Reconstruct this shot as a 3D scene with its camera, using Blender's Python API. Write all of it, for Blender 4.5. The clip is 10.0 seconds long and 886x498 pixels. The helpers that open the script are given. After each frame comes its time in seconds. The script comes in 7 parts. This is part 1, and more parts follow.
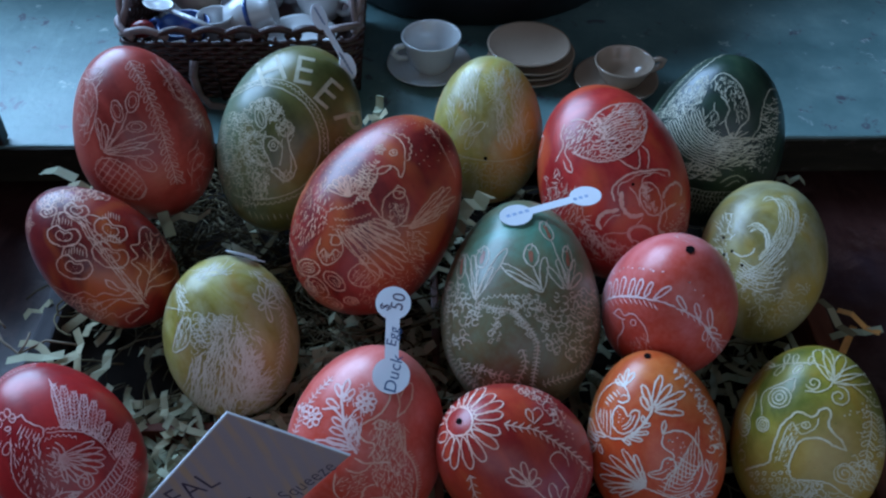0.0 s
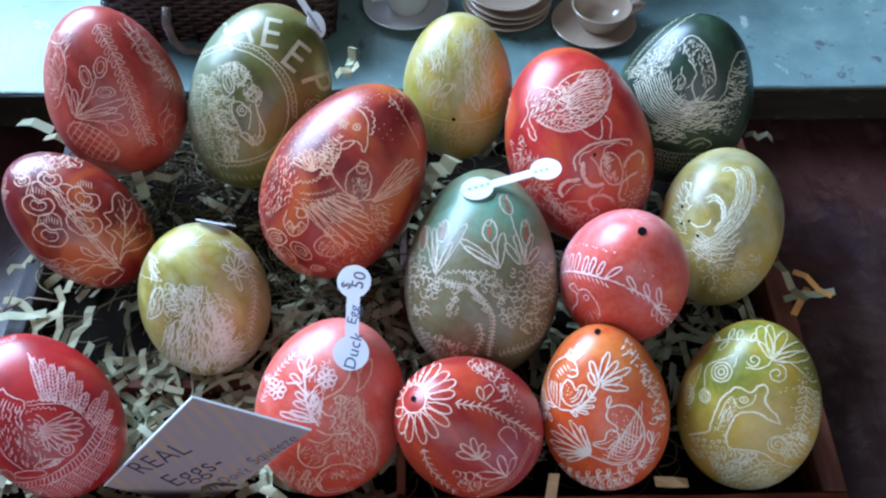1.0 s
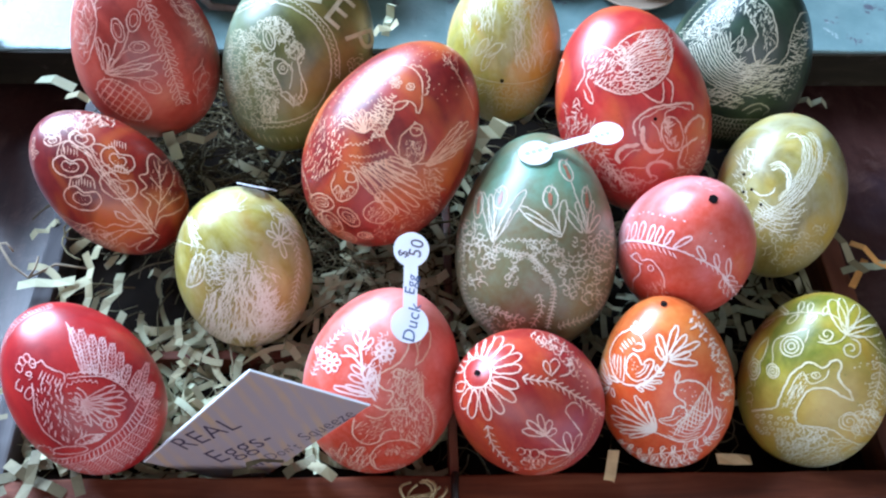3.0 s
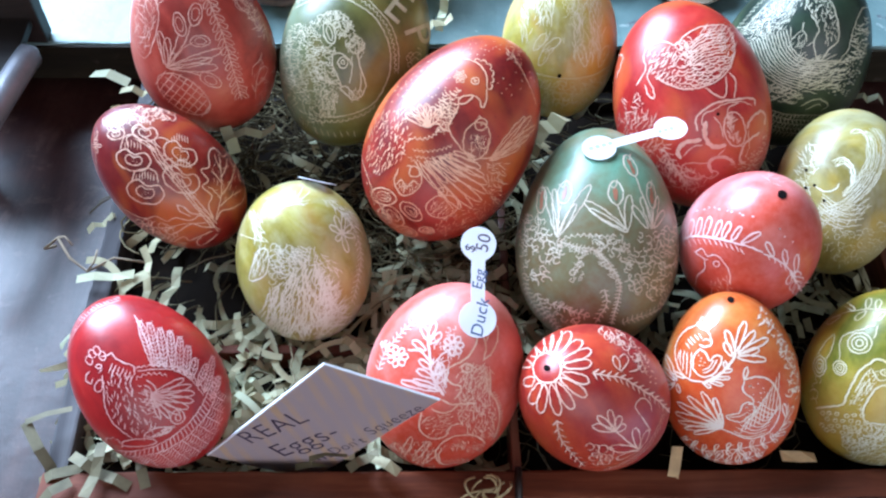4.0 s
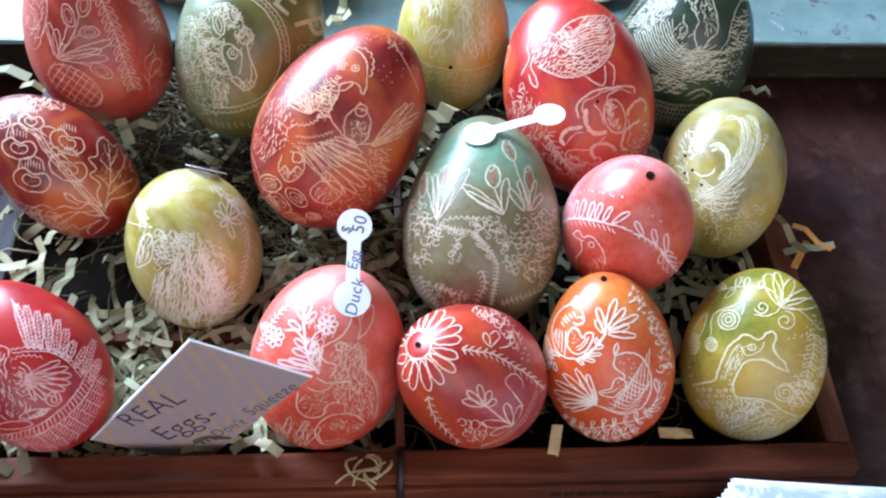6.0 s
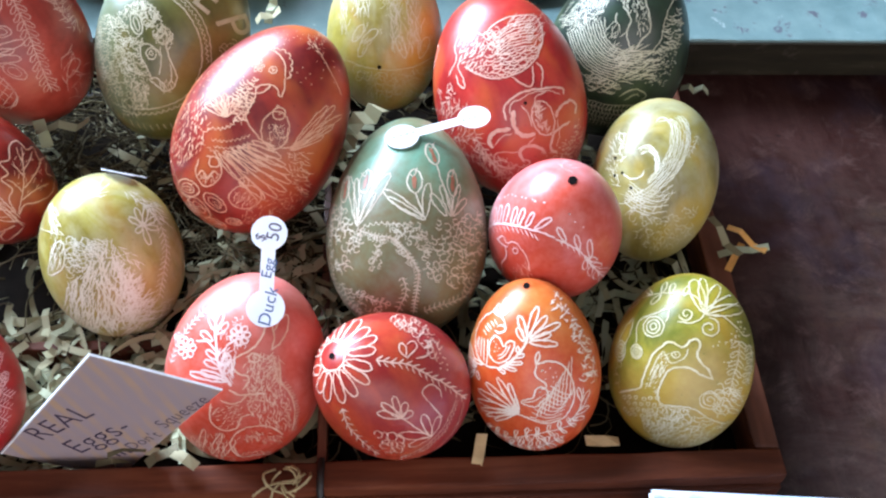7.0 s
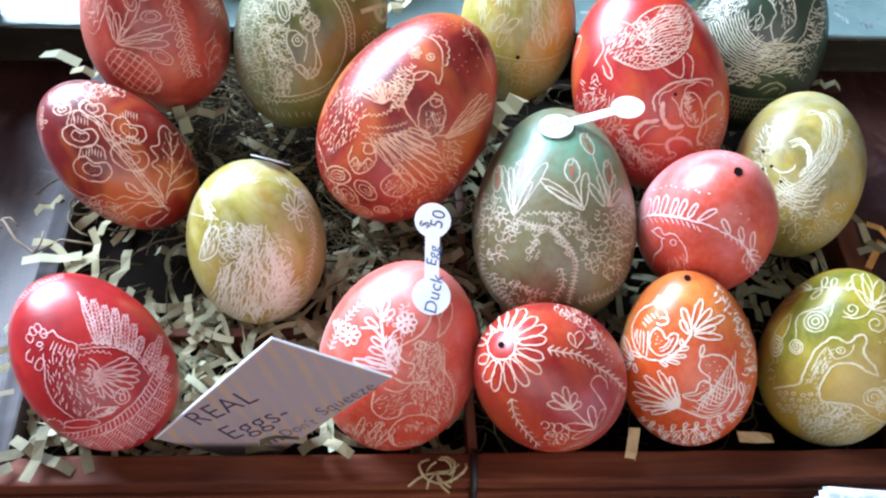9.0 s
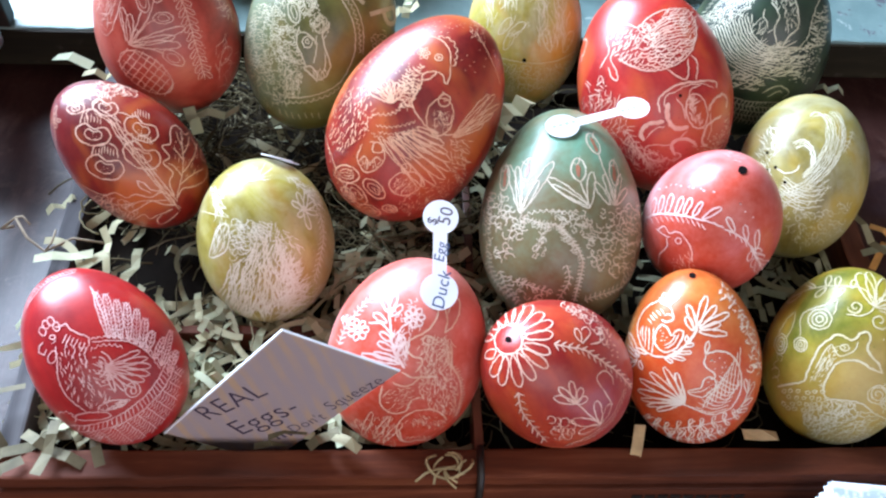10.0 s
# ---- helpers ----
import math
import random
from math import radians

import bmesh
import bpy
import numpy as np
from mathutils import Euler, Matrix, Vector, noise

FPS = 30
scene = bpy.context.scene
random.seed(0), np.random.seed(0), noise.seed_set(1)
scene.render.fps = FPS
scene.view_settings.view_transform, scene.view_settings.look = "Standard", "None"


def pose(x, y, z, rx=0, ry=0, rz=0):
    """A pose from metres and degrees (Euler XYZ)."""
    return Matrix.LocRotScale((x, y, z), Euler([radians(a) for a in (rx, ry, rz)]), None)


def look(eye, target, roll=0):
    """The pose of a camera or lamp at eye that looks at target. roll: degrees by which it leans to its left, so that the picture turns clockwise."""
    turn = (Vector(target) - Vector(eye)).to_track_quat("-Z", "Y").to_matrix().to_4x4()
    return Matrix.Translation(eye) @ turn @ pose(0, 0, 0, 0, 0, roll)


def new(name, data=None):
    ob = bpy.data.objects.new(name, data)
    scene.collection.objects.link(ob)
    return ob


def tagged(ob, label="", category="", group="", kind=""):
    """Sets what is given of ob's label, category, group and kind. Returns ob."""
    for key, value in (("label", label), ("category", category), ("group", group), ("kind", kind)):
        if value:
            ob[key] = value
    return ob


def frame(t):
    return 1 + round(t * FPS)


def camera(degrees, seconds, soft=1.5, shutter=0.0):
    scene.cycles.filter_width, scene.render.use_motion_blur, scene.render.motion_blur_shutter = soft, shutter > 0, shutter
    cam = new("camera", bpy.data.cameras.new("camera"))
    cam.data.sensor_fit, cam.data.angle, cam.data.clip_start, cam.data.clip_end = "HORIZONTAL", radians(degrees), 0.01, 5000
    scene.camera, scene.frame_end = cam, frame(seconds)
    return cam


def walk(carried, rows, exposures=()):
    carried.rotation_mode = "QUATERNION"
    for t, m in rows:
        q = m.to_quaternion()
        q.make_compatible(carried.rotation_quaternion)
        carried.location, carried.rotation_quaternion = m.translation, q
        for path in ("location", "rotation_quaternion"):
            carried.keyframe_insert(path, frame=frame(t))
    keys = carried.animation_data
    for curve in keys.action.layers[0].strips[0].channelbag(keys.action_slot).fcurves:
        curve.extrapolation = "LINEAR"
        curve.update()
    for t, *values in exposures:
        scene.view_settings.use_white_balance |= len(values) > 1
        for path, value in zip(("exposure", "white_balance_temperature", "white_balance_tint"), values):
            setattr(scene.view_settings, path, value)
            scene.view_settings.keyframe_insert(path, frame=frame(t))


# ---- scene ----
cam = camera(51.7, 10.0, soft=2.3)
PATH = [
    (0, (0.0086, 0.0233, 0.2823), (0.0280, 0.7361, -0.4187), 0.27),
    (0.5, (0.0175, 0.0361, 0.2984), (0.0336, 0.7015, -0.4479), 0.57),
    (1, (0.0239, 0.0413, 0.3114), (0.0345, 0.6519, -0.4805), 0.19),
    (1.5, (0.0198, 0.0418, 0.3115), (0.0443, 0.6309, -0.4961), 1.35),
    (2, (0.0147, 0.0444, 0.3077), (0.0500, 0.6252, -0.5056), 2.35),
    (2.5, (0.0101, 0.0473, 0.3038), (0.0495, 0.6277, -0.5096), 2.75),
    (3, (-0.0006, 0.0500, 0.2993), (0.0311, 0.6330, -0.5125), 2.34),
    (3.2, (-0.0064, 0.0508, 0.2979), (0.0214, 0.6342, -0.5138), 2.13),
    (4.3, (-0.0181, 0.0483, 0.2978), (0.0014, 0.6293, -0.5158), 1.60),
    (4.5, (-0.0167, 0.0468, 0.2981), (0.0054, 0.6282, -0.5153), 1.78),
    (5, (-0.0074, 0.0415, 0.2970), (0.0151, 0.6304, -0.5109), 1.61),
    (5.5, (0.0008, 0.0367, 0.2963), (0.0386, 0.6334, -0.5053), 2.60),
    (6, (0.0117, 0.0366, 0.2962), (0.0614, 0.6341, -0.5042), 3.36),
    (7.3, (0.0326, 0.0463, 0.2947), (0.1052, 0.6295, -0.5144), 5.00),
    (7.5, (0.0312, 0.0466, 0.2941), (0.1009, 0.6295, -0.5154), 4.78),
    (8, (0.0165, 0.0461, 0.2901), (0.0820, 0.6323, -0.5174), 4.71),
    (8.5, (0.0009, 0.0448, 0.2880), (0.0576, 0.6343, -0.5178), 4.33),
    (9, (-0.0124, 0.0443, 0.2882), (0.0395, 0.6343, -0.5176), 4.20),
    (9.5, (-0.0182, 0.0427, 0.2879), (0.0372, 0.6357, -0.5154), 4.59),
    (10, (-0.0138, 0.0379, 0.2874), (0.0342, 0.6414, -0.5085), 4.00),
]
EXPOSURES = [
    (0.0, -1.54, 4600, 7), (0.3, -0.94, 4720, 7), (0.6, -0.46, 4820, 8), (0.9, -0.28, 4980, 10), (1.2, -0.15, 5120, 11),
    (1.6, 0.03, 5120, 11), (2.2, 0.14, 5170, 11), (3.0, 0.18, 5230, 11), (4.5, 0.21, 5380, 12), (6.0, 0.24, 5600, 14), (7.5, 0.34, 5780, 14), (10.0, 0.31, 5780, 14),
]
walk(cam, [(t, look(eye, target, roll)) for t, eye, target, roll in PATH], EXPOSURES)

# ---------------------------------------------------------------- light
world = bpy.data.worlds.new("sky")
scene.world = world
world.use_nodes = True
sky = world.node_tree.nodes.new("ShaderNodeTexSky")
sky.sky_type = "NISHITA"
sky.sun_disc = False
sky.sun_elevation = radians(35)
sky.sun_rotation = radians(200)
world.node_tree.links.new(sky.outputs[0], world.node_tree.nodes["Background"].inputs[0])
world.node_tree.nodes["Background"].inputs[1].default_value = 0.10


def area_lamp(name, eye, target, sx, sy, watts, colour):
    data = bpy.data.lights.new(name, "AREA")
    data.shape, data.size, data.size_y, data.energy, data.color = "RECTANGLE", sx, sy, watts, colour
    ob = new(name, data)
    ob.matrix_world = look(eye, target)
    return ob


# daylight of the sky in the shop window behind the sill
area_lamp("window_daylight", (-0.74, 1.02, 0.74), (-0.05, 0.25, 0.03), 1.1, 0.85, 86.0, (0.76, 0.89, 1.0))
# wide warm fill lamp, added out of view to brighten the egg fronts
area_lamp("front_fill", (0.40, -1.36, 0.82), (0.05, 0.2, 0.05), 2.2, 1.3, 13.0, (1.0, 0.82, 0.66))

# ---------------------------------------------------------------- materials
class Mat:
    """A small wrapper to build node materials."""

    def __init__(self, name, rough=0.5, metal=0.0, coat=0.0, spec=0.5):
        self.m = bpy.data.materials.new(name)
        self.m.use_nodes = True
        self.t = self.m.node_tree
        self.b = self.t.nodes["Principled BSDF"]
        self.set("Roughness", rough), self.set("Metallic", metal), self.set("Coat Weight", coat), self.set("Specular IOR Level", spec)
        self.co = self.node("ShaderNodeTexCoord").outputs["Object"]

    def set(self, key, value):
        self.b.inputs[key].default_value = value

    def node(self, kind):
        return self.t.nodes.new(kind)

    def link(self, a, b):
        self.t.links.new(a, b)

    def noise(self, scale, detail=4.0, rough=0.55, stretch=(1, 1, 1), distort=0.0):
        mp, n = self.node("ShaderNodeMapping"), self.node("ShaderNodeTexNoise")
        mp.inputs["Scale"].default_value = stretch
        self.link(self.co, mp.inputs[0]), self.link(mp.outputs[0], n.inputs["Vector"])
        n.inputs["Scale"].default_value, n.inputs["Detail"].default_value = scale, detail
        n.inputs["Roughness"].default_value, n.inputs["Distortion"].default_value = rough, distort
        return n.outputs[0]

    def ramp(self, fac, stops):
        r = self.node("ShaderNodeValToRGB")
        el = r.color_ramp.elements
        while len(el) < len(stops):
            el.new(0.5)
        for e, (p, c) in zip(el, stops):
            e.position = p
            e.color = (*c, 1) if len(c) == 3 else c
        self.link(fac, r.inputs[0])
        return r.outputs[0]

    def mix(self, fac, a, b, kind="MIX"):
        n = self.node("ShaderNodeMix")
        n.data_type, n.blend_type = "RGBA", kind
        for src, sock in ((fac, n.inputs[0]), (a, n.inputs[6]), (b, n.inputs[7])):
            if isinstance(src, (int, float)):
                sock.default_value = src
            elif isinstance(src, tuple):
                sock.default_value = (*src, 1)
            else:
                self.link(src, sock)
        return n.outputs[2]

    def colour(self, sock):
        self.link(sock, self.b.inputs["Base Color"])
        return self

    def rough(self, fac, lo, hi):
        n = self.node("ShaderNodeMapRange")
        n.inputs[3].default_value, n.inputs[4].default_value = lo, hi
        self.link(fac, n.inputs[0]), self.link(n.outputs[0], self.b.inputs["Roughness"])

    def bump(self, fac, strength, distance):
        n = self.node("ShaderNodeBump")
        n.inputs["Strength"].default_value, n.inputs["Distance"].default_value = strength, distance
        self.link(fac, n.inputs["Height"]), self.link(n.outputs[0], self.b.inputs["Normal"])


def grey(v):
    return (v, v, v)


def dye(name, deep, mid, light, glow=None, scale=28, rough=0.33, end_tint=None, haze=None):
    """Dyed and varnished eggshell: blotchy dye over a pale shell with fine pores. end_tint: a second colour blended in
    along one axis, (colour, axis, from, to). haze: the colour of a rubbed, chalky film.
    """
    m = Mat(name, rough=rough, coat=0.45, spec=0.35)
    m.set("Coat Roughness", 0.29)
    big = m.noise(scale, 4.0, 0.55, distort=0.8)
    c = m.ramp(big, [(0.40, deep), (0.52, mid), (0.65, light)])
    # second colour towards one side of the egg, its border broken by noise
    if end_tint:
        colour, axis, start, end = end_tint
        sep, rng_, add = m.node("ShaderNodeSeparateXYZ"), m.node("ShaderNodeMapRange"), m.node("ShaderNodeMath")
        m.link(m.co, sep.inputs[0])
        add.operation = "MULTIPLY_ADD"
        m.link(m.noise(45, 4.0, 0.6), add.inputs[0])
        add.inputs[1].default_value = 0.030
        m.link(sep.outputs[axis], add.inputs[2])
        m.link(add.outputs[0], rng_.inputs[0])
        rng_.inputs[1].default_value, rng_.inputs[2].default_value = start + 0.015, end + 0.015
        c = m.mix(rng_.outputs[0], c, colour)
    if glow:
        g = m.noise(scale * 1.3, 3.0, 0.5, stretch=(1, 1, 0.6), distort=0.5)
        c = m.mix(m.ramp(g, [(0.48, grey(0)), (0.61, grey(0.85))]), c, glow)
    if haze:
        film = m.noise(62, 5.0, 0.62, stretch=(1.3, 1.3, 0.45), distort=1.2)
        c = m.mix(m.ramp(film, [(0.42, grey(0.0)), (0.66, grey(0.45))]), c, haze)
    fine = m.noise(420, 3.0, 0.6)
    c = m.mix(m.ramp(fine, [(0.40, grey(0.0)), (0.75, grey(0.11))]), c, tuple(min(1, v * 1.4 + 0.02) for v in light))
    smear = m.noise(70, 5.0, 0.65, stretch=(1, 1, 0.5))
    c = m.mix(m.ramp(smear, [(0.58, grey(0.0)), (0.80, grey(0.16))]), c, tuple(min(1, v * 1.3 + 0.06) for v in light))
    speck = m.noise(900, 1.0)
    c = m.mix(m.ramp(speck, [(0.70, grey(0)), (0.76, grey(0.5))]), c, deep)
    m.colour(c)
    m.rough(m.noise(150, 3.0), rough - 0.06, rough + 0.16)
    m.bump(m.noise(1500, 2.0), 0.06, 0.0003)
    return m.m


def scratch_paint(name, bare, tint, amount=0.5):
    """Shell laid bare by scratching, with dye left in it here and there."""
    m = Mat(name, rough=0.55)
    n = m.noise(160, 4.0, 0.65)
    c = m.mix(m.ramp(n, [(0.38, grey(0.0)), (0.66, grey(amount))]), bare, tint)
    m.colour(c)
    m.bump(m.noise(2500, 2.0), 0.2, 0.0003)
    return m.m


def wood(name, dark, mid, light, scale=30, stretch=(0.25, 2.5, 2.5), rough=0.45, dust=None):
    m = Mat(name, rough=rough)
    g = m.noise(scale, 8.0, 0.62, stretch=stretch, distort=0.8)
    c = m.ramp(g, [(0.32, dark), (0.52, mid), (0.72, light)])
    w = m.noise(14, 4.0, 0.6)
    c = m.mix(m.ramp(w, [(0.45, grey(0)), (0.7, grey(0.55))]), c, tuple(v * 0.45 for v in dark))
    if dust:
        c = m.mix(m.ramp(m.noise(60, 6.0, 0.7), [(0.5, grey(0)), (0.75, grey(0.4))]), c, dust)
    scratches = m.noise(500, 3.0, 0.6, stretch=(0.1, 1, 1))
    c = m.mix(m.ramp(scratches, [(0.66, grey(0)), (0.74, grey(0.3))]), c, light)
    m.colour(c)
    m.rough(m.noise(40, 5.0, 0.6), rough - 0.15, rough + 0.2)
    m.bump(g, 0.25, 0.0006)
    return m.m


TRAY_WOOD = wood("tray_wood", (0.050, 0.013, 0.006), (0.125, 0.030, 0.011), (0.22, 0.066, 0.026), rough=0.60)
TRAY_WOOD.node_tree.nodes["Principled BSDF"].inputs["Specular IOR Level"].default_value = 0.25
TRAY_SIDE = wood("tray_side_wood", (0.055, 0.016, 0.009), (0.13, 0.040, 0.020), (0.22, 0.078, 0.040), stretch=(2.5, 0.25, 2.5), rough=0.48)
TRAY_GREY = wood("weathered_grey_wood", (0.045, 0.042, 0.045), (0.085, 0.080, 0.082), (0.14, 0.135, 0.135), stretch=(2.5, 0.25, 2.5), rough=0.75)
TRAY_GREY.node_tree.nodes["Principled BSDF"].inputs["Specular IOR Level"].default_value = 0.15
DARK_WOOD = wood("dark_wood", (0.008, 0.006, 0.005), (0.018, 0.012, 0.009), (0.035, 0.024, 0.018), rough=0.5)


def table_paint():
    m = Mat("worn_table_top", rough=0.42)
    big = m.noise(9, 6.0, 0.62, distort=1.0)
    c = m.ramp(big, [(0.32, (0.008, 0.0024, 0.0020)), (0.45, (0.015, 0.0044, 0.0036)), (0.57, (0.030, 0.010, 0.008)), (0.72, (0.056, 0.024, 0.020))])
    # brighter foreground light painted in as a noisy pale patch at front right
    place, gap, near = m.node("ShaderNodeMapping"), m.node("ShaderNodeVectorMath"), m.node("ShaderNodeMapRange")
    place.inputs["Location"].default_value = (-0.30, -0.12, 0.0)
    gap.operation = "LENGTH"
    m.link(m.co, place.inputs[0]), m.link(place.outputs[0], gap.inputs[0]), m.link(gap.outputs["Value"], near.inputs[0])
    near.inputs[1].default_value, near.inputs[2].default_value = 0.23, 0.06
    front_light = m.mix(1.0, m.ramp(m.noise(24, 7.0, 0.72, distort=1.0), [(0.36, grey(0)), (0.60, grey(0.85))]), near.outputs[0], "MULTIPLY")
    c = m.mix(front_light, c, m.ramp(m.noise(60, 6.0, 0.7, stretch=(0.6, 1.6, 1)), [(0.35, (0.055, 0.030, 0.024)), (0.55, (0.115, 0.080, 0.066)), (0.72, (0.17, 0.105, 0.062))]))
    streak = m.noise(40, 6.0, 0.7, stretch=(2.2, 0.35, 1))
    c = m.mix(m.ramp(streak, [(0.45, grey(0)), (0.72, grey(0.6))]), c, (0.075, 0.036, 0.030))
    blue = m.noise(16, 4.0, 0.6)
    c = m.mix(m.ramp(blue, [(0.55, grey(0)), (0.72, grey(0.4))]), c, (0.055, 0.045, 0.065))
    scuff = m.noise(55, 7.0, 0.72, distort=0.6)
    c = m.mix(m.ramp(scuff, [(0.54, grey(0)), (0.70, grey(0.6))]), c, (0.115, 0.066, 0.056))
    grain = m.noise(260, 4.0, 0.7)
    c = m.mix(m.ramp(grain, [(0.5, grey(0)), (0.75, grey(0.5))]), c, (0.02, 0.010, 0.010))
    spot = m.noise(120, 2.0, 0.5)
    c = m.mix(m.ramp(spot, [(0.74, grey(0)), (0.78, grey(0.7))]), c, (0.012, 0.008, 0.008))
    m.colour(c)
    m.set("Specular IOR Level", 0.30)
    m.rough(m.noise(25, 5.0, 0.65), 0.22, 0.44)
    m.bump(m.noise(160, 6.0, 0.6), 0.2, 0.0008)
    return m.m


def shelf_paint():
    m = Mat("chipped_teal_paint", rough=0.42)
    c = m.ramp(m.noise(30, 6.0, 0.65), [(0.32, (0.115, 0.19, 0.19)), (0.52, (0.165, 0.25, 0.245)), (0.74, (0.23, 0.325, 0.31))])
    chips = m.noise(75, 7.0, 0.72, distort=0.4)
    c = m.mix(m.ramp(chips, [(0.60, grey(0)), (0.645, grey(0.8))]), c, (0.085, 0.065, 0.095))
    white = m.noise(95, 6.0, 0.7)
    c = m.mix(m.ramp(white, [(0.63, grey(0)), (0.67, grey(0.7))]), c, (0.50, 0.56, 0.54))
    m.colour(c)
    m.rough(m.noise(60, 5.0), 0.3, 0.6)
    m.bump(m.noise(130, 7.0, 0.7), 0.45, 0.0012)
    return m.m


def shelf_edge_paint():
    m = Mat("shaded_worn_edge", rough=0.75, spec=0.12)
    # worn brown taken down to near black, so the face's shade is painted in
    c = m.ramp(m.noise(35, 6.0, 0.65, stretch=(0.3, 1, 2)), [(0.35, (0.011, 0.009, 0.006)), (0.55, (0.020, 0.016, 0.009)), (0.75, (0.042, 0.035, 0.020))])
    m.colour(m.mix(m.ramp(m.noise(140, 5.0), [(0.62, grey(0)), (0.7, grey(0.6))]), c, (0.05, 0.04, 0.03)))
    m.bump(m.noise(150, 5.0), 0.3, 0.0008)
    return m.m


def plain(name, colour, rough=0.5, var=0.25, scale=60, metal=0.0, coat=0.0, bump=0.1):
    m = Mat(name, rough=rough, metal=metal, coat=coat)
    n = m.noise(scale, 5.0, 0.6)
    lo, hi = tuple(v * (1 - var) for v in colour), tuple(min(1, v * (1 + var)) for v in colour)
    c = m.ramp(n, [(0.3, lo), (0.7, hi)])
    fine = m.noise(scale * 9, 3.0, 0.6)
    c = m.mix(m.ramp(fine, [(0.4, grey(0)), (0.8, grey(0.25))]), c, lo)
    m.colour(c)
    m.bump(fine, bump, 0.0004)
    return m.m


def shred_paper():
    m = Mat("cream_paper_shred", rough=0.7)
    add = m.node("ShaderNodeMath")
    add.operation = "ADD"
    m.link(m.node("ShaderNodeNewGeometry").outputs["Random Per Island"], add.inputs[0])
    m.link(m.node("ShaderNodeObjectInfo").outputs["Random"], add.inputs[1])
    wrap = m.node("ShaderNodeMath")
    wrap.operation = "FRACT"
    m.link(add.outputs[0], wrap.inputs[0])
    c = m.ramp(wrap.outputs[0], [(0.0, (0.34, 0.30, 0.17)), (0.35, (0.47, 0.43, 0.25)), (0.7, (0.43, 0.46, 0.30)), (1.0, (0.55, 0.49, 0.28))])
    c = m.mix(m.ramp(m.noise(300, 4.0), [(0.4, grey(0)), (0.8, grey(0.35))]), c, (0.36, 0.31, 0.19))
    m.colour(c)
    return see_through(m.m, (0.40, 0.37, 0.24), 0.25)


def wood_wool_fibre():
    m = Mat("wood_wool_fibre", rough=0.8)
    c = m.ramp(m.node("ShaderNodeNewGeometry").outputs["Random Per Island"], [(0.0, (0.028, 0.020, 0.010)), (0.45, (0.075, 0.058, 0.028)), (0.8, (0.16, 0.135, 0.075)), (1.0, (0.30, 0.27, 0.17))])
    m.colour(m.mix(m.ramp(m.noise(200, 4.0), [(0.4, grey(0)), (0.75, grey(0.5))]), c, (0.05, 0.036, 0.018)))
    return m.m


def see_through(material, colour, share):
    """Thin paper that lets some light through."""
    t = material.node_tree
    out = next(n for n in t.nodes if n.type == "OUTPUT_MATERIAL")
    mix, tr = t.nodes.new("ShaderNodeMixShader"), t.nodes.new("ShaderNodeBsdfTranslucent")
    tr.inputs[0].default_value = (*colour, 1)
    mix.inputs[0].default_value = share
    t.links.new(t.nodes["Principled BSDF"].outputs[0], mix.inputs[1]), t.links.new(tr.outputs[0], mix.inputs[2])
    t.links.new(mix.outputs[0], out.inputs[0])
    return material


TABLE, SHELF, SHELF_EDGE = table_paint(), shelf_paint(), shelf_edge_paint()
SHRED = shred_paper()
WOOL = wood_wool_fibre()
# darker copy of the cream shred; the shade at the tray's front is in its colour
SHADED_SHRED = see_through(plain("shaded_paper_shred", (0.155, 0.135, 0.075), 0.75, 0.35, 120), (0.14, 0.11, 0.05), 0.12)
TAN_SHRED = plain("tan_paper_shred", (0.50, 0.35, 0.17), 0.75, 0.3, 120)
ORANGE_SHRED = plain("orange_edged_paper_shred", (0.62, 0.30, 0.07), 0.7, 0.3, 90)
TAG_WHITE = see_through(plain("white_tag_card", (0.84, 0.84, 0.87), 0.5, 0.04, 80, bump=0.02), (0.8, 0.82, 0.86), 0.35)
TAG_INK = plain("faded_blue_ink", (0.30, 0.36, 0.52), 0.6, 0.2, 200)
# tray floor near black: the deep shadow under the eggs is put into its colour
BEDDING = plain("shaded_tray_floor", (0.010, 0.007, 0.005), 0.95, 0.5, 90)
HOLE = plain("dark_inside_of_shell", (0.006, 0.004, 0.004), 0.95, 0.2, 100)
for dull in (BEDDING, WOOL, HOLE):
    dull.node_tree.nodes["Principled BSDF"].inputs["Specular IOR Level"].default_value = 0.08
INK = plain("dark_pen_ink", (0.06, 0.04, 0.075), 0.6, 0.2, 200)
BLUE_INK = plain("blue_pen_ink", (0.03, 0.06, 0.16), 0.6, 0.2, 200)
PORCELAIN = plain("glazed_porcelain", (0.62, 0.63, 0.63), 0.16, 0.05, 50, coat=0.5, bump=0.02)
# cream china, its colour browned to carry shadow and warm light
SHADED_CREAM = plain("shaded_cream_porcelain", (0.44, 0.34, 0.25), 0.18, 0.07, 50, coat=0.5, bump=0.02)
BLUE_GLAZE = plain("blue_painted_glaze", (0.05, 0.09, 0.28), 0.2, 0.2, 90, coat=0.4)
WICKER = plain("dark_red_brown_wicker", (0.045, 0.018, 0.013), 0.38, 0.5, 140, bump=0.3)
WICKER_GREY = plain("greyed_cane", (0.20, 0.15, 0.14), 0.5, 0.4, 140, bump=0.3)
PAGE = plain("white_paper_pages", (0.78, 0.79, 0.83), 0.6, 0.06, 60, bump=0.05)
PAGE_EDGE = plain("bluish_printed_cover", (0.45, 0.50, 0.62), 0.45, 0.3, 70)


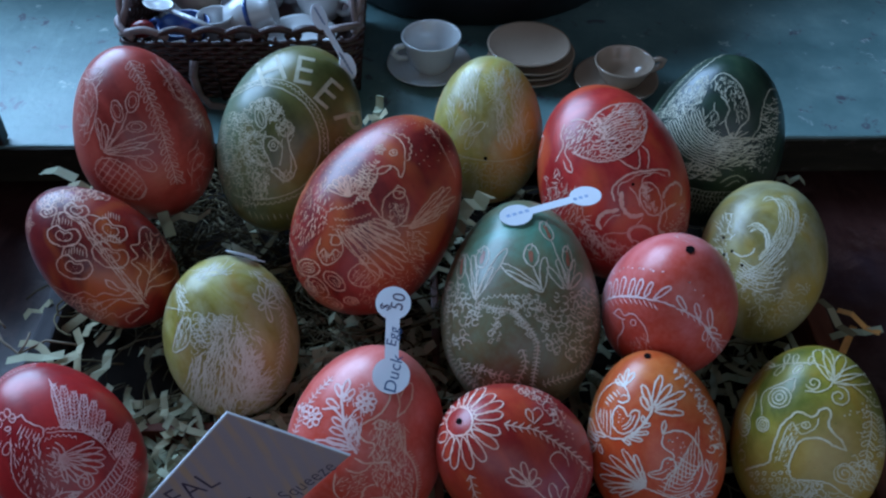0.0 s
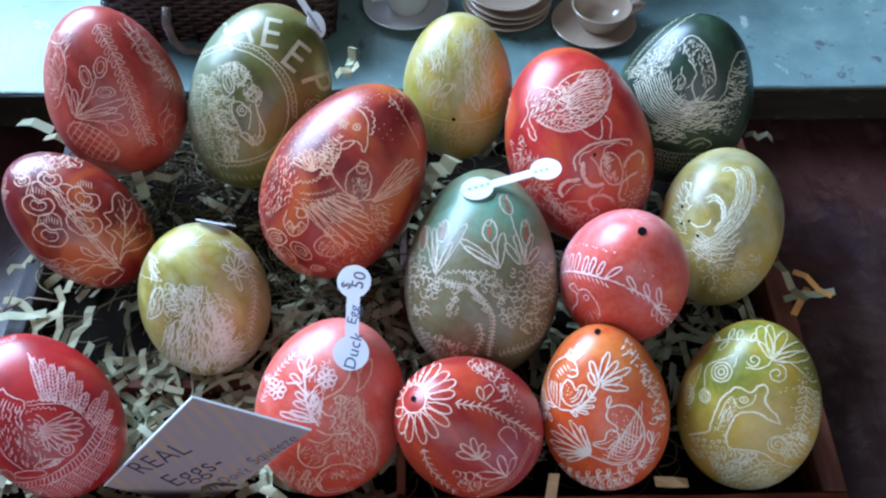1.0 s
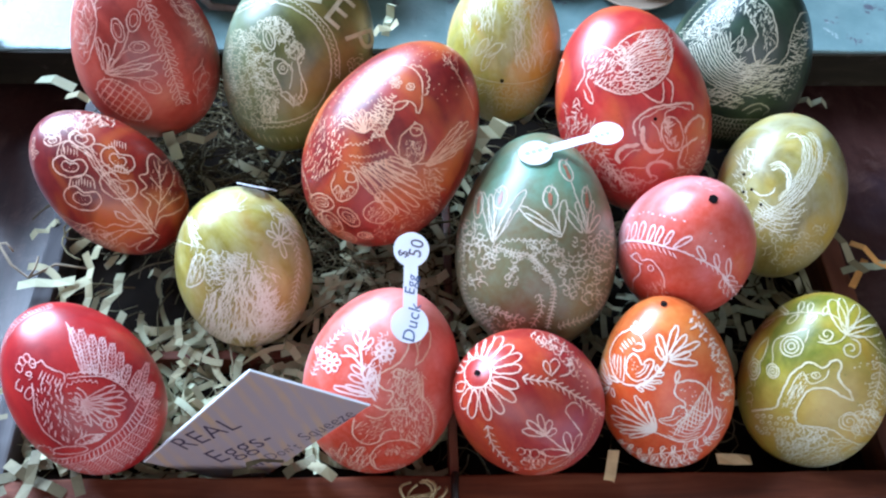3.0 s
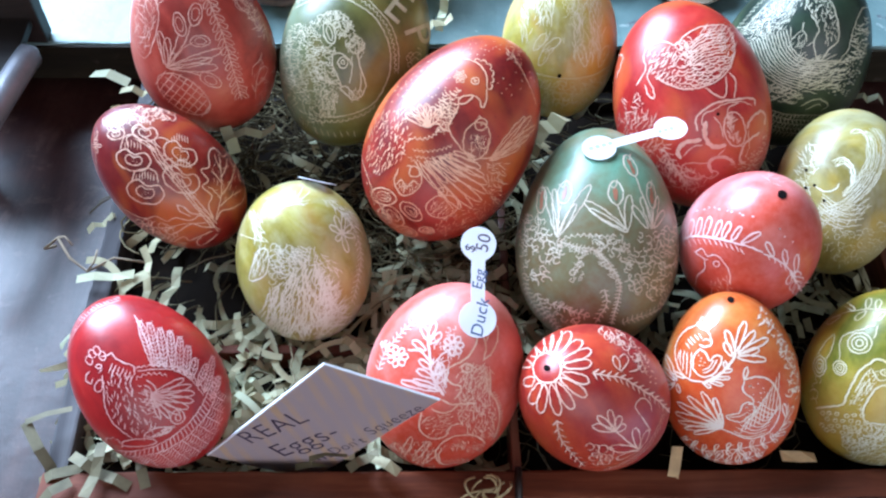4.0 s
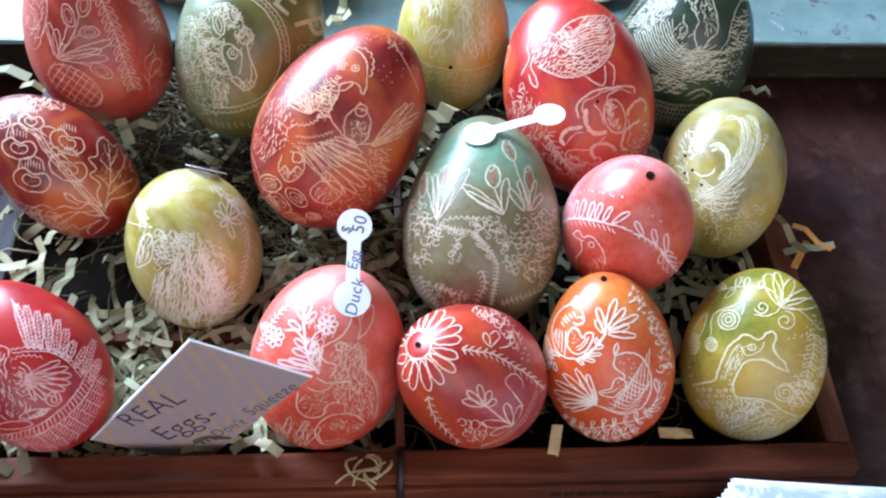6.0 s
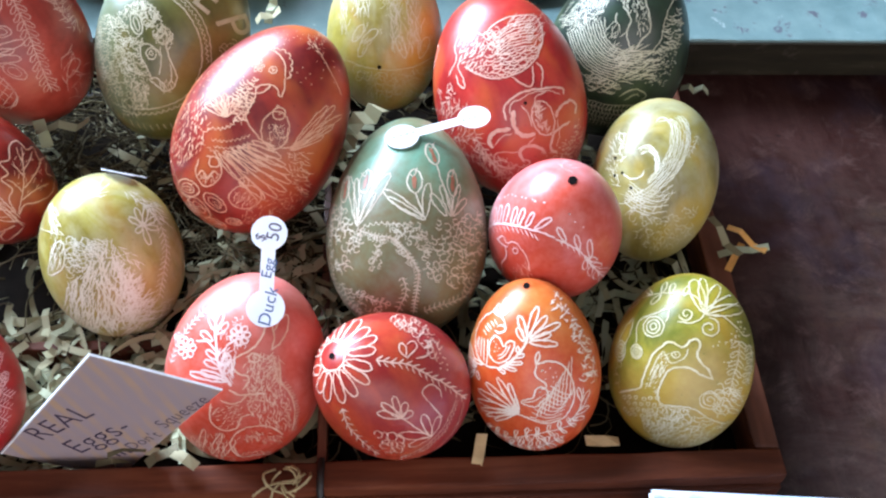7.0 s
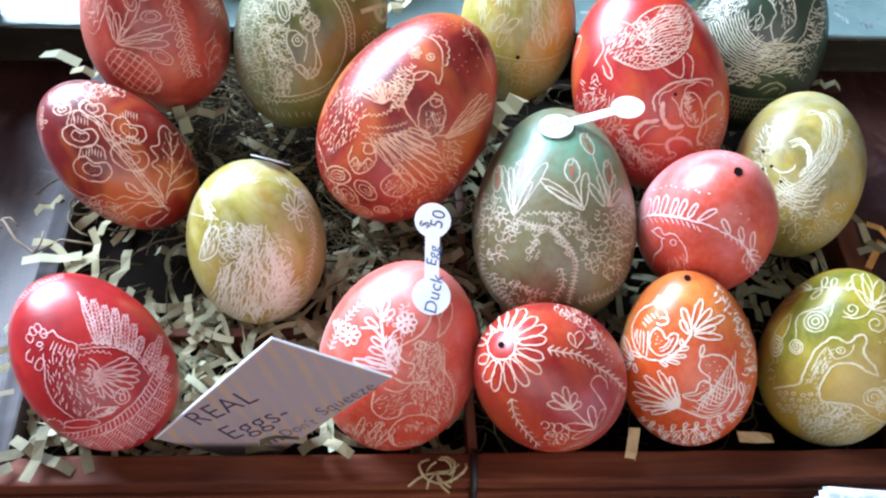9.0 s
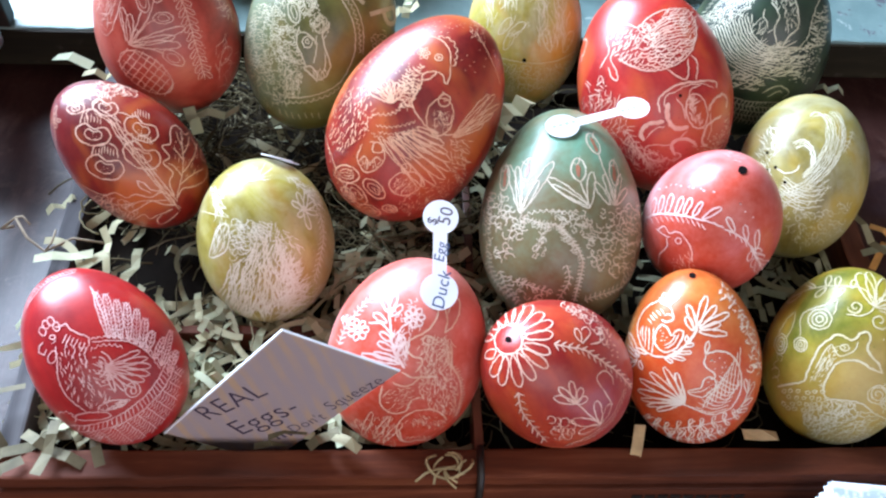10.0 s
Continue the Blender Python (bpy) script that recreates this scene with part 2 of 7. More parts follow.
def printed_cover():
    m = Mat("printed_booklet_cover", rough=0.45)
    c = m.mix(m.ramp(m.noise(60, 5.0, 0.7, stretch=(0.3, 1.6, 1)), [(0.46, grey(0)), (0.58, grey(0.9))]), (0.66, 0.69, 0.76), (0.26, 0.31, 0.46))
    m.colour(m.mix(m.ramp(m.noise(240, 3.0), [(0.55, grey(0)), (0.62, grey(0.5))]), c, (0.80, 0.82, 0.86)))
    return m.m


PRINTED = printed_cover()
GREY_RIM = plain("dull_grey_metal", (0.22, 0.22, 0.24), 0.45, 0.2, 80, metal=0.4)
POT = plain("dark_glazed_stoneware", (0.012, 0.010, 0.012), 0.5, 0.4, 40)
DARK_WALL = plain("dark_unseen_wall", (0.035, 0.026, 0.022), 0.6, 0.3, 6, bump=0.2)
WALL = plain("dingy_plaster", (0.40, 0.37, 0.33), 0.85, 0.12, 4, bump=0.2)
FLOOR = wood("floor_boards", (0.05, 0.03, 0.02), (0.10, 0.06, 0.035), (0.15, 0.09, 0.055), scale=6)


def card_paper():
    m = Mat("mauve_price_card", rough=0.55)
    wv = m.node("ShaderNodeTexWave")
    mp = m.node("ShaderNodeMapping")
    mp.inputs["Rotation"].default_value = (0, 0, -0.22)
    m.link(m.co, mp.inputs[0]), m.link(mp.outputs[0], wv.inputs[0])
    wv.inputs["Scale"].default_value, wv.inputs["Distortion"].default_value = 62, 2.0
    c = m.mix(m.ramp(wv.outputs[0], [(0.28, grey(0)), (0.85, grey(0.85))]), (0.38, 0.305, 0.315), (0.50, 0.33, 0.19))
    c = m.mix(m.ramp(m.noise(75, 3.0, stretch=(1, 0.4, 1)), [(0.42, grey(0.85)), (0.62, grey(0))]), c, (0.375, 0.30, 0.31))
    c = m.mix(m.ramp(m.noise(50, 4.0), [(0.4, grey(0)), (0.75, grey(0.3))]), c, (0.31, 0.26, 0.29))
    m.colour(c)
    return m.m


CARD = card_paper()


# ---------------------------------------------------------------- mesh helpers
def part(name, bm, material, parent=None, label="", smooth=True):
    me = bpy.data.meshes.new(name)
    bm.to_mesh(me)
    bm.free()
    return mesh_part(name, me, material, parent, label, smooth)


def mesh_part(name, me, material, parent=None, label="", smooth=True):
    for mat in material if isinstance(material, (list, tuple)) else [material]:
        me.materials.append(mat)
    if smooth:
        me.polygons.foreach_set("use_smooth", [True] * len(me.polygons))
    ob = new(name, me)
    if parent:
        ob.parent = parent
    if label:
        ob["label"] = label
    return ob


def thing(name, place, label, category, group="", kind=""):
    ob = new(name)
    ob.empty_display_size = 0.01
    ob.matrix_world = place if isinstance(place, Matrix) else Matrix.Translation(place)
    return tagged(ob, label, category, group, kind)


def box_into(bm, x0, x1, y0, y1, z0, z1, bevel=0.0, wobble=0.0):
    made = bmesh.ops.create_cube(bm, size=1.0)["verts"]
    for v in made:
        v.co = Vector((x0 + (v.co.x + 0.5) * (x1 - x0), y0 + (v.co.y + 0.5) * (y1 - y0), z0 + (v.co.z + 0.5) * (z1 - z0)))
    if bevel:
        edges = list({e for v in made for e in v.link_edges})
        bmesh.ops.bevel(bm, geom=edges, offset=bevel, segments=2, affect="EDGES", profile=0.6)


def box(x0, x1, y0, y1, z0, z1, bevel=0.0):
    bm = bmesh.new()
    box_into(bm, x0, x1, y0, y1, z0, z1, bevel)
    return bm


def worn_board(x0, x1, y0, y1, z0, z1, bevel, cuts=40, wear=0.0006, seed=0):
    """A board whose long edges are worn a little uneven. Its long side is the longer of x and y."""
    bm = box(x0, x1, y0, y1, z0, z1, bevel)
    along = 0 if x1 - x0 > y1 - y0 else 1
    lo, hi = (x0, x1) if along == 0 else (y0, y1)
    for i in range(1, cuts):
        at, no = [0, 0, 0], [0, 0, 0]
        at[along], no[along] = lo + (hi - lo) * i / cuts, 1
        bmesh.ops.bisect_plane(bm, geom=bm.verts[:] + bm.edges[:] + bm.faces[:], plane_co=at, plane_no=no)
    for v in bm.verts:
        p = v.co * 90 + Vector((seed * 7.1, 3.3, 1.7))
        v.co += Vector((noise.noise(p), noise.noise(p + Vector((31, 0, 0))), noise.noise(p + Vector((0, 57, 0))))) * wear
    return bm


def lathe(profile, segments=40, cap=False):
    """A turned body from (radius, height) pairs."""
    bm = bmesh.new()
    rings = []
    for r, z in profile:
        rings.append([bm.verts.new((r * math.cos(2 * math.pi * i / segments), r * math.sin(2 * math.pi * i / segments), z)) for i in range(segments)])
    for a, b in zip(rings, rings[1:]):
        for i in range(segments):
            bm.faces.new((a[i], a[(i + 1) % segments], b[(i + 1) % segments], b[i]))
    bm.faces.new(rings[0][::-1])
    if cap:
        bm.faces.new(rings[-1])
    bmesh.ops.recalc_face_normals(bm, faces=bm.faces)
    return bm


def tube_into(bm, points, radius, sides=6):
    """A round tube along points; radius may be a function of 0..1."""
    pts = [Vector(p) for p in points]
    rings, side = [], None
    for i, p in enumerate(pts):
        t = (pts[min(i + 1, len(pts) - 1)] - pts[max(i - 1, 0)]).normalized()
        if side is None:
            side = t.orthogonal().normalized()
        side = (side - t * side.dot(t)).normalized()
        up = t.cross(side)
        r = radius(i / (len(pts) - 1)) if callable(radius) else radius
        rings.append([bm.verts.new(p + (side * math.cos(2 * math.pi * k / sides) + up * math.sin(2 * math.pi * k / sides)) * r) for k in range(sides)])
    for a, b in zip(rings, rings[1:]):
        for k in range(sides):
            bm.faces.new((a[k], a[(k + 1) % sides], b[(k + 1) % sides], b[k]))
    bm.faces.new(rings[0][::-1])
    bm.faces.new(rings[-1])


def tube(points, radius, sides=6):
    bm = bmesh.new()
    tube_into(bm, points, radius, sides)
    return bm


# ---------------------------------------------------------------- the room round the display
def setting(name, bm, material, label, category="structure", smooth=False):
    return tagged(part(name, bm, material, smooth=smooth), label, category, kind="structure")


setting("floor", box(-2.4, 2.4, -1.5, 1.2, -0.80, -0.75), FLOOR, "dark brown boarded shop floor", "floor")
setting("ceiling", box(-2.4, 2.4, -1.5, 1.2, 1.75, 1.80), WALL, "plain off-white plaster ceiling of the shop", "ceiling")
setting("wall_west", box(-2.5, -2.4, -1.5, 1.2, -0.80, 1.80), WALL, "plain dingy plaster side wall", "wall")
setting("wall_east", box(2.4, 2.5, -1.5, 1.2, -0.80, 1.80), WALL, "plain dingy plaster side wall", "wall")


def wall_with_opening(name, y0, y1, x0, x1, z0, z1, label, material):
    bm = bmesh.new()
    box_into(bm, -2.4, x0, y0, y1, -0.75, 1.75)
    box_into(bm, x1, 2.4, y0, y1, -0.75, 1.75)
    box_into(bm, x0, x1, y0, y1, z1, 1.75)
    if z0 > -0.74:
        box_into(bm, x0, x1, y0, y1, -0.75, z0)
    return setting(name, bm, material, label, "wall")


# wall out of view, kept dark so that table and sill reflect less grey
wall_with_opening("wall_north", 1.06, 1.16, -1.34, -0.02, 0.30, 1.42, "dark unseen wall with the shop window in it", DARK_WALL)
# unseen wall; its opening is made up to go with the front fill lamp
wall_with_opening("wall_south", -1.50, -1.40, -0.75, 1.55, 0.10, 1.55, "unseen plaster wall with an opening behind the front fill lamp", WALL)

# the table, its top at height 0
table = thing("display_table", (0, 0, 0), "worn dark red-brown wooden table under the tray", "table")
part("table_top", worn_board(-0.75, 0.75, -0.22, 0.52, -0.028, 0.0, 0.003, 20, 0.0003), TABLE, table, smooth=False)
for sx in (-0.70, 0.70):
    for sy in (-0.17, 0.47):
        part("leg", box(sx - 0.025, sx + 0.025, sy - 0.025, sy + 0.025, -0.75, -0.028, 0.003), DARK_WOOD, table, smooth=False)

# the painted sill behind the tray
SZ, SY = 0.030, 0.3475
shelf = thing("window_sill_shelf", (0, 0, 0), "teal painted wooden sill board with chipped worn paint", "shelf", kind="structure")
part("board", worn_board(-0.75, 0.75, SY + 0.0015, 1.055, SZ - 0.018, SZ, 0.0012, 110, 0.0009, 2), SHELF, shelf, smooth=False)
part("front_edge", worn_board(-0.75, 0.75, SY, SY + 0.0014, SZ - 0.0195, SZ - 0.0012, 0.0004, 60, 0.0004, 3), SHELF_EDGE, shelf, "bare brown front edge of the board, darkened for shade", smooth=False)
part("support", box(-0.75, 0.75, 0.47, 0.50, 0.001, SZ - 0.0186), DARK_WOOD, shelf, smooth=False)
setting("backboard", worn_board(-0.75, 0.75, 0.515, 0.53, SZ + 0.0005, SZ + 0.075, 0.002, 20, 0.0005, 4), DARK_WOOD, "low dark wooden board across the back of the sill", "board")

# ---------------------------------------------------------------- the wooden tray
RZ = 0.0195
X0, X1, Y0, Y1 = -0.1385, 0.1625, 0.1525, 0.341
tray = thing("wooden_tray", (0, 0, 0), "dark reddish wooden drawer tray with thin dividers, filled with straw", "tray")
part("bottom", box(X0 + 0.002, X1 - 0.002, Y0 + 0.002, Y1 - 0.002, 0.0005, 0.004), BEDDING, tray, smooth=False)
front_rail = part("front_rail", worn_board(X0, X1, Y0, Y0 + 0.0095, 0.0125, RZ, 0.0009, 60, 0.0004, 5), TRAY_WOOD, tray, smooth=False)
front_panel = part("front_panel", worn_board(X0, X1, Y0 - 0.0012, Y0 + 0.0085, 0.0005, 0.0116, 0.0007, 60, 0.0003, 6), TRAY_WOOD, tray, "darker lower front panel", smooth=False)
part("side_rail", worn_board(X1 - 0.0085, X1, Y0 + 0.0098, Y1, 0.0005, RZ - 0.0003, 0.0009, 40, 0.0004, 7), TRAY_SIDE, tray, smooth=False)
part("side_rail", worn_board(X0, X0 + 0.0075, Y0 + 0.0098, Y1, 0.0005, RZ - 0.0003, 0.0012, 40, 0.0005, 8), TRAY_GREY, tray, "greyed weathered side rail", smooth=False)
part("back_rail", worn_board(X0 + 0.0078, X1 - 0.0088, Y1 - 0.006, Y1, 0.0045, 0.010, 0.0008, 20, 0.0003, 9), DARK_WOOD, tray, smooth=False)
part("divider", worn_board(0.0105, 0.0135, Y0 + 0.0098, Y1 - 0.0065, 0.0045, RZ - 0.0015, 0.0006, 40, 0.0003, 10), TRAY_SIDE, tray, smooth=False)
part("divider", worn_board(X0 + 0.008, 0.0100, 0.2065, 0.2100, 0.0045, RZ - 0.0035, 0.0006, 40, 0.0003, 11), TRAY_WOOD, tray, smooth=False)
joint = [(0.0122, Y0 - 0.0021, 0.0007), (0.0121, Y0 - 0.0022, 0.0120), (0.0120, Y0 - 0.0006, RZ + 0.0004), (0.0121, Y0 + 0.0050, RZ + 0.0009), (0.0123, Y0 + 0.0100, RZ + 0.0003)]
part("lashing_cord", tube(joint, 0.0012, 8), DARK_WOOD, front_rail, "dark cord over the front rail")
for bx in range(9):
    part("print_bar", box(0.062 + bx * 0.0042, 0.0652 + bx * 0.0042, Y0 - 0.0016, Y0 - 0.0010, 0.0050, 0.0072), DARK_WOOD, front_panel, "faded dark stamped lettering", smooth=False)

# ---------------------------------------------------------------- the eggs
VIEW = Vector((0.003, 0.043, 0.297))
RIGHT = Vector((0.9972, -0.0277, 0.0362))


class Egg:
    """An egg of half-width b and half-length l about its axis; taper > 0 narrows the axis end."""

    def __init__(self, centre, axis, b, l, taper):
        self.c, self.b, self.l, self.k = Vector(centre), b, l, taper
        self.a = Vector(axis).normalized()
        self.u = self.a.orthogonal().normalized()
        self.v = self.a.cross(self.u)
        self.f = (VIEW - self.c).normalized()
        self.r = (RIGHT - self.f * RIGHT.dot(self.f)).normalized()
        self.up = self.f.cross(self.r)
        self.axes = np.array([self.u[:], self.v[:], self.a[:]])

    def surface(self, n):
        """The point of the shell in direction n of the unit sphere, in egg axes."""
        s = n[2]
        return self.u * (n[0] * self.b * self.rho(s)) + self.v * (n[1] * self.b * self.rho(s)) + self.a * (s * self.l * self.rho(s))

    def rho(self, s):
        return 1 - self.k * s * (1 - s * s)

    def shell(self, rings=36, segments=56):
        bm = bmesh.new()
        rows = []
        for i in range(1, rings):
            th = math.pi * i / rings
            rows.append([bm.verts.new(self.surface((math.sin(th) * math.cos(2 * math.pi * j / segments), math.sin(th) * math.sin(2 * math.pi * j / segments), math.cos(th)))) for j in range(segments)])
        top, low = bm.verts.new(self.surface((0, 0, 1))), bm.verts.new(self.surface((0, 0, -1)))
        for a, b in zip(rows, rows[1:]):
            for j in range(segments):
                bm.faces.new((a[j], b[j], b[(j + 1) % segments], a[(j + 1) % segments]))
        for j in range(segments):
            bm.faces.new((top, rows[0][j], rows[0][(j + 1) % segments]))
            bm.faces.new((low, rows[-1][(j + 1) % segments], rows[-1][j]))
        return bm

    def lift(self, xy):
        """Lay flat drawing points (in half-widths from the middle of the face) on the shell: places, normals, which ones hit."""
        xy = np.asarray(xy, float)
        flat = (xy[:, :1] * np.array(self.r[:]) + xy[:, 1:] * np.array(self.up[:])) * self.b
        scale = np.array([self.b, self.b, self.l])
        o = flat @ self.axes.T / scale
        d = (np.array(self.f[:]) @ self.axes.T) / scale
        aa, bb = d @ d, o @ d
        rho = np.ones(len(o))
        ok = np.ones(len(o), bool)
        for _ in range(6):
            disc = bb * bb - aa * ((o * o).sum(1) - rho * rho)
            ok = disc > 0.02 * aa
            t = (-bb + np.sqrt(np.maximum(disc, 0))) / aa
            q = o + t[:, None] * d
            s = q[:, 2] / np.maximum(np.linalg.norm(q, axis=1), 1e-9)
            rho = 1 - self.k * s * (1 - s * s)
        place = (q * scale) @ self.axes
        nor = (q / scale) @ self.axes
        nor /= np.linalg.norm(nor, axis=1)[:, None]
        return place, nor, ok


def resample(pts, step):
    pts = np.asarray(pts, float)
    seg = np.hypot(*np.diff(pts, axis=0).T)
    s = np.r_[0, np.cumsum(seg)]
    if s[-1] < 1e-6:
        return pts[:1]
    at = np.linspace(0, s[-1], max(3, int(s[-1] / step) + 1))
    return np.c_[np.interp(at, s, pts[:, 0]), np.interp(at, s, pts[:, 1])]


class Sketch:
    """Lines scratched into one egg: strokes in half-widths of the egg, x to the right and y up as one looks at its face."""

    def __init__(self, egg, seed):
        self.egg, self.rng = egg, random.Random(seed)
        self.verts, self.faces = [], []

    def line(self, pts, w=0.013, rough=0.006, fade=True):
        p = resample(pts, 0.035)
        if len(p) < 2:
            return self
        p = p + np.array([[self.rng.uniform(-rough, rough), self.rng.uniform(-rough, rough)] for _ in p])
        place, nor, ok = self.egg.lift(p)
        place = place + nor * 0.00010
        run = []
        for i in list(range(len(p))) + [None]:
            if i is not None and ok[i]:
                run.append(i)
                continue
            if len(run) > 1:
                self.ribbon(place[run], nor[run], 0.84 * w * self.egg.b, fade)
            run = []
        return self

    def ribbon(self, place, nor, w, fade):
        n, base = len(place), len(self.verts)
        tan = np.gradient(place, axis=0)
        side = np.cross(nor, tan)
        side /= np.maximum(np.linalg.norm(side, axis=1), 1e-12)[:, None]
        wid = np.array([w * self.rng.uniform(0.75, 1.2) for _ in range(n)])
        if fade:
            wid[0] *= 0.45
            wid[-1] *= 0.45
        for i in range(n):
            self.verts.append(tuple(place[i] + side[i] * wid[i]))
            self.verts.append(tuple(place[i] - side[i] * wid[i]))
        for i in range(n - 1):
            a = base + 2 * i
            self.faces.append((a, a + 1, a + 3, a + 2))

    def loop(self, pts, w=0.013, rough=0.006):
        return self.line(list(pts) + [pts[0]], w, rough, False)

    def curve(self, pts, w=0.013, rough=0.006):
        """A smooth line through a few points."""
        p = [np.array(q, float) for q in pts]
        p = [2 * p[0] - p[1]] + p + [2 * p[-1] - p[-2]]
        out = []
        for a, b, c, d in zip(p, p[1:], p[2:], p[3:]):
            for t in np.linspace(0, 1, 8, endpoint=False):
                out.append(0.5 * (2 * b + (c - a) * t + (2 * a - 5 * b + 4 * c - d) * t * t + (3 * b - a - 3 * c + d) * t ** 3))
        return self.line(out + [p[-2]], w, rough)

    def oval(self, x, y, rx, ry, turn=0, w=0.013, a0=0, a1=360, rough=0.006):
        c, s = math.cos(radians(turn)), math.sin(radians(turn))
        pts = []
        for i in range(25):
            t = radians(a0 + (a1 - a0) * i / 24)
            px, py = rx * math.cos(t), ry * math.sin(t)
            pts.append((x + c * px - s * py, y + s * px + c * py))
        return self.line(pts, w, rough, False)

    def spiral(self, x, y, r, turns, start=0, hand=1, w=0.013):
        return self.line([(x + r * (1 - 0.85 * i / 40) * math.cos(radians(start) + hand * 2 * math.pi * turns * i / 40), y + r * (1 - 0.85 * i / 40) * math.sin(radians(start) + hand * 2 * math.pi * turns * i / 40)) for i in range(41)], w)

    def petal(self, x, y, turn, length, width, w=0.013):
        """A long leaf or petal that starts at (x, y) and points along turn."""
        c, s = math.cos(radians(turn)), math.sin(radians(turn))
        pts = []
        for i in range(21):
            t = i / 20
            px = length * (1 - math.cos(2 * math.pi * t)) / 2
            py = width * math.sin(2 * math.pi * t) * (0.55 + 0.45 * px / length)
            pts.append((x + c * px - s * py, y + s * px + c * py))
        return self.line(pts, w, fade=False)

    def leaf(self, base, tip, width, w=0.013):
        """A leaf outline from its base to its tip."""
        dx, dy = tip[0] - base[0], tip[1] - base[1]
        return self.petal(*base, math.degrees(math.atan2(dy, dx)), math.hypot(dx, dy), width, w)

    def flower(self, x, y, r, petals, width=0.3, inner=0.25, w=0.02, start=0, arc=360):
        for i in range(petals):
            a = start + arc * i / petals
            self.petal(x + r * inner * math.cos(radians(a)), y + r * inner * math.sin(radians(a)), a, r * (1 - inner), r * width, w)
        return self.oval(x, y, r * inner * 0.8, r * inner * 0.8, w=w)

    def sprig(self, pts, leaf, every=0.11, spread=50, w=0.02, both=True, round_leaf=True):
        """A stalk with small leaves on both sides."""
        self.curve(pts, w)
        p = resample(np.array(pts), every)
        for i in range(1, len(p)):
            a = math.degrees(math.atan2(*(p[i] - p[i - 1])[::-1]))
            for sgn in ((1, -1) if both else (1,)):
                if round_leaf:
                    self.petal(*p[i - 1], a + sgn * spread, leaf * self.rng.uniform(0.8, 1.15), leaf * 0.24, w * 0.9)
                else:
                    q = p[i - 1] + leaf * np.array([math.cos(radians(a + sgn * spread)), math.sin(radians(a + sgn * spread))])
                    self.line([p[i - 1], q], w)
        return self

    def inside(self, shape, n):
        """Evenly strewn random points inside a polygon."""
        poly = np.array(shape)
        lo, hi = poly.min(0), poly.max(0)
        out = np.zeros((0, 2))
        for _ in range(n):
            best, far = None, -1.0
            for _ in range(7):
                x, y = self.rng.uniform(lo[0], hi[0]), self.rng.uniform(lo[1], hi[1])
                odd = False
                for (x0, y0), (x1, y1) in zip(shape, shape[1:] + shape[:1]):
                    if (y0 > y) != (y1 > y) and x < (x1 - x0) * (y - y0) / (y1 - y0) + x0:
                        odd = not odd
                if odd:
                    gap = ((out - (x, y)) ** 2).sum(1).min() if len(out) else 1.0
                    if gap > far:
                        best, far = (x, y), gap
            if best:
                out = np.vstack([out, best])
        return [tuple(p) for p in out]

    def dots(self, shape, n, w=0.02, size=0.012):
        for x, y in self.inside(shape, n):
            self.line([(x - size, y), (x, y + size * 0.5), (x + size, y)], w, 0.002)
        return self

    def fur(self, shape, n, turn, spread=25, length=0.12, w=0.014, bend=0.25):
        """Many short scratches; turn is an angle or a function of (x, y)."""
        for x, y in self.inside(shape, n):
            a = radians((turn(x, y) if callable(turn) else turn) + self.rng.gauss(0, spread))
            l, k = length * self.rng.uniform(0.5, 1.3), self.rng.uniform(-bend, bend)
            pts = [(x + l * t * math.cos(a + k * t), y + l * t * math.sin(a + k * t)) for t in (0, 0.33, 0.66, 1.0)]
            self.line(pts, 0.82 * w * self.rng.uniform(0.7, 1.3), 0.003)
        return self

    def curls(self, shape, n, size=0.05, w=0.016):
        for x, y in self.inside(shape, n):
            self.oval(x, y, size * self.rng.uniform(0.6, 1.2), size * self.rng.uniform(0.5, 1.0), self.rng.uniform(0, 360), 0.8 * w, 0, self.rng.uniform(170, 320), 0.004)
        return self

    def scales(self, shape, n, turn, size=0.06, w=0.016):
        """Feather tips: small arcs all turned one way."""
        for x, y in self.inside(shape, n):
            self.oval(x, y, size * 0.6, size, turn + self.rng.gauss(0, 12), w, -80, 80, 0.004)
        return self

    def scallops(self, pts, size=0.07, w=0.018, side=1):
        """A row of small arches along a line."""
        p = resample(np.array(pts), size)
        for a, b in zip(p, p[1:]):
            m, d = (a + b) / 2, b - a
            nrm = np.array([-d[1], d[0]]) * side
            self.curve([a, m + nrm * 0.55, b], w, 0.003)
        return self

    def hatch(self, pts, length, turn, every=0.05, w=0.016):
        """Short strokes side by side along a line."""
        for x, y in resample(np.array(pts), every):
            l = length * self.rng.uniform(0.8, 1.15)
            self.line([(x, y), (x + l * math.cos(radians(turn)), y + l * math.sin(radians(turn)))], w)
        return self

    def done(self, name, material, parent, label=""):
        me = bpy.data.meshes.new(name)
        me.from_pydata(self.verts, [], self.faces)
        return mesh_part(name, me, material, parent, label)


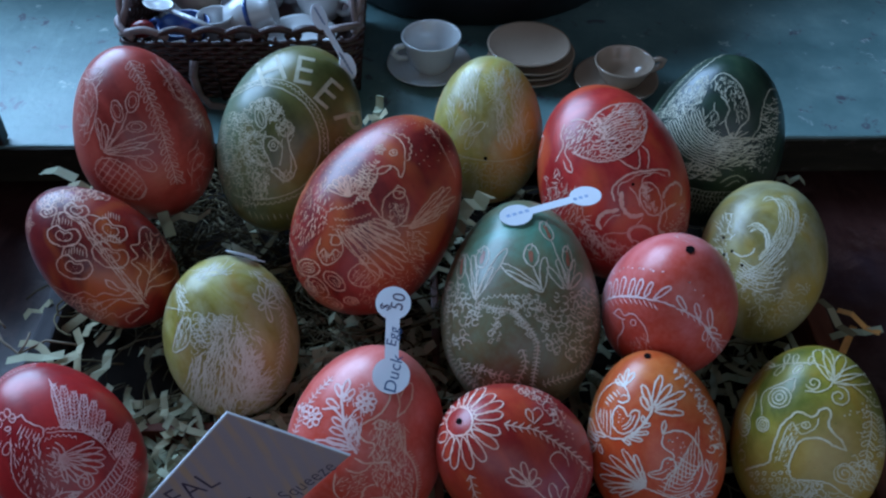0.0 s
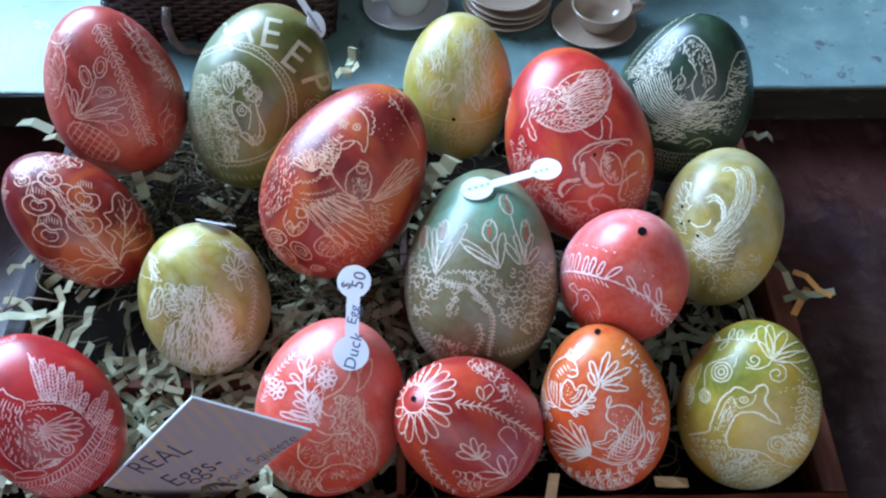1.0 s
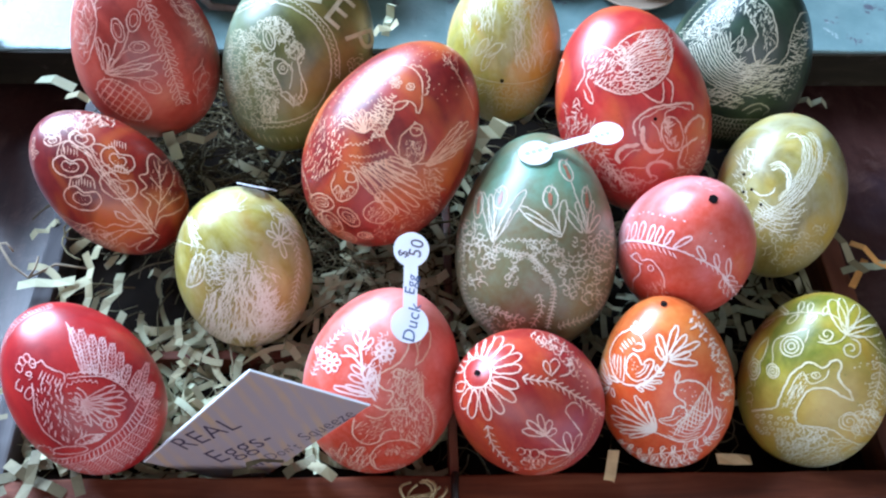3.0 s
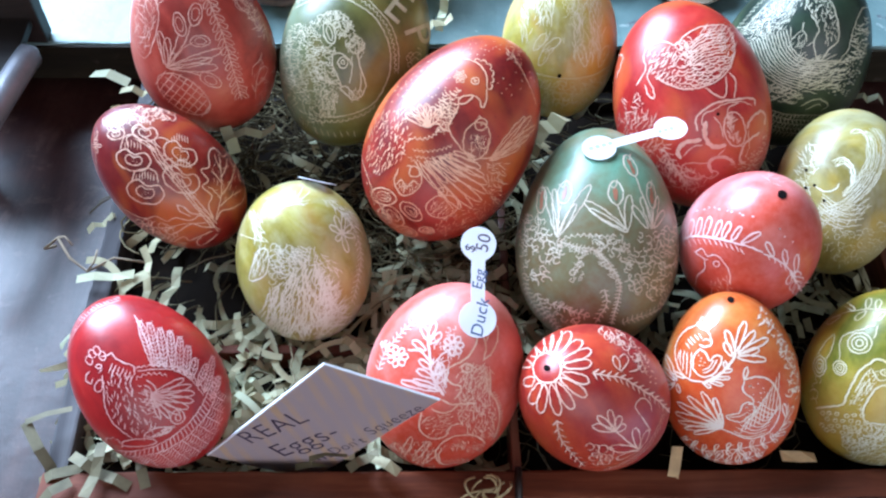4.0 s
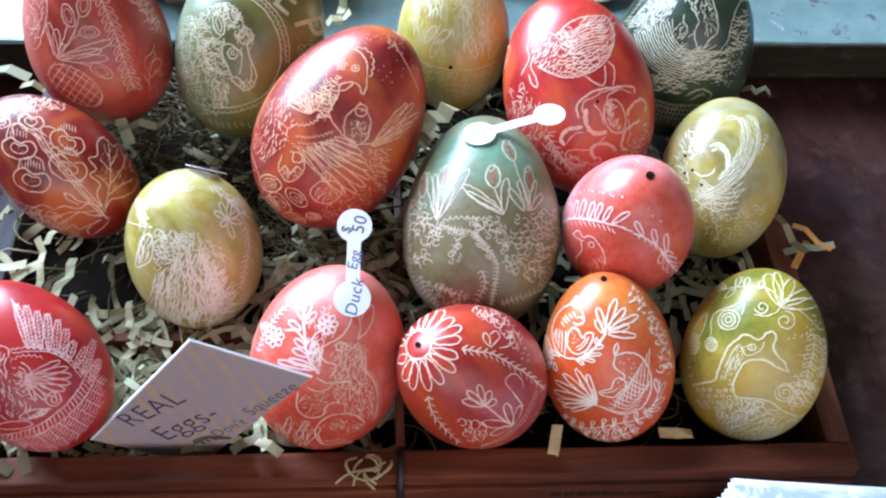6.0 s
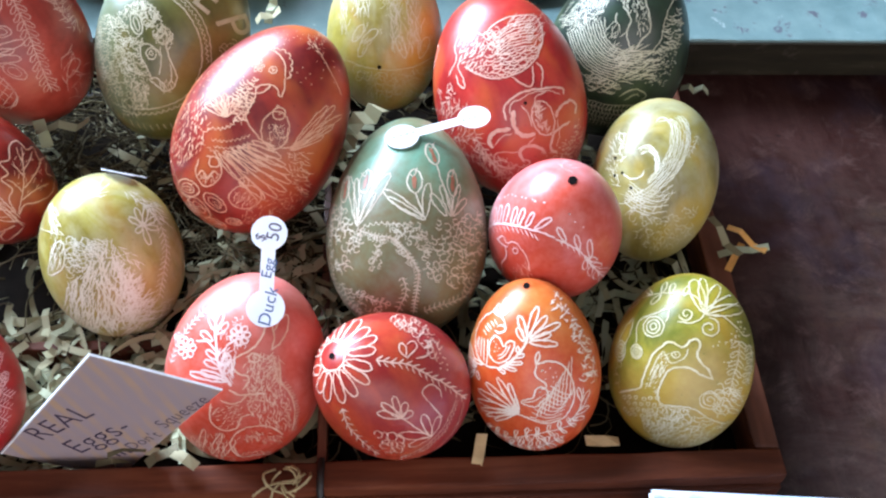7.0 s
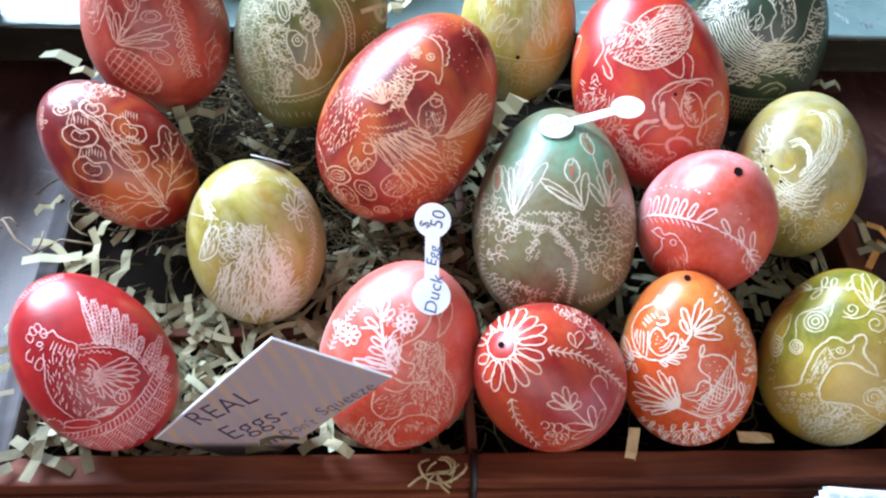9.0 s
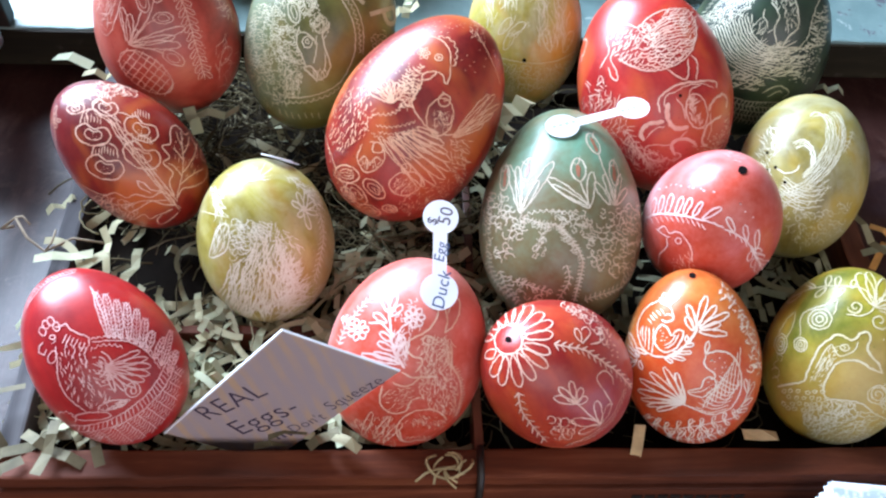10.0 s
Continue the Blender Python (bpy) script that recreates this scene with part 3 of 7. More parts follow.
def word_on_egg(egg, text, spots, material, parent, size):
    """Letters laid on the shell one by one: (x, y, turn) each."""
    for ch, (x, y, turn) in zip(text, spots):
        cu = bpy.data.curves.new("letter_" + ch, "FONT")
        cu.body, cu.size, cu.align_x, cu.align_y = ch, size, "CENTER", "CENTER"
        tmp = bpy.data.objects.new("tmp", cu)
        me = bpy.data.meshes.new_from_object(tmp)
        bpy.data.objects.remove(tmp)
        c, s = math.cos(radians(turn)), math.sin(radians(turn))
        bm = bmesh.new()
        bm.from_mesh(me)
        bmesh.ops.triangulate(bm, faces=bm.faces)
        bmesh.ops.subdivide_edges(bm, edges=[e for e in bm.edges if e.calc_length() > size * 0.12], cuts=3, use_grid_fill=True)
        xy = np.array([(x + c * v.co.x - s * v.co.y, y + s * v.co.x + c * v.co.y) for v in bm.verts])
        place, nor, ok = egg.lift(xy)
        for v, p, n in zip(bm.verts, place, nor):
            v.co = Vector(p + n * 0.00013)
        part("letter", bm, material, parent)


def blow_hole(egg, xy, radius, parent):
    """The small dark hole by which an egg was blown out."""
    bm = bmesh.new()
    ring = [(xy[0] + radius * math.cos(2 * math.pi * i / 18) * (1 + 0.1 * math.sin(i * 2.1)), xy[1] + radius * math.sin(2 * math.pi * i / 18)) for i in range(18)]
    place, nor, _ = egg.lift(np.array(ring + [xy]))
    mid = bm.verts.new(Vector(place[-1] - nor[-1] * 0.0000 + nor[-1] * 0.00022))
    vs = [bm.verts.new(Vector(p + n * 0.00022)) for p, n in zip(place[:-1], nor[:-1])]
    for i in range(18):
        bm.faces.new((mid, vs[i], vs[(i + 1) % 18]))
    bmesh.ops.recalc_face_normals(bm, faces=bm.faces)
    part("blow_hole", bm, HOLE, parent, "small dark blow hole")


EGGS = {}


def egg(key, centre, axis, b, l, taper, material, label):
    e = Egg(centre, axis, b, l, taper)
    ob = part("decorated_egg", e.shell(), material)
    ob.matrix_world = Matrix.Translation(centre)
    tagged(ob, label, "egg", "decorated eggs in the tray")
    EGGS[key] = (e, ob)
    return e, ob

egg("carrot", (-0.0998, 0.3095, 0.0658), (-0.164, 0.315, 0.935), 0.0255, 0.034, 0.12,
    dye("brick_red_dye", (0.22, 0.020, 0.012), (0.36, 0.044, 0.027), (0.46, 0.095, 0.062), end_tint=((0.52, 0.15, 0.11), 0, -0.010, -0.024)),
    "brick red dyed egg with a scratched carrot and leaves")
egg("sheep", (-0.044, 0.3115, 0.0606), (0.343, 0.595, 0.726), 0.027, 0.0372, -0.01,
    dye("olive_green_dye", (0.070, 0.070, 0.013), (0.14, 0.135, 0.028), (0.22, 0.22, 0.070), (0.17, 0.125, 0.025), end_tint=((0.16, 0.20, 0.12), 0, -0.004, -0.022)),
    "olive green dyed egg with a scratched sheep's head")
egg("yellow", (0.0346, 0.3215, 0.0561), (0.027, 0.464, 0.885), 0.0223, 0.0299, 0.05,
    dye("yellow_dye", (0.27, 0.22, 0.030), (0.43, 0.36, 0.06), (0.54, 0.48, 0.17), (0.50, 0.26, 0.03), end_tint=((0.54, 0.30, 0.05), 0, 0.006, 0.022), haze=(0.56, 0.54, 0.36)),
    "mottled yellow dyed egg with pale scratched leaves")
egg("crab", (0.08, 0.2876, 0.0562), (-0.275, 0.687, 0.673), 0.0276, 0.0382, 0.05,
    dye("bright_red_dye", (0.30, 0.012, 0.012), (0.46, 0.030, 0.022), (0.54, 0.075, 0.05), (0.52, 0.09, 0.02)),
    "bright red dyed egg with scratched fish and crab")
egg("turkey", (0.1269, 0.3178, 0.0519), (0.113, 0.148, 0.982), 0.0276, 0.0367, 0.11,
    dye("dark_green_dye", (0.008, 0.018, 0.011), (0.022, 0.042, 0.022), (0.055, 0.080, 0.040)),
    "dark green dyed egg with a finely scratched turkey")
egg("hearts", (-0.1072, 0.2588, 0.0494), (-0.679, 0.329, 0.656), 0.0203, 0.0302, 0.07,
    dye("deep_red_dye", (0.11, 0.007, 0.007), (0.24, 0.017, 0.010), (0.38, 0.045, 0.018), (0.50, 0.13, 0.02), end_tint=((0.13, 0.008, 0.012), 0, -0.004, -0.022)),
    "deep red dyed egg with scratched flowers, lying tilted")
egg("hen", (-0.0077, 0.2657, 0.0618), (0.535, 0.499, 0.681), 0.0274, 0.0384, 0.1,
    dye("orange_red_dye", (0.15, 0.010, 0.009), (0.31, 0.026, 0.014), (0.42, 0.058, 0.022), (0.48, 0.12, 0.025)),
    "orange-red dyed egg with a scratched hen and chicks")
egg("lamb", (-0.0595, 0.232, 0.0344), (-0.052, 0.286, 0.957), 0.0233, 0.0308, -0.01,
    dye("olive_yellow_dye", (0.26, 0.21, 0.025), (0.42, 0.36, 0.07), (0.56, 0.53, 0.24), (0.40, 0.23, 0.03), haze=(0.58, 0.56, 0.38)),
    "olive yellow dyed egg with a white scratched woolly animal")
egg("tulips", (0.0412, 0.2348, 0.0469), (0.062, 0.884, 0.462), 0.0273, 0.0374, 0.13,
    dye("sage_green_dye", (0.11, 0.16, 0.085), (0.13, 0.28, 0.185), (0.18, 0.43, 0.32), (0.17, 0.15, 0.07), end_tint=((0.145, 0.108, 0.048), 1, 0.008, -0.014)),
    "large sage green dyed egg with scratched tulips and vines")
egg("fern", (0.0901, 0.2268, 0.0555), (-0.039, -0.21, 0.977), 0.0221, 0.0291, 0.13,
    dye("coral_pink_dye", (0.60, 0.11, 0.10), (0.72, 0.22, 0.21), (0.80, 0.40, 0.40), end_tint=((0.52, 0.065, 0.035), 1, 0.006, -0.013)),
    "coral pink dyed egg with scratched ferns and a blow hole")
egg("swirl", (0.1316, 0.256, 0.0449), (0.2, 0.8, 0.566), 0.0224, 0.0299, -0.02,
    dye("pale_olive_dye", (0.19, 0.15, 0.03), (0.33, 0.275, 0.07), (0.42, 0.39, 0.17), (0.46, 0.31, 0.03), haze=(0.46, 0.45, 0.32)),
    "pale olive dyed egg with white scratched swirls")
egg("rooster", (-0.1033, 0.1833, 0.0407), (-0.547, 0.56, 0.622), 0.0215, 0.0293, 0.07,
    dye("scarlet_dye", (0.26, 0.008, 0.012), (0.40, 0.014, 0.014), (0.50, 0.035, 0.025)),
    "scarlet dyed egg with a scratched hen on a nest")
egg("duck_egg", (-0.011, 0.1877, 0.0354), (0.236, 0.334, 0.912), 0.0249, 0.033, 0.06,
    dye("rose_pink_dye", (0.54, 0.080, 0.055), (0.68, 0.19, 0.16), (0.78, 0.36, 0.33), end_tint=((0.50, 0.050, 0.018), 1, 0.003, -0.017)),
    "rose pink dyed duck egg with scratched flowers and a price tag")
egg("daisy", (0.0341, 0.1777, 0.0409), (-0.514, -0.19, 0.837), 0.0223, 0.0298, 0.14,
    dye("tomato_red_dye", (0.30, 0.016, 0.014), (0.46, 0.050, 0.020), (0.54, 0.12, 0.030), end_tint=((0.30, 0.020, 0.028), 0, 0.000, 0.014)),
    "tomato red dyed egg with a scratched daisy round its hole")
egg("birds", (0.0809, 0.1868, 0.0347), (-0.146, 0.496, 0.856), 0.0215, 0.0297, 0.09,
    dye("orange_dye", (0.50, 0.085, 0.012), (0.62, 0.17, 0.03), (0.70, 0.36, 0.13), end_tint=((0.54, 0.065, 0.011), 1, 0.004, -0.012)),
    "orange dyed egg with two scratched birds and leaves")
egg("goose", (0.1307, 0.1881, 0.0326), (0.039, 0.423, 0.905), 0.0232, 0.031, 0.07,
    dye("moss_green_dye", (0.14, 0.15, 0.010), (0.32, 0.28, 0.025), (0.50, 0.46, 0.12), (0.46, 0.27, 0.02), end_tint=((0.40, 0.27, 0.045), 1, -0.004, -0.016)),
    "moss green and ochre dyed egg with a scratched duck")

# ---------------------------------------------------------------- what is scratched into each egg


def sketch_on(key, seed, bare, tint, amount=0.5):
    e, ob = EGGS[key]
    return Sketch(e, seed), e, ob, scratch_paint("scratched_" + key, bare, tint, amount)


s, e, ob, paint = sketch_on("rooster", 1, (0.78, 0.52, 0.50), (0.58, 0.15, 0.14), 0.6)
for lobe in ((-0.83, 0.28), (-0.80, 0.37), (-0.74, 0.41), (-0.67, 0.34)):
    s.oval(*lobe, 0.040, 0.064, 25, 0.011)
s.curve([(-0.69, 0.33), (-0.61, 0.35), (-0.55, 0.38), (-0.50, 0.31), (-0.39, 0.25), (-0.27, 0.20), (-0.25, 0.08)], 0.013)
s.oval(-0.71, 0.20, 0.040, 0.032, 0, 0.012)
s.curve([(-0.81, 0.14), (-0.86, 0.08), (-0.85, -0.00), (-0.79, -0.03), (-0.77, 0.04)], 0.012)
s.oval(-0.69, -0.06, 0.048, 0.088, -10, 0.011)
s.curve([(-0.66, 0.09), (-0.63, -0.12), (-0.59, -0.37), (-0.46, -0.59), (-0.23, -0.77)], 0.012)
s.hatch([(-0.54, 0.24), (-0.38, 0.18), (-0.27, 0.09)], 0.113, 250, 0.048, 0.011)
s.fur([(-0.66, 0.18), (-0.31, 0.14), (-0.19, -0.41), (0.12, -0.54), (-0.04, -0.74), (-0.41, -0.59), (-0.59, -0.23)], 85, 285, 20, 0.080, 0.012)
s.scallops([(-0.24, 0.16), (-0.11, 0.19), (0.07, 0.20), (0.29, 0.17), (0.47, 0.07), (0.60, -0.06), (0.69, -0.16)], 0.068, 0.012)
s.scallops([(-0.23, 0.02), (-0.13, 0.08), (0.03, 0.09), (0.16, 0.06)], 0.064, 0.011)
s.curve([(-0.23, 0.14), (0.07, 0.17), (0.29, 0.14), (0.50, 0.01), (0.67, -0.19)], 0.009)
for tip, wide in (((0.39, 0.04), 6), ((0.50, -0.05), 7), ((0.55, -0.16), 7), ((0.54, -0.27), 7), ((0.47, -0.37), 7), ((0.36, -0.45), 6), ((0.23, -0.49), 5), ((0.11, -0.51), 4)):
    s.leaf((-0.04, -0.19), tip, wide * 0.008, 0.011)
for size in (8, 15, 23):
    s.oval(-0.14, -0.19, size * 0.008, size * 0.009, 0, 0.011, -70, 80)
s.fur([(-0.23, -0.04), (-0.05, -0.11), (0.01, -0.48), (-0.17, -0.41)], 26, 345, 18, 0.097, 0.011)
for base, tip in (((-0.01, 0.19), (-0.22, 0.83)), ((0.06, 0.19), (-0.09, 0.81)), ((0.14, 0.18), (0.05, 0.74)), ((0.24, 0.16), (0.19, 0.70)), ((0.33, 0.12), (0.33, 0.62)), ((0.41, 0.08), (0.45, 0.50)), ((0.48, 0.02), (0.56, 0.32)), ((0.58, -0.07), (0.72, 0.24)), ((0.68, -0.16), (0.83, 0.35)), ((0.78, -0.25), (0.92, 0.07))):
    s.leaf(base, tip, 0.064, 0.010)
    s.sprig([base, tip], 0.072, 0.052, 40, 0.009, round_leaf=False)
s.curve([(-0.28, 0.90), (-0.18, 0.68), (-0.09, 0.47), (-0.03, 0.20)], 0.013)
rope = [(-0.45, -0.96), (-0.16, -0.95), (0.14, -0.84), (0.41, -0.64), (0.60, -0.42), (0.73, -0.17), (0.82, 0.05)]
outer = [(-0.49, -1.04), (-0.14, -1.04), (0.22, -0.93), (0.50, -0.74), (0.70, -0.51), (0.84, -0.24), (0.91, -0.01)]
s.curve(rope, 0.013)
s.curve(outer, 0.011)
for p, q in zip(resample(np.array(rope), 0.056), resample(np.array(outer), 0.061)):
    s.line([p, q], 0.011)
for base, tip in (((-0.22, -1.06), (-0.02, -1.19)), ((-0.04, -1.03), (0.22, -1.26)), ((0.12, -0.97), (0.42, -1.20)), ((0.27, -0.90), (0.58, -1.12)), ((0.41, -0.81), (0.71, -1.01)), ((0.52, -0.71), (0.82, -0.90)), ((0.62, -0.60), (0.91, -0.77)), ((0.72, -0.48), (0.96, -0.62)), ((0.79, -0.35), (0.99, -0.46)), ((0.86, -0.21), (1.00, -0.30))):
    s.sprig([base, tip], 0.097, 0.040, 75, 0.010, round_leaf=False)
for at, rx, ry, turn in (((0.09, -0.68), 22, 7, 15), ((-0.14, -0.83), 28, 7, 4), ((0.33, -0.48), 12, 12, 0), ((0.34, -0.49), 5, 6, 0)):
    s.oval(*at, rx * 0.008, ry * 0.008, turn, 0.012)
s.fur([(-0.03, -0.72), (0.22, -0.61), (0.21, -0.69), (0.03, -0.76)], 22, 15, 8, 0.097, 0.012)
s.scallops([(-0.56, -0.83), (-0.48, -0.77), (-0.40, -0.83), (-0.36, -0.91)], 0.072, 0.012)
s.curve([(-1.14, 0.26), (-1.09, 0.54), (-0.96, 0.79), (-0.77, 0.99), (-0.46, 1.12)], 0.010)
s.hatch([(-1.14, 0.28), (-1.09, 0.56), (-0.97, 0.80), (-0.77, 1.00), (-0.47, 1.14)], 0.064, 150, 0.048, 0.010)
s.done("hen_etching", paint, ob)

s, e, ob, paint = sketch_on("duck_egg", 2, (0.82, 0.62, 0.58), (0.66, 0.28, 0.24), 0.5)
for at, r, n in (((-0.63, 0.23), 18, 7), ((0.02, 0.37), 18, 7), ((-0.78, 0.37), 9, 5)):
    s.flower(*at, r * 0.007, n, 0.34, 0.3, 0.014)
s.curve([(-0.08, -0.22), (-0.22, 0.00), (-0.25, 0.22), (-0.28, 0.42), (-0.27, 0.58)], 0.020)
s.curve([(-0.25, 0.18), (-0.36, 0.30), (-0.51, 0.31)], 0.016)
s.curve([(-0.24, 0.12), (-0.12, 0.25), (-0.03, 0.30)], 0.014)
s.curve([(-0.21, -0.02), (-0.16, 0.12), (-0.06, 0.20)], 0.012)
for base, tip in (((-0.30, 0.30), (-0.45, 0.42)), ((-0.26, 0.42), (-0.35, 0.60)), ((-0.26, 0.45), (-0.19, 0.64)), ((-0.25, 0.38), (-0.12, 0.51)), ((-0.24, 0.09), (-0.38, 0.20)), ((-0.21, -0.02), (-0.40, 0.08)), ((-0.17, -0.12), (-0.45, -0.05)), ((-0.13, -0.17), (-0.59, -0.06)), ((-0.20, 0.02), (-0.09, 0.13)), ((-0.16, -0.08), (-0.05, 0.08))):
    s.leaf(base, tip, 0.043, 0.015)
s.fur([(-0.26, 0.12), (-0.04, 0.12), (-0.05, -0.21), (-0.19, -0.14)], 40, 110, 20, 0.116, 0.010)
s.curls([(-0.20, 0.48), (0.03, 0.58), (0.06, 0.18), (-0.16, 0.14)], 18, 0.036, 0.010)
s.sprig([(-0.86, 0.07), (-0.78, 0.27), (-0.60, 0.50), (-0.39, 0.70)], 0.065, 0.065, 50, 0.010, round_leaf=False)
s.done("flower_etching", paint, ob)
s = Sketch(e, 22)
s.curve([(-0.05, 0.08), (0.04, 0.15), (0.15, 0.20), (0.25, 0.32), (0.30, 0.45), (0.31, 0.57)], 0.014)
s.curve([(0.37, 0.19), (0.41, 0.35), (0.38, 0.49), (0.40, 0.59)], 0.012)
s.curve([(0.38, 0.19), (0.49, 0.30), (0.56, 0.46), (0.56, 0.60), (0.48, 0.57), (0.41, 0.42)], 0.014)
s.curve([(-0.05, 0.08), (-0.06, 0.00), (0.00, -0.08), (0.10, -0.10), (0.11, -0.18), (0.04, -0.26)], 0.013)
s.oval(0.18, 0.10, 0.065, 0.051, 0, 0.012)
s.oval(0.18, 0.10, 0.022, 0.022, 0, 0.012)
s.curve([(0.09, 0.11), (0.18, 0.16), (0.28, 0.10)], 0.011)
s.fur([(0.08, 0.04), (0.25, 0.17), (0.44, 0.13), (0.50, -0.17), (0.20, -0.16)], 120, 250, 35, 0.058, 0.009)
s.fur([(0.40, 0.18), (0.47, 0.13), (0.48, -0.20), (0.41, -0.14)], 30, 265, 15, 0.072, 0.011)
s.curve([(-0.11, -0.27), (-0.00, -0.32), (0.11, -0.32), (0.31, -0.31)], 0.014)
s.curve([(-0.22, -0.38), (-0.10, -0.43), (0.01, -0.40), (0.09, -0.32)], 0.013)
s.curve([(-0.34, -0.43), (-0.35, -0.63), (-0.22, -0.74), (-0.05, -0.72), (0.01, -0.59), (0.12, -0.56)], 0.012)
s.fur([(-0.32, -0.47), (0.05, -0.44), (0.02, -0.69), (-0.24, -0.72)], 40, 200, 30, 0.065, 0.008)
s.curve([(0.47, 0.05), (0.48, -0.17), (0.58, -0.32), (0.63, -0.55), (0.58, -0.80)], 0.011)
s.hatch([(0.50, -0.20), (0.59, -0.34), (0.63, -0.55), (0.58, -0.79)], 0.058, 20, 0.036, 0.010)
s.fur([(0.08, -0.15), (0.48, -0.19), (0.59, -0.47), (0.57, -0.76), (0.26, -0.68), (0.10, -0.51)], 190, 275, 35, 0.065, 0.009)
s.oval(0.17, -0.93, 0.318, 0.231, 8, 0.012, 15, 215)
s.fur([(-0.05, -0.84), (0.14, -0.75), (0.47, -0.84), (0.42, -0.96)], 50, 300, 40, 0.058, 0.007)
s.curve([(-0.11, -0.96), (-0.04, -1.10), (0.13, -1.09), (0.36, -1.10)], 0.013)
s.scallops([(-0.03, -1.08), (0.14, -1.06), (0.36, -1.09)], 0.058, 0.010)
for base, tip in (((-0.56, -1.06), (-0.44, -0.73)), ((-0.42, -1.08), (-0.23, -0.79)), ((-0.49, -1.08), (-0.64, -0.83)), ((-0.29, -1.10), (-0.08, -0.87))):
    s.leaf(base, tip, 0.043, 0.009)
s.curls([(-0.59, -0.85), (-0.23, -0.81), (-0.14, -1.14), (-0.41, -1.20)], 20, 0.051, 0.008)
s.done("rabbit_etching", scratch_paint("scratched_rabbit", (0.76, 0.48, 0.36), (0.62, 0.22, 0.12), 0.6), ob, "faint thinly scratched rabbit")

s, e, ob, paint = sketch_on("daisy", 3, (0.78, 0.54, 0.44), (0.64, 0.22, 0.12), 0.55)
s.oval(-0.63, 0.36, 0.177, 0.193, 0, 0.015)
x, y = (-0.63, 0.36)
for tip in ((-0.58, 0.87), (-0.45, 0.90), (-0.31, 0.85), (-0.17, 0.72), (-0.06, 0.59), (-0.07, 0.43), (-0.11, 0.19), (-0.14, 0.01), (-0.31, -0.15), (-0.49, -0.24), (-0.72, -0.22), (-0.84, -0.10), (-0.92, 0.14), (-0.95, 0.43), (-0.87, 0.64), (-0.74, 0.78)):
    d = math.hypot(tip[0] - x, tip[1] - y)
    s.leaf((x + (tip[0] - x) * 0.201 / d, y + (tip[1] - y) * 0.201 / d), tip, 0.076, 0.013)
s.sprig([(-0.06, 0.30), (0.11, 0.27), (0.33, 0.24), (0.60, 0.09), (0.81, -0.03), (1.06, -0.23)], 0.096, 0.088, 42, 0.014, round_leaf=False)
s.sprig([(-0.51, -0.30), (-0.46, -0.53), (-0.32, -0.73), (-0.11, -0.95)], 0.088, 0.088, 45, 0.013, round_leaf=False)
s.curve([(0.30, 0.49), (0.38, 0.55), (0.44, 0.47), (0.38, 0.39), (0.31, 0.33), (0.30, 0.46), (0.24, 0.52), (0.22, 0.42), (0.31, 0.33)], 0.013)
s.curls([(0.07, 0.87), (0.37, 0.89), (0.60, 0.71), (0.74, 0.45), (0.61, 0.35), (0.39, 0.69), (0.16, 0.72)], 26, 0.064, 0.013)
s.curve([(0.43, 0.32), (0.57, 0.36), (0.56, 0.52), (0.63, 0.44), (0.69, 0.27)], 0.013)
s.dots([(0.55, 0.64), (0.71, 0.53), (0.86, 0.14), (0.75, 0.14)], 18, 0.014, 0.011)
for tip in ((-0.06, -0.36), (-0.00, -0.24), (0.15, -0.16), (0.30, -0.24), (0.38, -0.36)):
    s.leaf((0.23, -0.44), tip, 0.052, 0.012)
s.curve([(0.24, -0.43), (0.38, -0.55), (0.57, -0.70)], 0.012)
for tip, wide in (((0.17, -0.66), 8), ((0.50, -0.40), 8), ((0.71, -0.44), 6), ((0.29, -0.83), 6)):
    s.leaf((0.59, -0.70), tip, wide * 0.008, 0.012)
s.curve([(0.58, -0.24), (0.50, -0.11), (0.60, -0.02), (0.71, -0.08), (0.74, -0.20)], 0.011)
s.curve([(0.58, -0.24), (0.66, -0.35), (0.74, -0.45)], 0.011)
s.curls([(-0.09, -0.62), (0.21, -0.67), (0.18, -0.89), (-0.05, -0.88)], 12, 0.064, 0.011)
s.curve([(0.13, -1.00), (0.47, -0.85), (0.71, -0.64), (0.86, -0.38), (0.92, -0.23)], 0.011)
s.curve([(0.22, -1.06), (0.58, -0.93), (0.84, -0.70), (0.99, -0.41), (1.02, -0.27)], 0.011)
s.scallops([(0.16, -1.02), (0.52, -0.89), (0.77, -0.67), (0.91, -0.40), (0.96, -0.24)], 0.064, 0.011)
s.scallops([(0.26, -1.08), (0.63, -0.97), (0.91, -0.73), (1.06, -0.45)], 0.064, 0.010)
s.done("daisy_etching", paint, ob)
blow_hole(e, (-0.63, 0.36), 0.040, ob)

s, e, ob, paint = sketch_on("birds", 4, (0.82, 0.70, 0.60), (0.70, 0.36, 0.16), 0.4)
s.curve([(-0.30, 0.61), (-0.38, 0.73), (-0.50, 0.75), (-0.67, 0.66), (-0.78, 0.45), (-0.76, 0.19), (-0.66, 0.03), (-0.50, -0.04), (-0.31, -0.03)], 0.016)
s.curve([(-0.30, 0.61), (-0.30, 0.48), (-0.38, 0.45), (-0.46, 0.48)], 0.016)
s.curve([(-0.31, 0.52), (-0.36, 0.56), (-0.41, 0.53)], 0.012)
for tip in ((-0.41, 0.87), (-0.28, 0.94), (-0.19, 0.87), (-0.47, 0.80)):
    s.leaf((-0.35, 0.68), tip, 0.0353, 0.014)
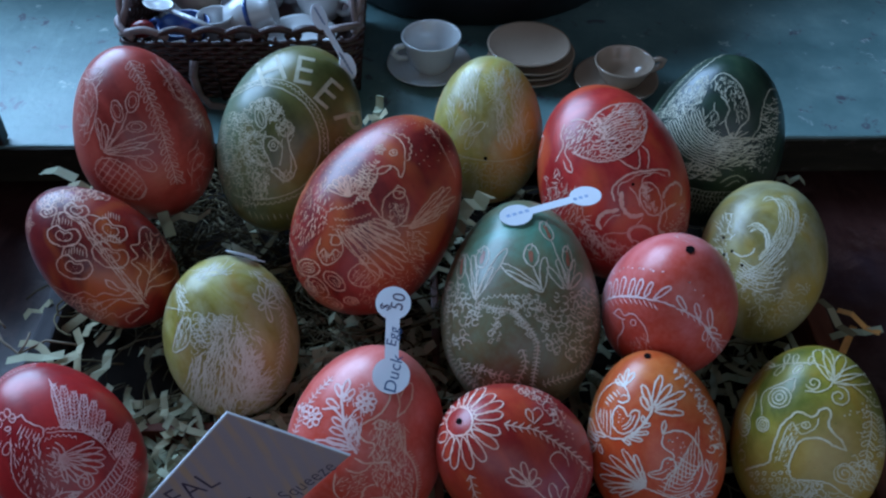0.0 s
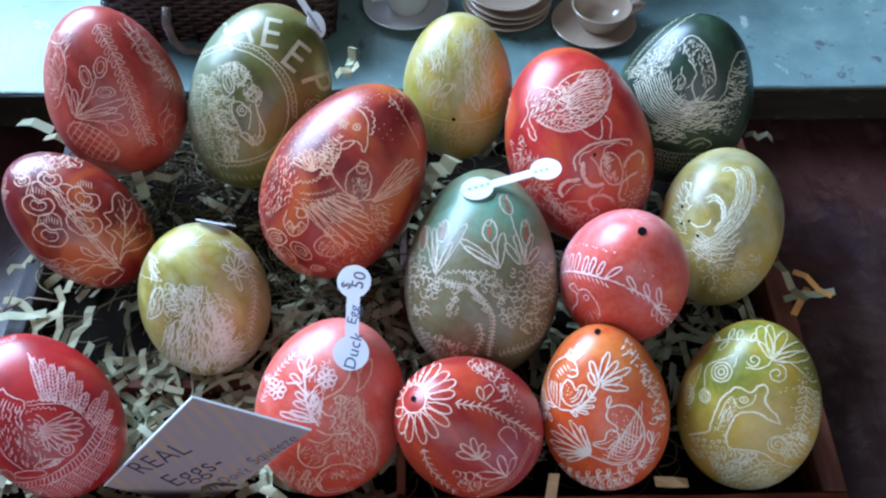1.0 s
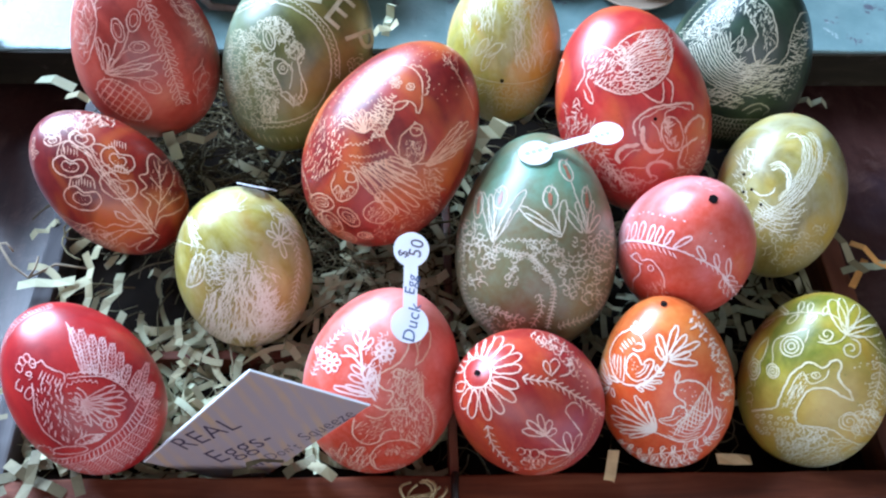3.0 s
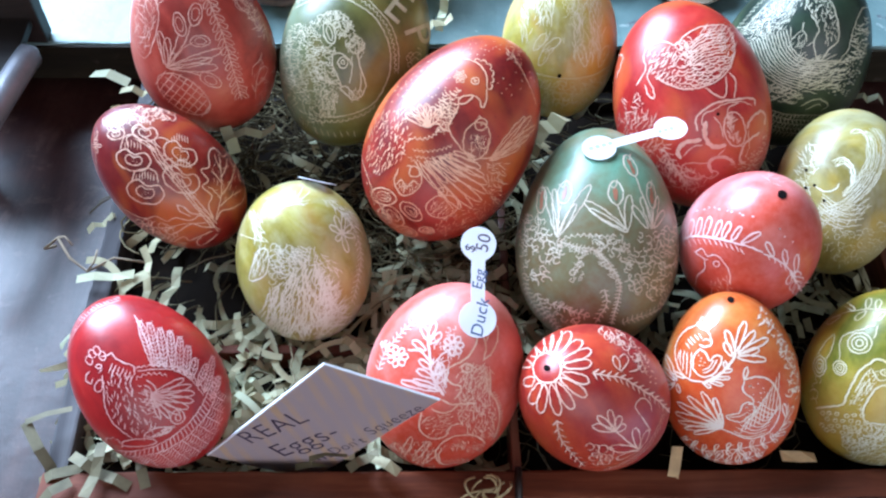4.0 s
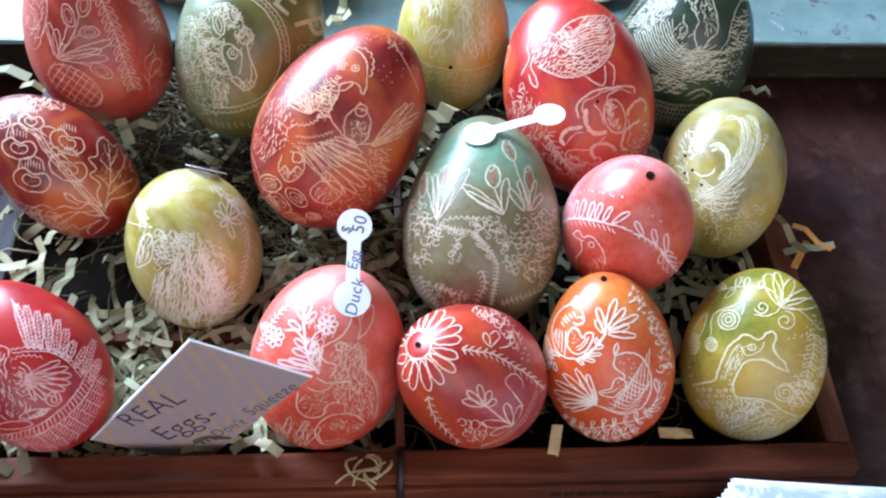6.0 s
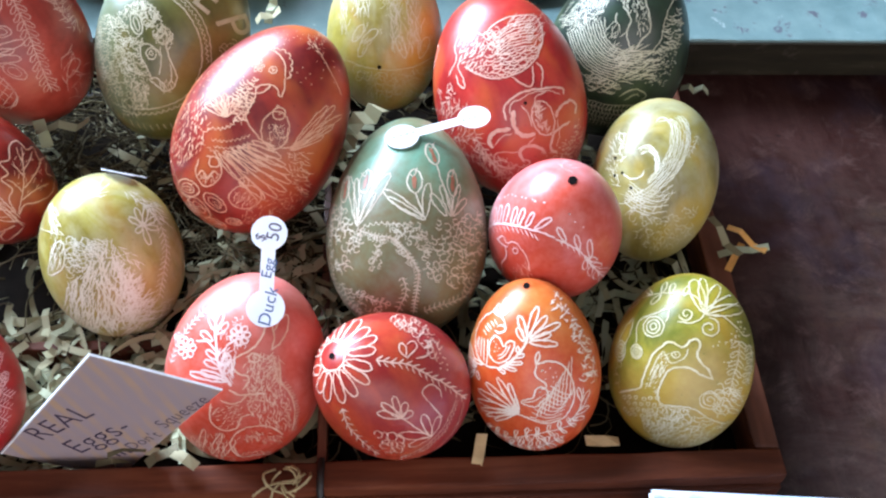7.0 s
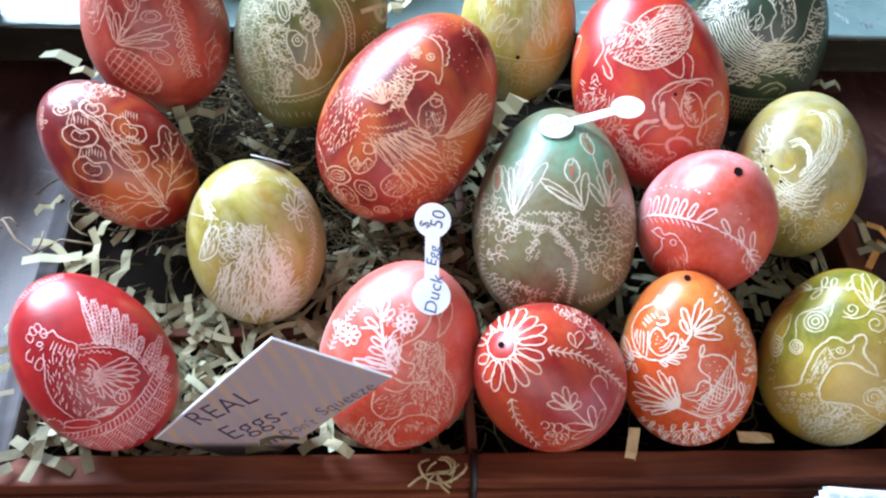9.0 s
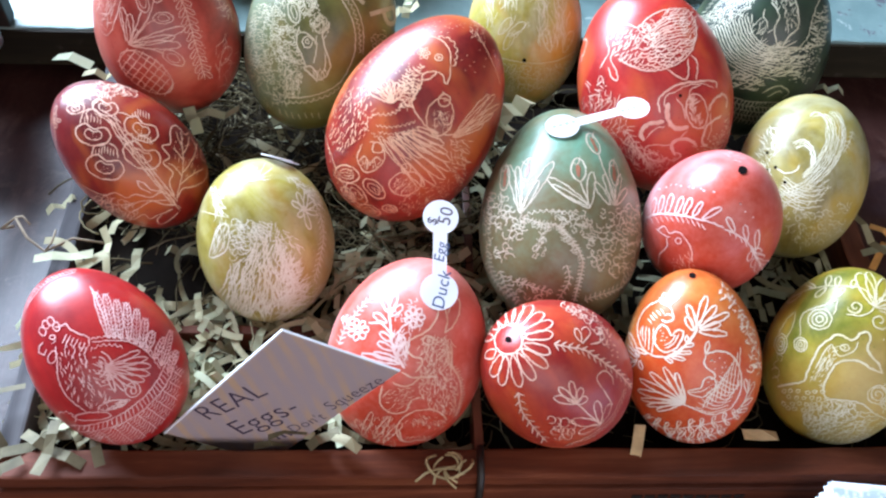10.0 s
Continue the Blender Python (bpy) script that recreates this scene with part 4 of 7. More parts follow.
for a, b in (((-0.61, 0.56), (-0.54, 0.48)), ((-0.57, 0.60), (-0.50, 0.51)), ((-0.52, 0.62), (-0.46, 0.54)), ((-0.64, 0.51), (-0.58, 0.43)), ((-0.46, 0.64), (-0.41, 0.57))):
    s.line([a, b], 0.014)
for a, b in (((-0.71, 0.42), (-0.72, 0.18)), ((-0.66, 0.40), (-0.69, 0.11)), ((-0.62, 0.38), (-0.64, 0.06)), ((-0.56, 0.37), (-0.59, 0.01)), ((-0.73, 0.39), (-0.75, 0.26))):
    s.line([a, b], 0.013)
s.curve([(-0.45, 0.42), (-0.53, 0.33), (-0.54, 0.13), (-0.43, 0.03), (-0.28, 0.07), (-0.18, 0.21), (-0.17, 0.32), (-0.26, 0.32), (-0.32, 0.25), (-0.37, 0.36), (-0.45, 0.42)], 0.016)
s.curve([(-0.41, 0.08), (-0.30, 0.14), (-0.22, 0.27)], 0.012)
s.curve([(-0.42, 0.12), (-0.33, 0.17), (-0.27, 0.27)], 0.012)
for spot in ((-0.47, 0.33), (-0.43, 0.29), (-0.39, 0.23), (-0.45, 0.25), (-0.42, 0.19), (-0.46, 0.19)):
    s.oval(*spot, 0.0106, 0.0106, 0, 0.009)
for base, tip in (((0.00, 0.35), (-0.09, 0.68)), ((0.02, 0.38), (0.17, 0.81)), ((0.05, 0.38), (0.30, 0.67)), ((0.05, 0.35), (0.48, 0.57)), ((0.04, 0.31), (0.43, 0.27)), ((-0.03, 0.32), (-0.12, 0.51)), ((0.08, 0.33), (0.34, 0.42))):
    s.leaf(base, tip, 0.0529, 0.016)
s.curve([(0.03, 0.37), (-0.06, 0.21), (-0.23, 0.04), (-0.43, -0.06)], 0.024)
for base, tip in (((-0.43, -0.05), (-0.31, -0.12)), ((-0.35, -0.03), (-0.15, -0.08)), ((-0.26, 0.01), (-0.06, 0.02)), ((-0.17, 0.10), (-0.02, 0.13)), ((-0.12, 0.16), (-0.12, 0.26)), ((-0.31, -0.02), (-0.25, 0.04))):
    s.leaf(base, tip, 0.0282, 0.015)
for base, tip in (((-0.77, -0.04), (-0.92, 0.34)), ((-0.80, -0.04), (-0.97, 0.17)), ((-0.80, -0.07), (-0.93, -0.18)), ((-0.77, -0.08), (-0.74, -0.21)), ((-0.66, 0.01), (-0.83, 0.09)), ((-0.83, -0.11), (-0.96, -0.01))):
    s.leaf(base, tip, 0.0318, 0.015)
s.leaf((0.13, 0.00), (0.17, 0.17), 0.0353, 0.015)
s.curve([(0.13, 0.00), (0.11, -0.15), (0.17, -0.22), (0.25, -0.27), (0.25, -0.34), (0.17, -0.34)], 0.015)
s.curve([(0.13, -0.01), (0.33, 0.04), (0.52, -0.05), (0.62, -0.28), (0.61, -0.53), (0.46, -0.76), (0.21, -0.84), (-0.01, -0.77), (-0.31, -0.64)], 0.016)
s.oval(0.21, -0.09, 0.0141, 0.0141, 0, 0.010)
s.curve([(-0.12, -0.51), (0.05, -0.47), (0.10, -0.36), (0.21, -0.32), (0.27, -0.43), (0.17, -0.53), (0.08, -0.60), (-0.07, -0.56), (-0.12, -0.51)], 0.014)
s.curve([(-0.09, -0.53), (0.07, -0.52), (0.16, -0.46)], 0.011)
for spot in ((0.16, -0.39), (0.20, -0.43), (0.17, -0.46)):
    s.oval(*spot, 0.0106, 0.0106, 0, 0.009)
for k in range(9):
    s.curve([((0.08, -0.76)[0] + k * 0.06, (0.08, -0.76)[1] + k * 0.0318), ((0.14, -0.63)[0] + k * 0.0565, (0.14, -0.63)[1] + k * 0.0565), ((0.28, -0.46)[0] + k * 0.0423, (0.28, -0.46)[1] + k * 0.0706)], 0.011)
for k in range(9):
    s.curve([((-0.01, -0.73)[0] + k * 0.0388, (-0.01, -0.73)[1] + k * 0.0529), ((0.18, -0.81)[0] + k * 0.0494, (0.18, -0.81)[1] + k * 0.0459), ((0.43, -0.76)[0] + k * 0.0247, (0.43, -0.76)[1] + k * 0.06)], 0.010)
s.fur([(0.17, -0.09), (0.33, -0.02), (0.51, -0.12), (0.55, -0.34), (0.33, -0.34)], 16, 240, 40, 0.0423, 0.011)
for tip, wd in (((-0.81, -0.51), 15), ((-0.78, -0.35), 14), ((-0.77, -0.64), 12), ((-0.63, -0.25), 13), ((-0.44, -0.18), 14), ((-0.27, -0.26), 12), ((-0.68, -0.73), 11), ((-0.55, -0.80), 10), ((-0.19, -0.47), 9)):
    s.leaf((-0.16, -0.68), tip, wd * 0.00353, 0.014)
for tip in ((-0.62, -0.49), (-0.55, -0.39), (-0.40, -0.35), (-0.59, -0.62)):
    s.line([(-0.19, -0.67), tip], 0.012)
s.curve([(0.50, -0.84), (0.66, -0.70), (0.73, -0.50), (0.75, -0.34)], 0.014)
for base, tip in (((0.67, -0.69), (0.83, -0.38)), ((0.72, -0.54), (0.68, -0.34)), ((0.63, -0.73), (0.82, -0.61)), ((0.57, -0.80), (0.75, -0.78))):
    s.leaf(base, tip, 0.0318, 0.013)
s.spiral(0.77, -0.18, 0.0776, 1.2, 200, 1, 0.013)
s.sprig([(-0.74, -0.95), (-0.40, -1.06), (0.01, -1.01), (0.49, -0.90), (0.66, -0.76)], 0.12, 0.156, 60, 0.013)
s.sprig([(-0.39, -1.19), (0.03, -1.22), (0.45, -1.04)], 0.132, 0.144, 50, 0.013)
s.curls([(-0.67, -0.93), (0.17, -1.01), (0.46, -1.07), (-0.24, -1.20)], 14, 0.0778, 0.011)
s.fur([(0.29, 1.04), (0.44, 1.05), (0.88, 0.35), (1.00, -0.25), (0.85, -0.25), (0.68, 0.36)], 95, 210, 60, 0.0838, 0.018)
s.done("bird_etching", paint, ob)
blow_hole(e, (0.00, 1.12), 0.0479, ob)

s, e, ob, paint = sketch_on("goose", 5, (0.72, 0.66, 0.44), (0.46, 0.35, 0.10), 0.5)
s.curve([(-0.83, -0.44), (-0.64, -0.39), (-0.50, -0.36), (-0.42, -0.19), (-0.29, 0.07), (-0.15, 0.20), (-0.03, 0.25), (0.08, 0.18), (0.16, 0.19), (0.22, 0.26), (0.31, 0.27), (0.34, 0.19), (0.29, 0.08), (0.33, -0.02), (0.42, -0.13), (0.47, -0.25)], 0.017)
s.curve([(0.47, -0.25), (0.34, -0.20), (0.22, -0.11), (0.11, -0.08), (-0.07, -0.12), (-0.18, -0.26), (-0.26, -0.45), (-0.22, -0.60)], 0.017)
s.curve([(-0.22, -0.60), (-0.05, -0.60), (0.19, -0.64), (0.36, -0.77), (0.55, -0.86), (0.70, -0.83)], 0.013)
s.oval(0.02, 0.08, 0.057, 0.041, 0, 0.012)
s.oval(0.02, 0.08, 0.020, 0.020, 0, 0.012)
s.curve([(-0.13, 0.12), (-0.06, -0.02), (0.04, -0.01), (0.14, 0.05), (0.19, 0.16)], 0.011)
s.curve([(-0.34, -0.19), (-0.23, 0.03), (-0.13, 0.13)], 0.011)
s.curve([(-0.37, -0.36), (-0.29, -0.19), (-0.19, -0.05)], 0.009)
s.fur([(-0.44, -0.36), (-0.35, -0.19), (-0.20, 0.06), (-0.11, 0.08), (-0.12, -0.11), (-0.25, -0.28), (-0.29, -0.46)], 54, 60, 25, 0.074, 0.009)
for row in range(4):
    for k in range(6 - row // 2):
        x, y = (-0.75, -0.50)
        s.oval(x + (k * 12 + row % 2 * 6 + s.rng.uniform(-2, 2)) * 0.008, y - (row * 10 + s.rng.uniform(-2, 2)) * 0.008, 0.033, 0.025, s.rng.uniform(0, 60), 0.010)
s.curls([(-0.47, -0.68), (-0.20, -0.62), (0.15, -0.66), (0.08, -0.82), (-0.40, -1.00), (-0.52, -0.88)], 54, 0.049, 0.011)
s.scales([(-0.22, -0.73), (0.25, -0.71), (0.58, -0.88), (0.35, -1.15), (-0.15, -1.23), (-0.49, -1.09)], 64, 290, 0.065, 0.010)
s.fur([(-0.23, -0.90), (0.58, -0.88), (0.27, -1.18), (-0.20, -1.27)], 60, 15, 25, 0.115, 0.009)
for rings, at, rx, ry, turn in ((3, (-0.26, 0.46), 18, 17, 20), (3, (-0.76, 0.15), 10, 18, -8), (3, (-0.51, 0.13), 10, 12, 10)):
    for k in range(rings):
        s.oval(*at, rx * 0.008 * (1 - 0.34 * k), ry * 0.008 * (1 - 0.34 * k), turn, 0.012)
s.curve([(-0.05, 0.70), (-0.21, 0.64), (-0.36, 0.60), (-0.48, 0.51), (-0.51, 0.24)], 0.012)
s.curve([(-0.10, 0.51), (-0.05, 0.61), (-0.03, 0.70)], 0.012)
s.curve([(-0.79, 0.29), (-0.69, 0.45), (-0.56, 0.59)], 0.012)
s.curve([(-0.68, 0.23), (-0.59, 0.40), (-0.55, 0.59)], 0.011)
s.curve([(-0.71, 0.72), (-0.46, 0.86), (-0.21, 0.91), (0.04, 0.90), (0.28, 0.86), (0.41, 0.71)], 0.013)
for base, tip in (((-0.46, 0.84), (-0.65, 0.74)), ((-0.28, 0.90), (-0.43, 1.04)), ((-0.15, 0.91), (-0.09, 1.07)), ((-0.03, 0.89), (0.02, 1.05)), ((-0.15, 0.89), (-0.30, 0.77)), ((0.07, 0.87), (-0.05, 0.76)), ((0.15, 0.86), (0.21, 0.99))):
    s.leaf(base, tip, 0.041, 0.012)
for tip, wide in (((0.26, 1.09), 13), ((0.39, 1.11), 9), ((0.59, 1.01), 10), ((0.86, 0.86), 11), ((0.88, 0.68), 12)):
    s.leaf((0.41, 0.62), tip, wide * 0.008, 0.013)
s.spiral(0.18, 0.61, 0.098, 1.5, 180, 1, 0.013)
s.curve([(0.06, 0.52), (0.23, 0.49), (0.35, 0.54), (0.41, 0.63)], 0.013)
s.spiral(0.46, 0.42, 0.139, 1.6, 90, -1, 0.013)
s.curve([(0.42, 0.60), (0.63, 0.57), (0.77, 0.45), (0.90, 0.31), (1.02, 0.39)], 0.012)
s.dots([(0.46, 0.18), (0.66, 0.28), (0.85, 0.56), (0.90, 0.40), (0.70, 0.12)], 24, 0.014, 0.012)
s.dots([(0.60, -0.03), (0.74, 0.08), (0.77, -0.19), (0.64, -0.18)], 10, 0.013, 0.012)
s.sprig([(0.82, 0.24), (0.79, 0.00), (0.71, -0.26), (0.64, -0.49)], 0.131, 0.115, 45, 0.012)
s.sprig([(0.95, 0.19), (0.96, -0.04), (0.87, -0.35)], 0.106, 0.090, 45, 0.011)
s.spiral(0.41, -0.53, 0.115, 1.8, 0, 1, 0.011)
s.oval(0.41, -0.53, 0.131, 0.123, 0, 0.010)
s.curls([(0.53, -0.35), (0.84, -0.32), (0.81, -0.59), (0.58, -0.84), (0.46, -0.73)], 22, 0.065, 0.011)
s.curls([(-0.84, -0.13), (-0.75, 0.04), (-0.79, -0.36), (-0.86, -0.39)], 5, 0.057, 0.009)
s.done("duck_etching", paint, ob)

s, e, ob, paint = sketch_on("fern", 6, (0.82, 0.62, 0.60), (0.70, 0.26, 0.24), 0.45)
s.curve([(-1.02, -0.02), (-0.82, 0.06), (-0.54, 0.04), (-0.29, -0.02), (-0.09, -0.07), (0.09, -0.15)], 0.018)
for base, tip in (((-0.97, 0.01), (-0.96, 0.21)), ((-0.89, 0.04), (-0.84, 0.31)), ((-0.79, 0.05), (-0.72, 0.33)), ((-0.68, 0.05), (-0.60, 0.34)), ((-0.55, 0.04), (-0.46, 0.29)), ((-0.45, 0.02), (-0.34, 0.27)), ((-0.33, -0.00), (-0.20, 0.21)), ((-0.20, -0.03), (0.05, 0.13))):
    s.leaf(base, tip, 0.0442, 0.016)
for k in range(12):
    s.line([((-0.98, -0.01)[0] + k * 0.0707, (-0.98, -0.01)[1] + 0.00295 * (16 - (k - 4) ** 2 * 0.9)), ((-0.93, -0.10)[0] + k * 0.0707, (-0.93, -0.10)[1] + 0.00295 * (16 - (k - 4) ** 2 * 0.9))], 0.011)
s.curve([(0.09, -0.17), (0.27, -0.24), (0.43, -0.36), (0.57, -0.52)], 0.016)
for base, tip in (((0.23, -0.21), (0.13, 0.00)), ((0.41, -0.34), (0.37, -0.11)), ((0.55, -0.46), (0.55, -0.17))):
    s.leaf(base, tip, 0.0412, 0.014)
for a, b in (((0.16, -0.20), (0.18, -0.26)), ((0.24, -0.23), (0.26, -0.30)), ((0.32, -0.28), (0.35, -0.36)), ((0.39, -0.33), (0.42, -0.41)), ((0.46, -0.39), (0.49, -0.48))):
    s.line([a, b], 0.011)
for spot in ((-1.00, 0.36), (-0.91, 0.40), (-0.78, 0.43), (-0.68, 0.45), (-0.62, 0.47), (-0.55, 0.47), (-0.48, 0.45), (-0.38, 0.43), (-0.32, 0.41), (-0.22, 0.39), (-0.18, 0.36), (-0.05, 0.34), (0.36, 0.07), (0.47, 0.00), (0.29, 0.18)):
    s.oval(*spot, 0.0118, 0.0103, 0, 0.012)
s.fur([(-0.96, 0.48), (-0.69, 0.70), (-0.59, 0.69), (-0.85, 0.51)], 16, 40, 30, 0.0471, 0.010)
s.oval(-0.51, -0.33, 0.0442, 0.0442, 0, 0.012)
s.curve([(-0.80, -0.17), (-0.71, -0.11), (-0.64, -0.22), (-0.53, -0.20), (-0.42, -0.29), (-0.34, -0.43), (-0.31, -0.63)], 0.012)
s.curve([(-0.82, -0.15), (-0.69, -0.26), (-0.62, -0.27)], 0.011)
s.curve([(-0.67, -0.28), (-0.67, -0.42), (-0.77, -0.52), (-0.79, -0.69)], 0.012)
s.fur([(-0.63, -0.53), (-0.35, -0.48), (-0.31, -0.70), (-0.60, -0.72)], 20, 300, 30, 0.0825, 0.009)
s.sprig([(0.49, -0.46), (0.75, -0.80)], 0.178, 0.0892, 50, 0.012)
s.fur([(0.00, 0.95), (0.54, 0.90), (0.23, 0.77)], 12, 10, 20, 0.107, 0.007)
s.done("fern_etching", paint, ob)
blow_hole(e, (0.33, 0.64), 0.0625, ob)

s, e, ob, paint = sketch_on("tulips", 7, (0.60, 0.54, 0.42), (0.42, 0.27, 0.18), 0.6)
for at, rx, ry, turn in (((-0.69, 0.44), 8, 23, -6), ((-0.42, 0.52), 11, 20, -10), ((0.16, 0.51), 12, 20, 4), ((0.35, 0.84), 9, 20, 24), ((0.59, 0.49), 8, 23, 4)):
    s.oval(*at, rx * 0.007, ry * 0.007, turn, 0.011)
    s.curve([(at[0] - rx * 0.006, at[1] + ry * 0.005), (at[0] - rx * 0.001, at[1] + ry * 0.003), (at[0] + rx * 0.002, at[1] + ry * 0.008)], 0.009)
for pts in ([(-0.47, 0.37), (-0.50, 0.19), (-0.51, -0.00)], [(0.18, 0.37), (0.23, 0.23), (0.28, 0.07)], [(0.40, 0.71), (0.50, 0.42), (0.58, 0.10)], [(0.58, 0.33), (0.59, 0.10)], [(-0.74, 0.28), (-0.72, 0.11), (-0.77, -0.02)]):
    s.curve(pts, 0.011)
for base, tip, wide in (((-0.51, 0.01), (-0.64, 0.60), 7), ((-0.51, -0.00), (-0.54, 0.57), 6), ((-0.51, -0.00), (-0.13, 0.61), 9), ((-0.48, 0.03), (-0.29, 0.39), 5), ((0.29, 0.06), (-0.20, 0.41), 10), ((0.26, 0.09), (-0.15, 0.33), 5), ((0.28, 0.07), (0.32, 0.49), 8), ((0.53, 0.10), (0.35, 0.36), 7), ((0.58, 0.10), (0.46, 0.47), 6), ((0.60, 0.10), (0.75, 0.31), 6), ((0.59, 0.10), (0.67, 0.48), 5)):
    s.leaf(base, tip, wide * 0.007, 0.010)
s.scallops([(-0.44, -0.03), (-0.32, -0.00), (-0.15, 0.01), (0.01, -0.01), (0.16, 0.01)], 0.065, 0.011)
s.curls([(-0.90, 0.24), (-0.66, 0.19), (-0.52, -0.03), (-0.37, -0.25), (-0.61, -0.32), (-0.84, -0.15)], 34, 0.047, 0.011)
s.curls([(-0.79, -0.39), (-0.58, -0.39), (-0.61, -0.59), (-0.78, -0.59)], 7, 0.058, 0.011)
for shift in (0, 1):
    s.sprig([(-0.51, -0.04), (-0.29, -0.11), (-0.07, -0.16), (0.10, -0.34), (0.20, -0.54), (0.18, -0.75), (0.12, -1.03)][shift * 2:], 0.043, 0.043, 65, 0.008, round_leaf=False)
s.curls([(-0.48, -0.01), (-0.19, -0.10), (0.01, -0.15), (0.18, -0.43), (0.12, -0.47), (-0.09, -0.25), (-0.39, -0.16)], 26, 0.029, 0.009)
s.curls([(-0.29, -0.16), (-0.20, -0.18), (-0.24, -0.48), (-0.35, -0.50)], 14, 0.036, 0.010)
s.curls([(-0.18, -0.00), (0.21, 0.02), (0.38, -0.15), (0.31, -0.42), (0.14, -0.22), (-0.09, -0.12)], 40, 0.036, 0.010)
s.curls([(0.38, 0.01), (0.94, 0.16), (1.01, -0.26), (0.76, -0.46), (0.37, -0.39)], 58, 0.047, 0.010)
s.curls([(0.27, -0.40), (0.48, -0.45), (0.44, -0.62), (0.29, -0.56)], 10, 0.051, 0.010)
s.curls([(0.48, -0.49), (0.83, -0.43), (0.77, -0.78), (0.52, -0.69)], 14, 0.051, 0.010)
s.curls([(-0.99, 0.29), (-0.86, 0.26), (-0.84, -0.56), (-0.94, -0.43)], 22, 0.036, 0.010)
for pts in ([(-0.74, -0.68), (-0.65, -0.89), (-0.46, -1.13)], [(-0.54, -0.79), (-0.34, -0.86), (-0.14, -0.93)], [(0.02, -0.60), (0.06, -0.76), (-0.06, -1.00)], [(0.25, -1.00), (0.49, -0.93), (0.73, -0.84), (0.87, -0.56)], [(-0.89, -0.57), (-0.81, -0.78), (-0.61, -1.02)], [(-0.33, -0.96), (-0.19, -1.09), (0.01, -1.15)]):
    s.sprig(pts, 0.058, 0.058, 62, 0.009, round_leaf=False)
s.curls([(-0.70, -0.73), (-0.16, -0.82), (-0.16, -1.07), (-0.54, -1.05)], 18, 0.036, 0.009)
s.done("tulip_etching", paint, ob)
s = Sketch(e, 17)
for low, mid, top in (((-0.70, 0.32), (-0.69, 0.44), (-0.68, 0.55)), ((-0.44, 0.43), (-0.42, 0.52), (-0.40, 0.60)), ((0.16, 0.42), (0.16, 0.51), (0.15, 0.57)), ((0.39, 0.74), (0.36, 0.84), (0.32, 0.92)), ((0.59, 0.39), (0.59, 0.49), (0.59, 0.60))):
    s.line([low, mid, top], 0.030, 0.004)
s.done("bud_stain", plain("russet_dye", (0.30, 0.115, 0.065), 0.4, 0.3, 200), ob, "russet tulip buds")

s, e, ob, paint = sketch_on("lamb", 8, (0.80, 0.77, 0.64), (0.58, 0.50, 0.26), 0.45)
s.fur([(-0.55, -0.32), (-0.29, -0.18), (-0.08, 0.11), (0.21, -0.01), (0.38, -0.49), (0.23, -0.90), (-0.18, -1.00), (-0.52, -1.02), (-0.58, -0.65)], 300, lambda x, y: 268 + 30 * x, 16, 0.224, 0.013)
s.fur([(0.13, -0.01), (0.44, -0.18), (0.64, -0.60), (0.86, -0.78), (0.67, -1.17), (0.26, -1.24), (0.23, -0.87), (0.31, -0.49)], 210, lambda x, y: 232 + 25 * y, 16, 0.189, 0.012)
s.curls([(-0.52, 0.23), (-0.18, 0.27), (-0.02, 0.11), (-0.21, -0.18), (-0.50, -0.24)], 40, 0.069, 0.009)
s.fur([(-0.56, 0.23), (0.06, 0.27), (0.45, -0.08), (0.13, -0.01), (-0.33, -0.00)], 60, 320, 30, 0.138, 0.009)
s.curve([(-0.72, 0.16), (-0.81, -0.22), (-0.60, -0.15), (-0.55, 0.08), (-0.60, 0.23), (-0.72, 0.16)], 0.013)
s.fur([(-0.74, 0.12), (-0.56, 0.16), (-0.61, -0.15), (-0.79, -0.22)], 36, 80, 14, 0.120, 0.010)
s.curve([(-0.81, 0.79), (-0.72, 0.48), (-0.55, 0.30)], 0.009)
s.curve([(-0.99, 0.44), (-0.72, 0.34), (-0.56, 0.31)], 0.007)
s.fur([(-0.84, 0.80), (-0.70, 0.77), (-0.63, 0.38), (-0.75, 0.42)], 34, 285, 20, 0.120, 0.010)
for tip in ((0.28, 0.54), (0.36, 0.68), (0.51, 0.72), (0.64, 0.56), (0.55, 0.16), (0.37, 0.33), (0.66, 0.39)):
    s.leaf((0.46, 0.43), tip, 0.043, 0.013)
s.sprig([(0.46, 0.73), (0.69, 0.43), (0.76, 0.08), (0.71, -0.25), (0.64, -0.60)], 0.095, 0.077, 40, 0.009, round_leaf=False)
s.fur([(0.14, 0.96), (0.55, 0.83), (0.80, 0.41), (0.69, 0.50), (0.38, 0.77)], 60, 318, 14, 0.172, 0.009)
s.fur([(-0.61, 0.94), (-0.18, 0.98), (-0.02, 0.84), (-0.49, 0.72)], 30, 15, 20, 0.155, 0.008)
s.fur([(0.64, -0.60), (0.91, -0.69), (0.85, -1.04), (0.66, -1.04)], 24, 20, 15, 0.138, 0.009)
s.done("wool_etching", paint, ob)

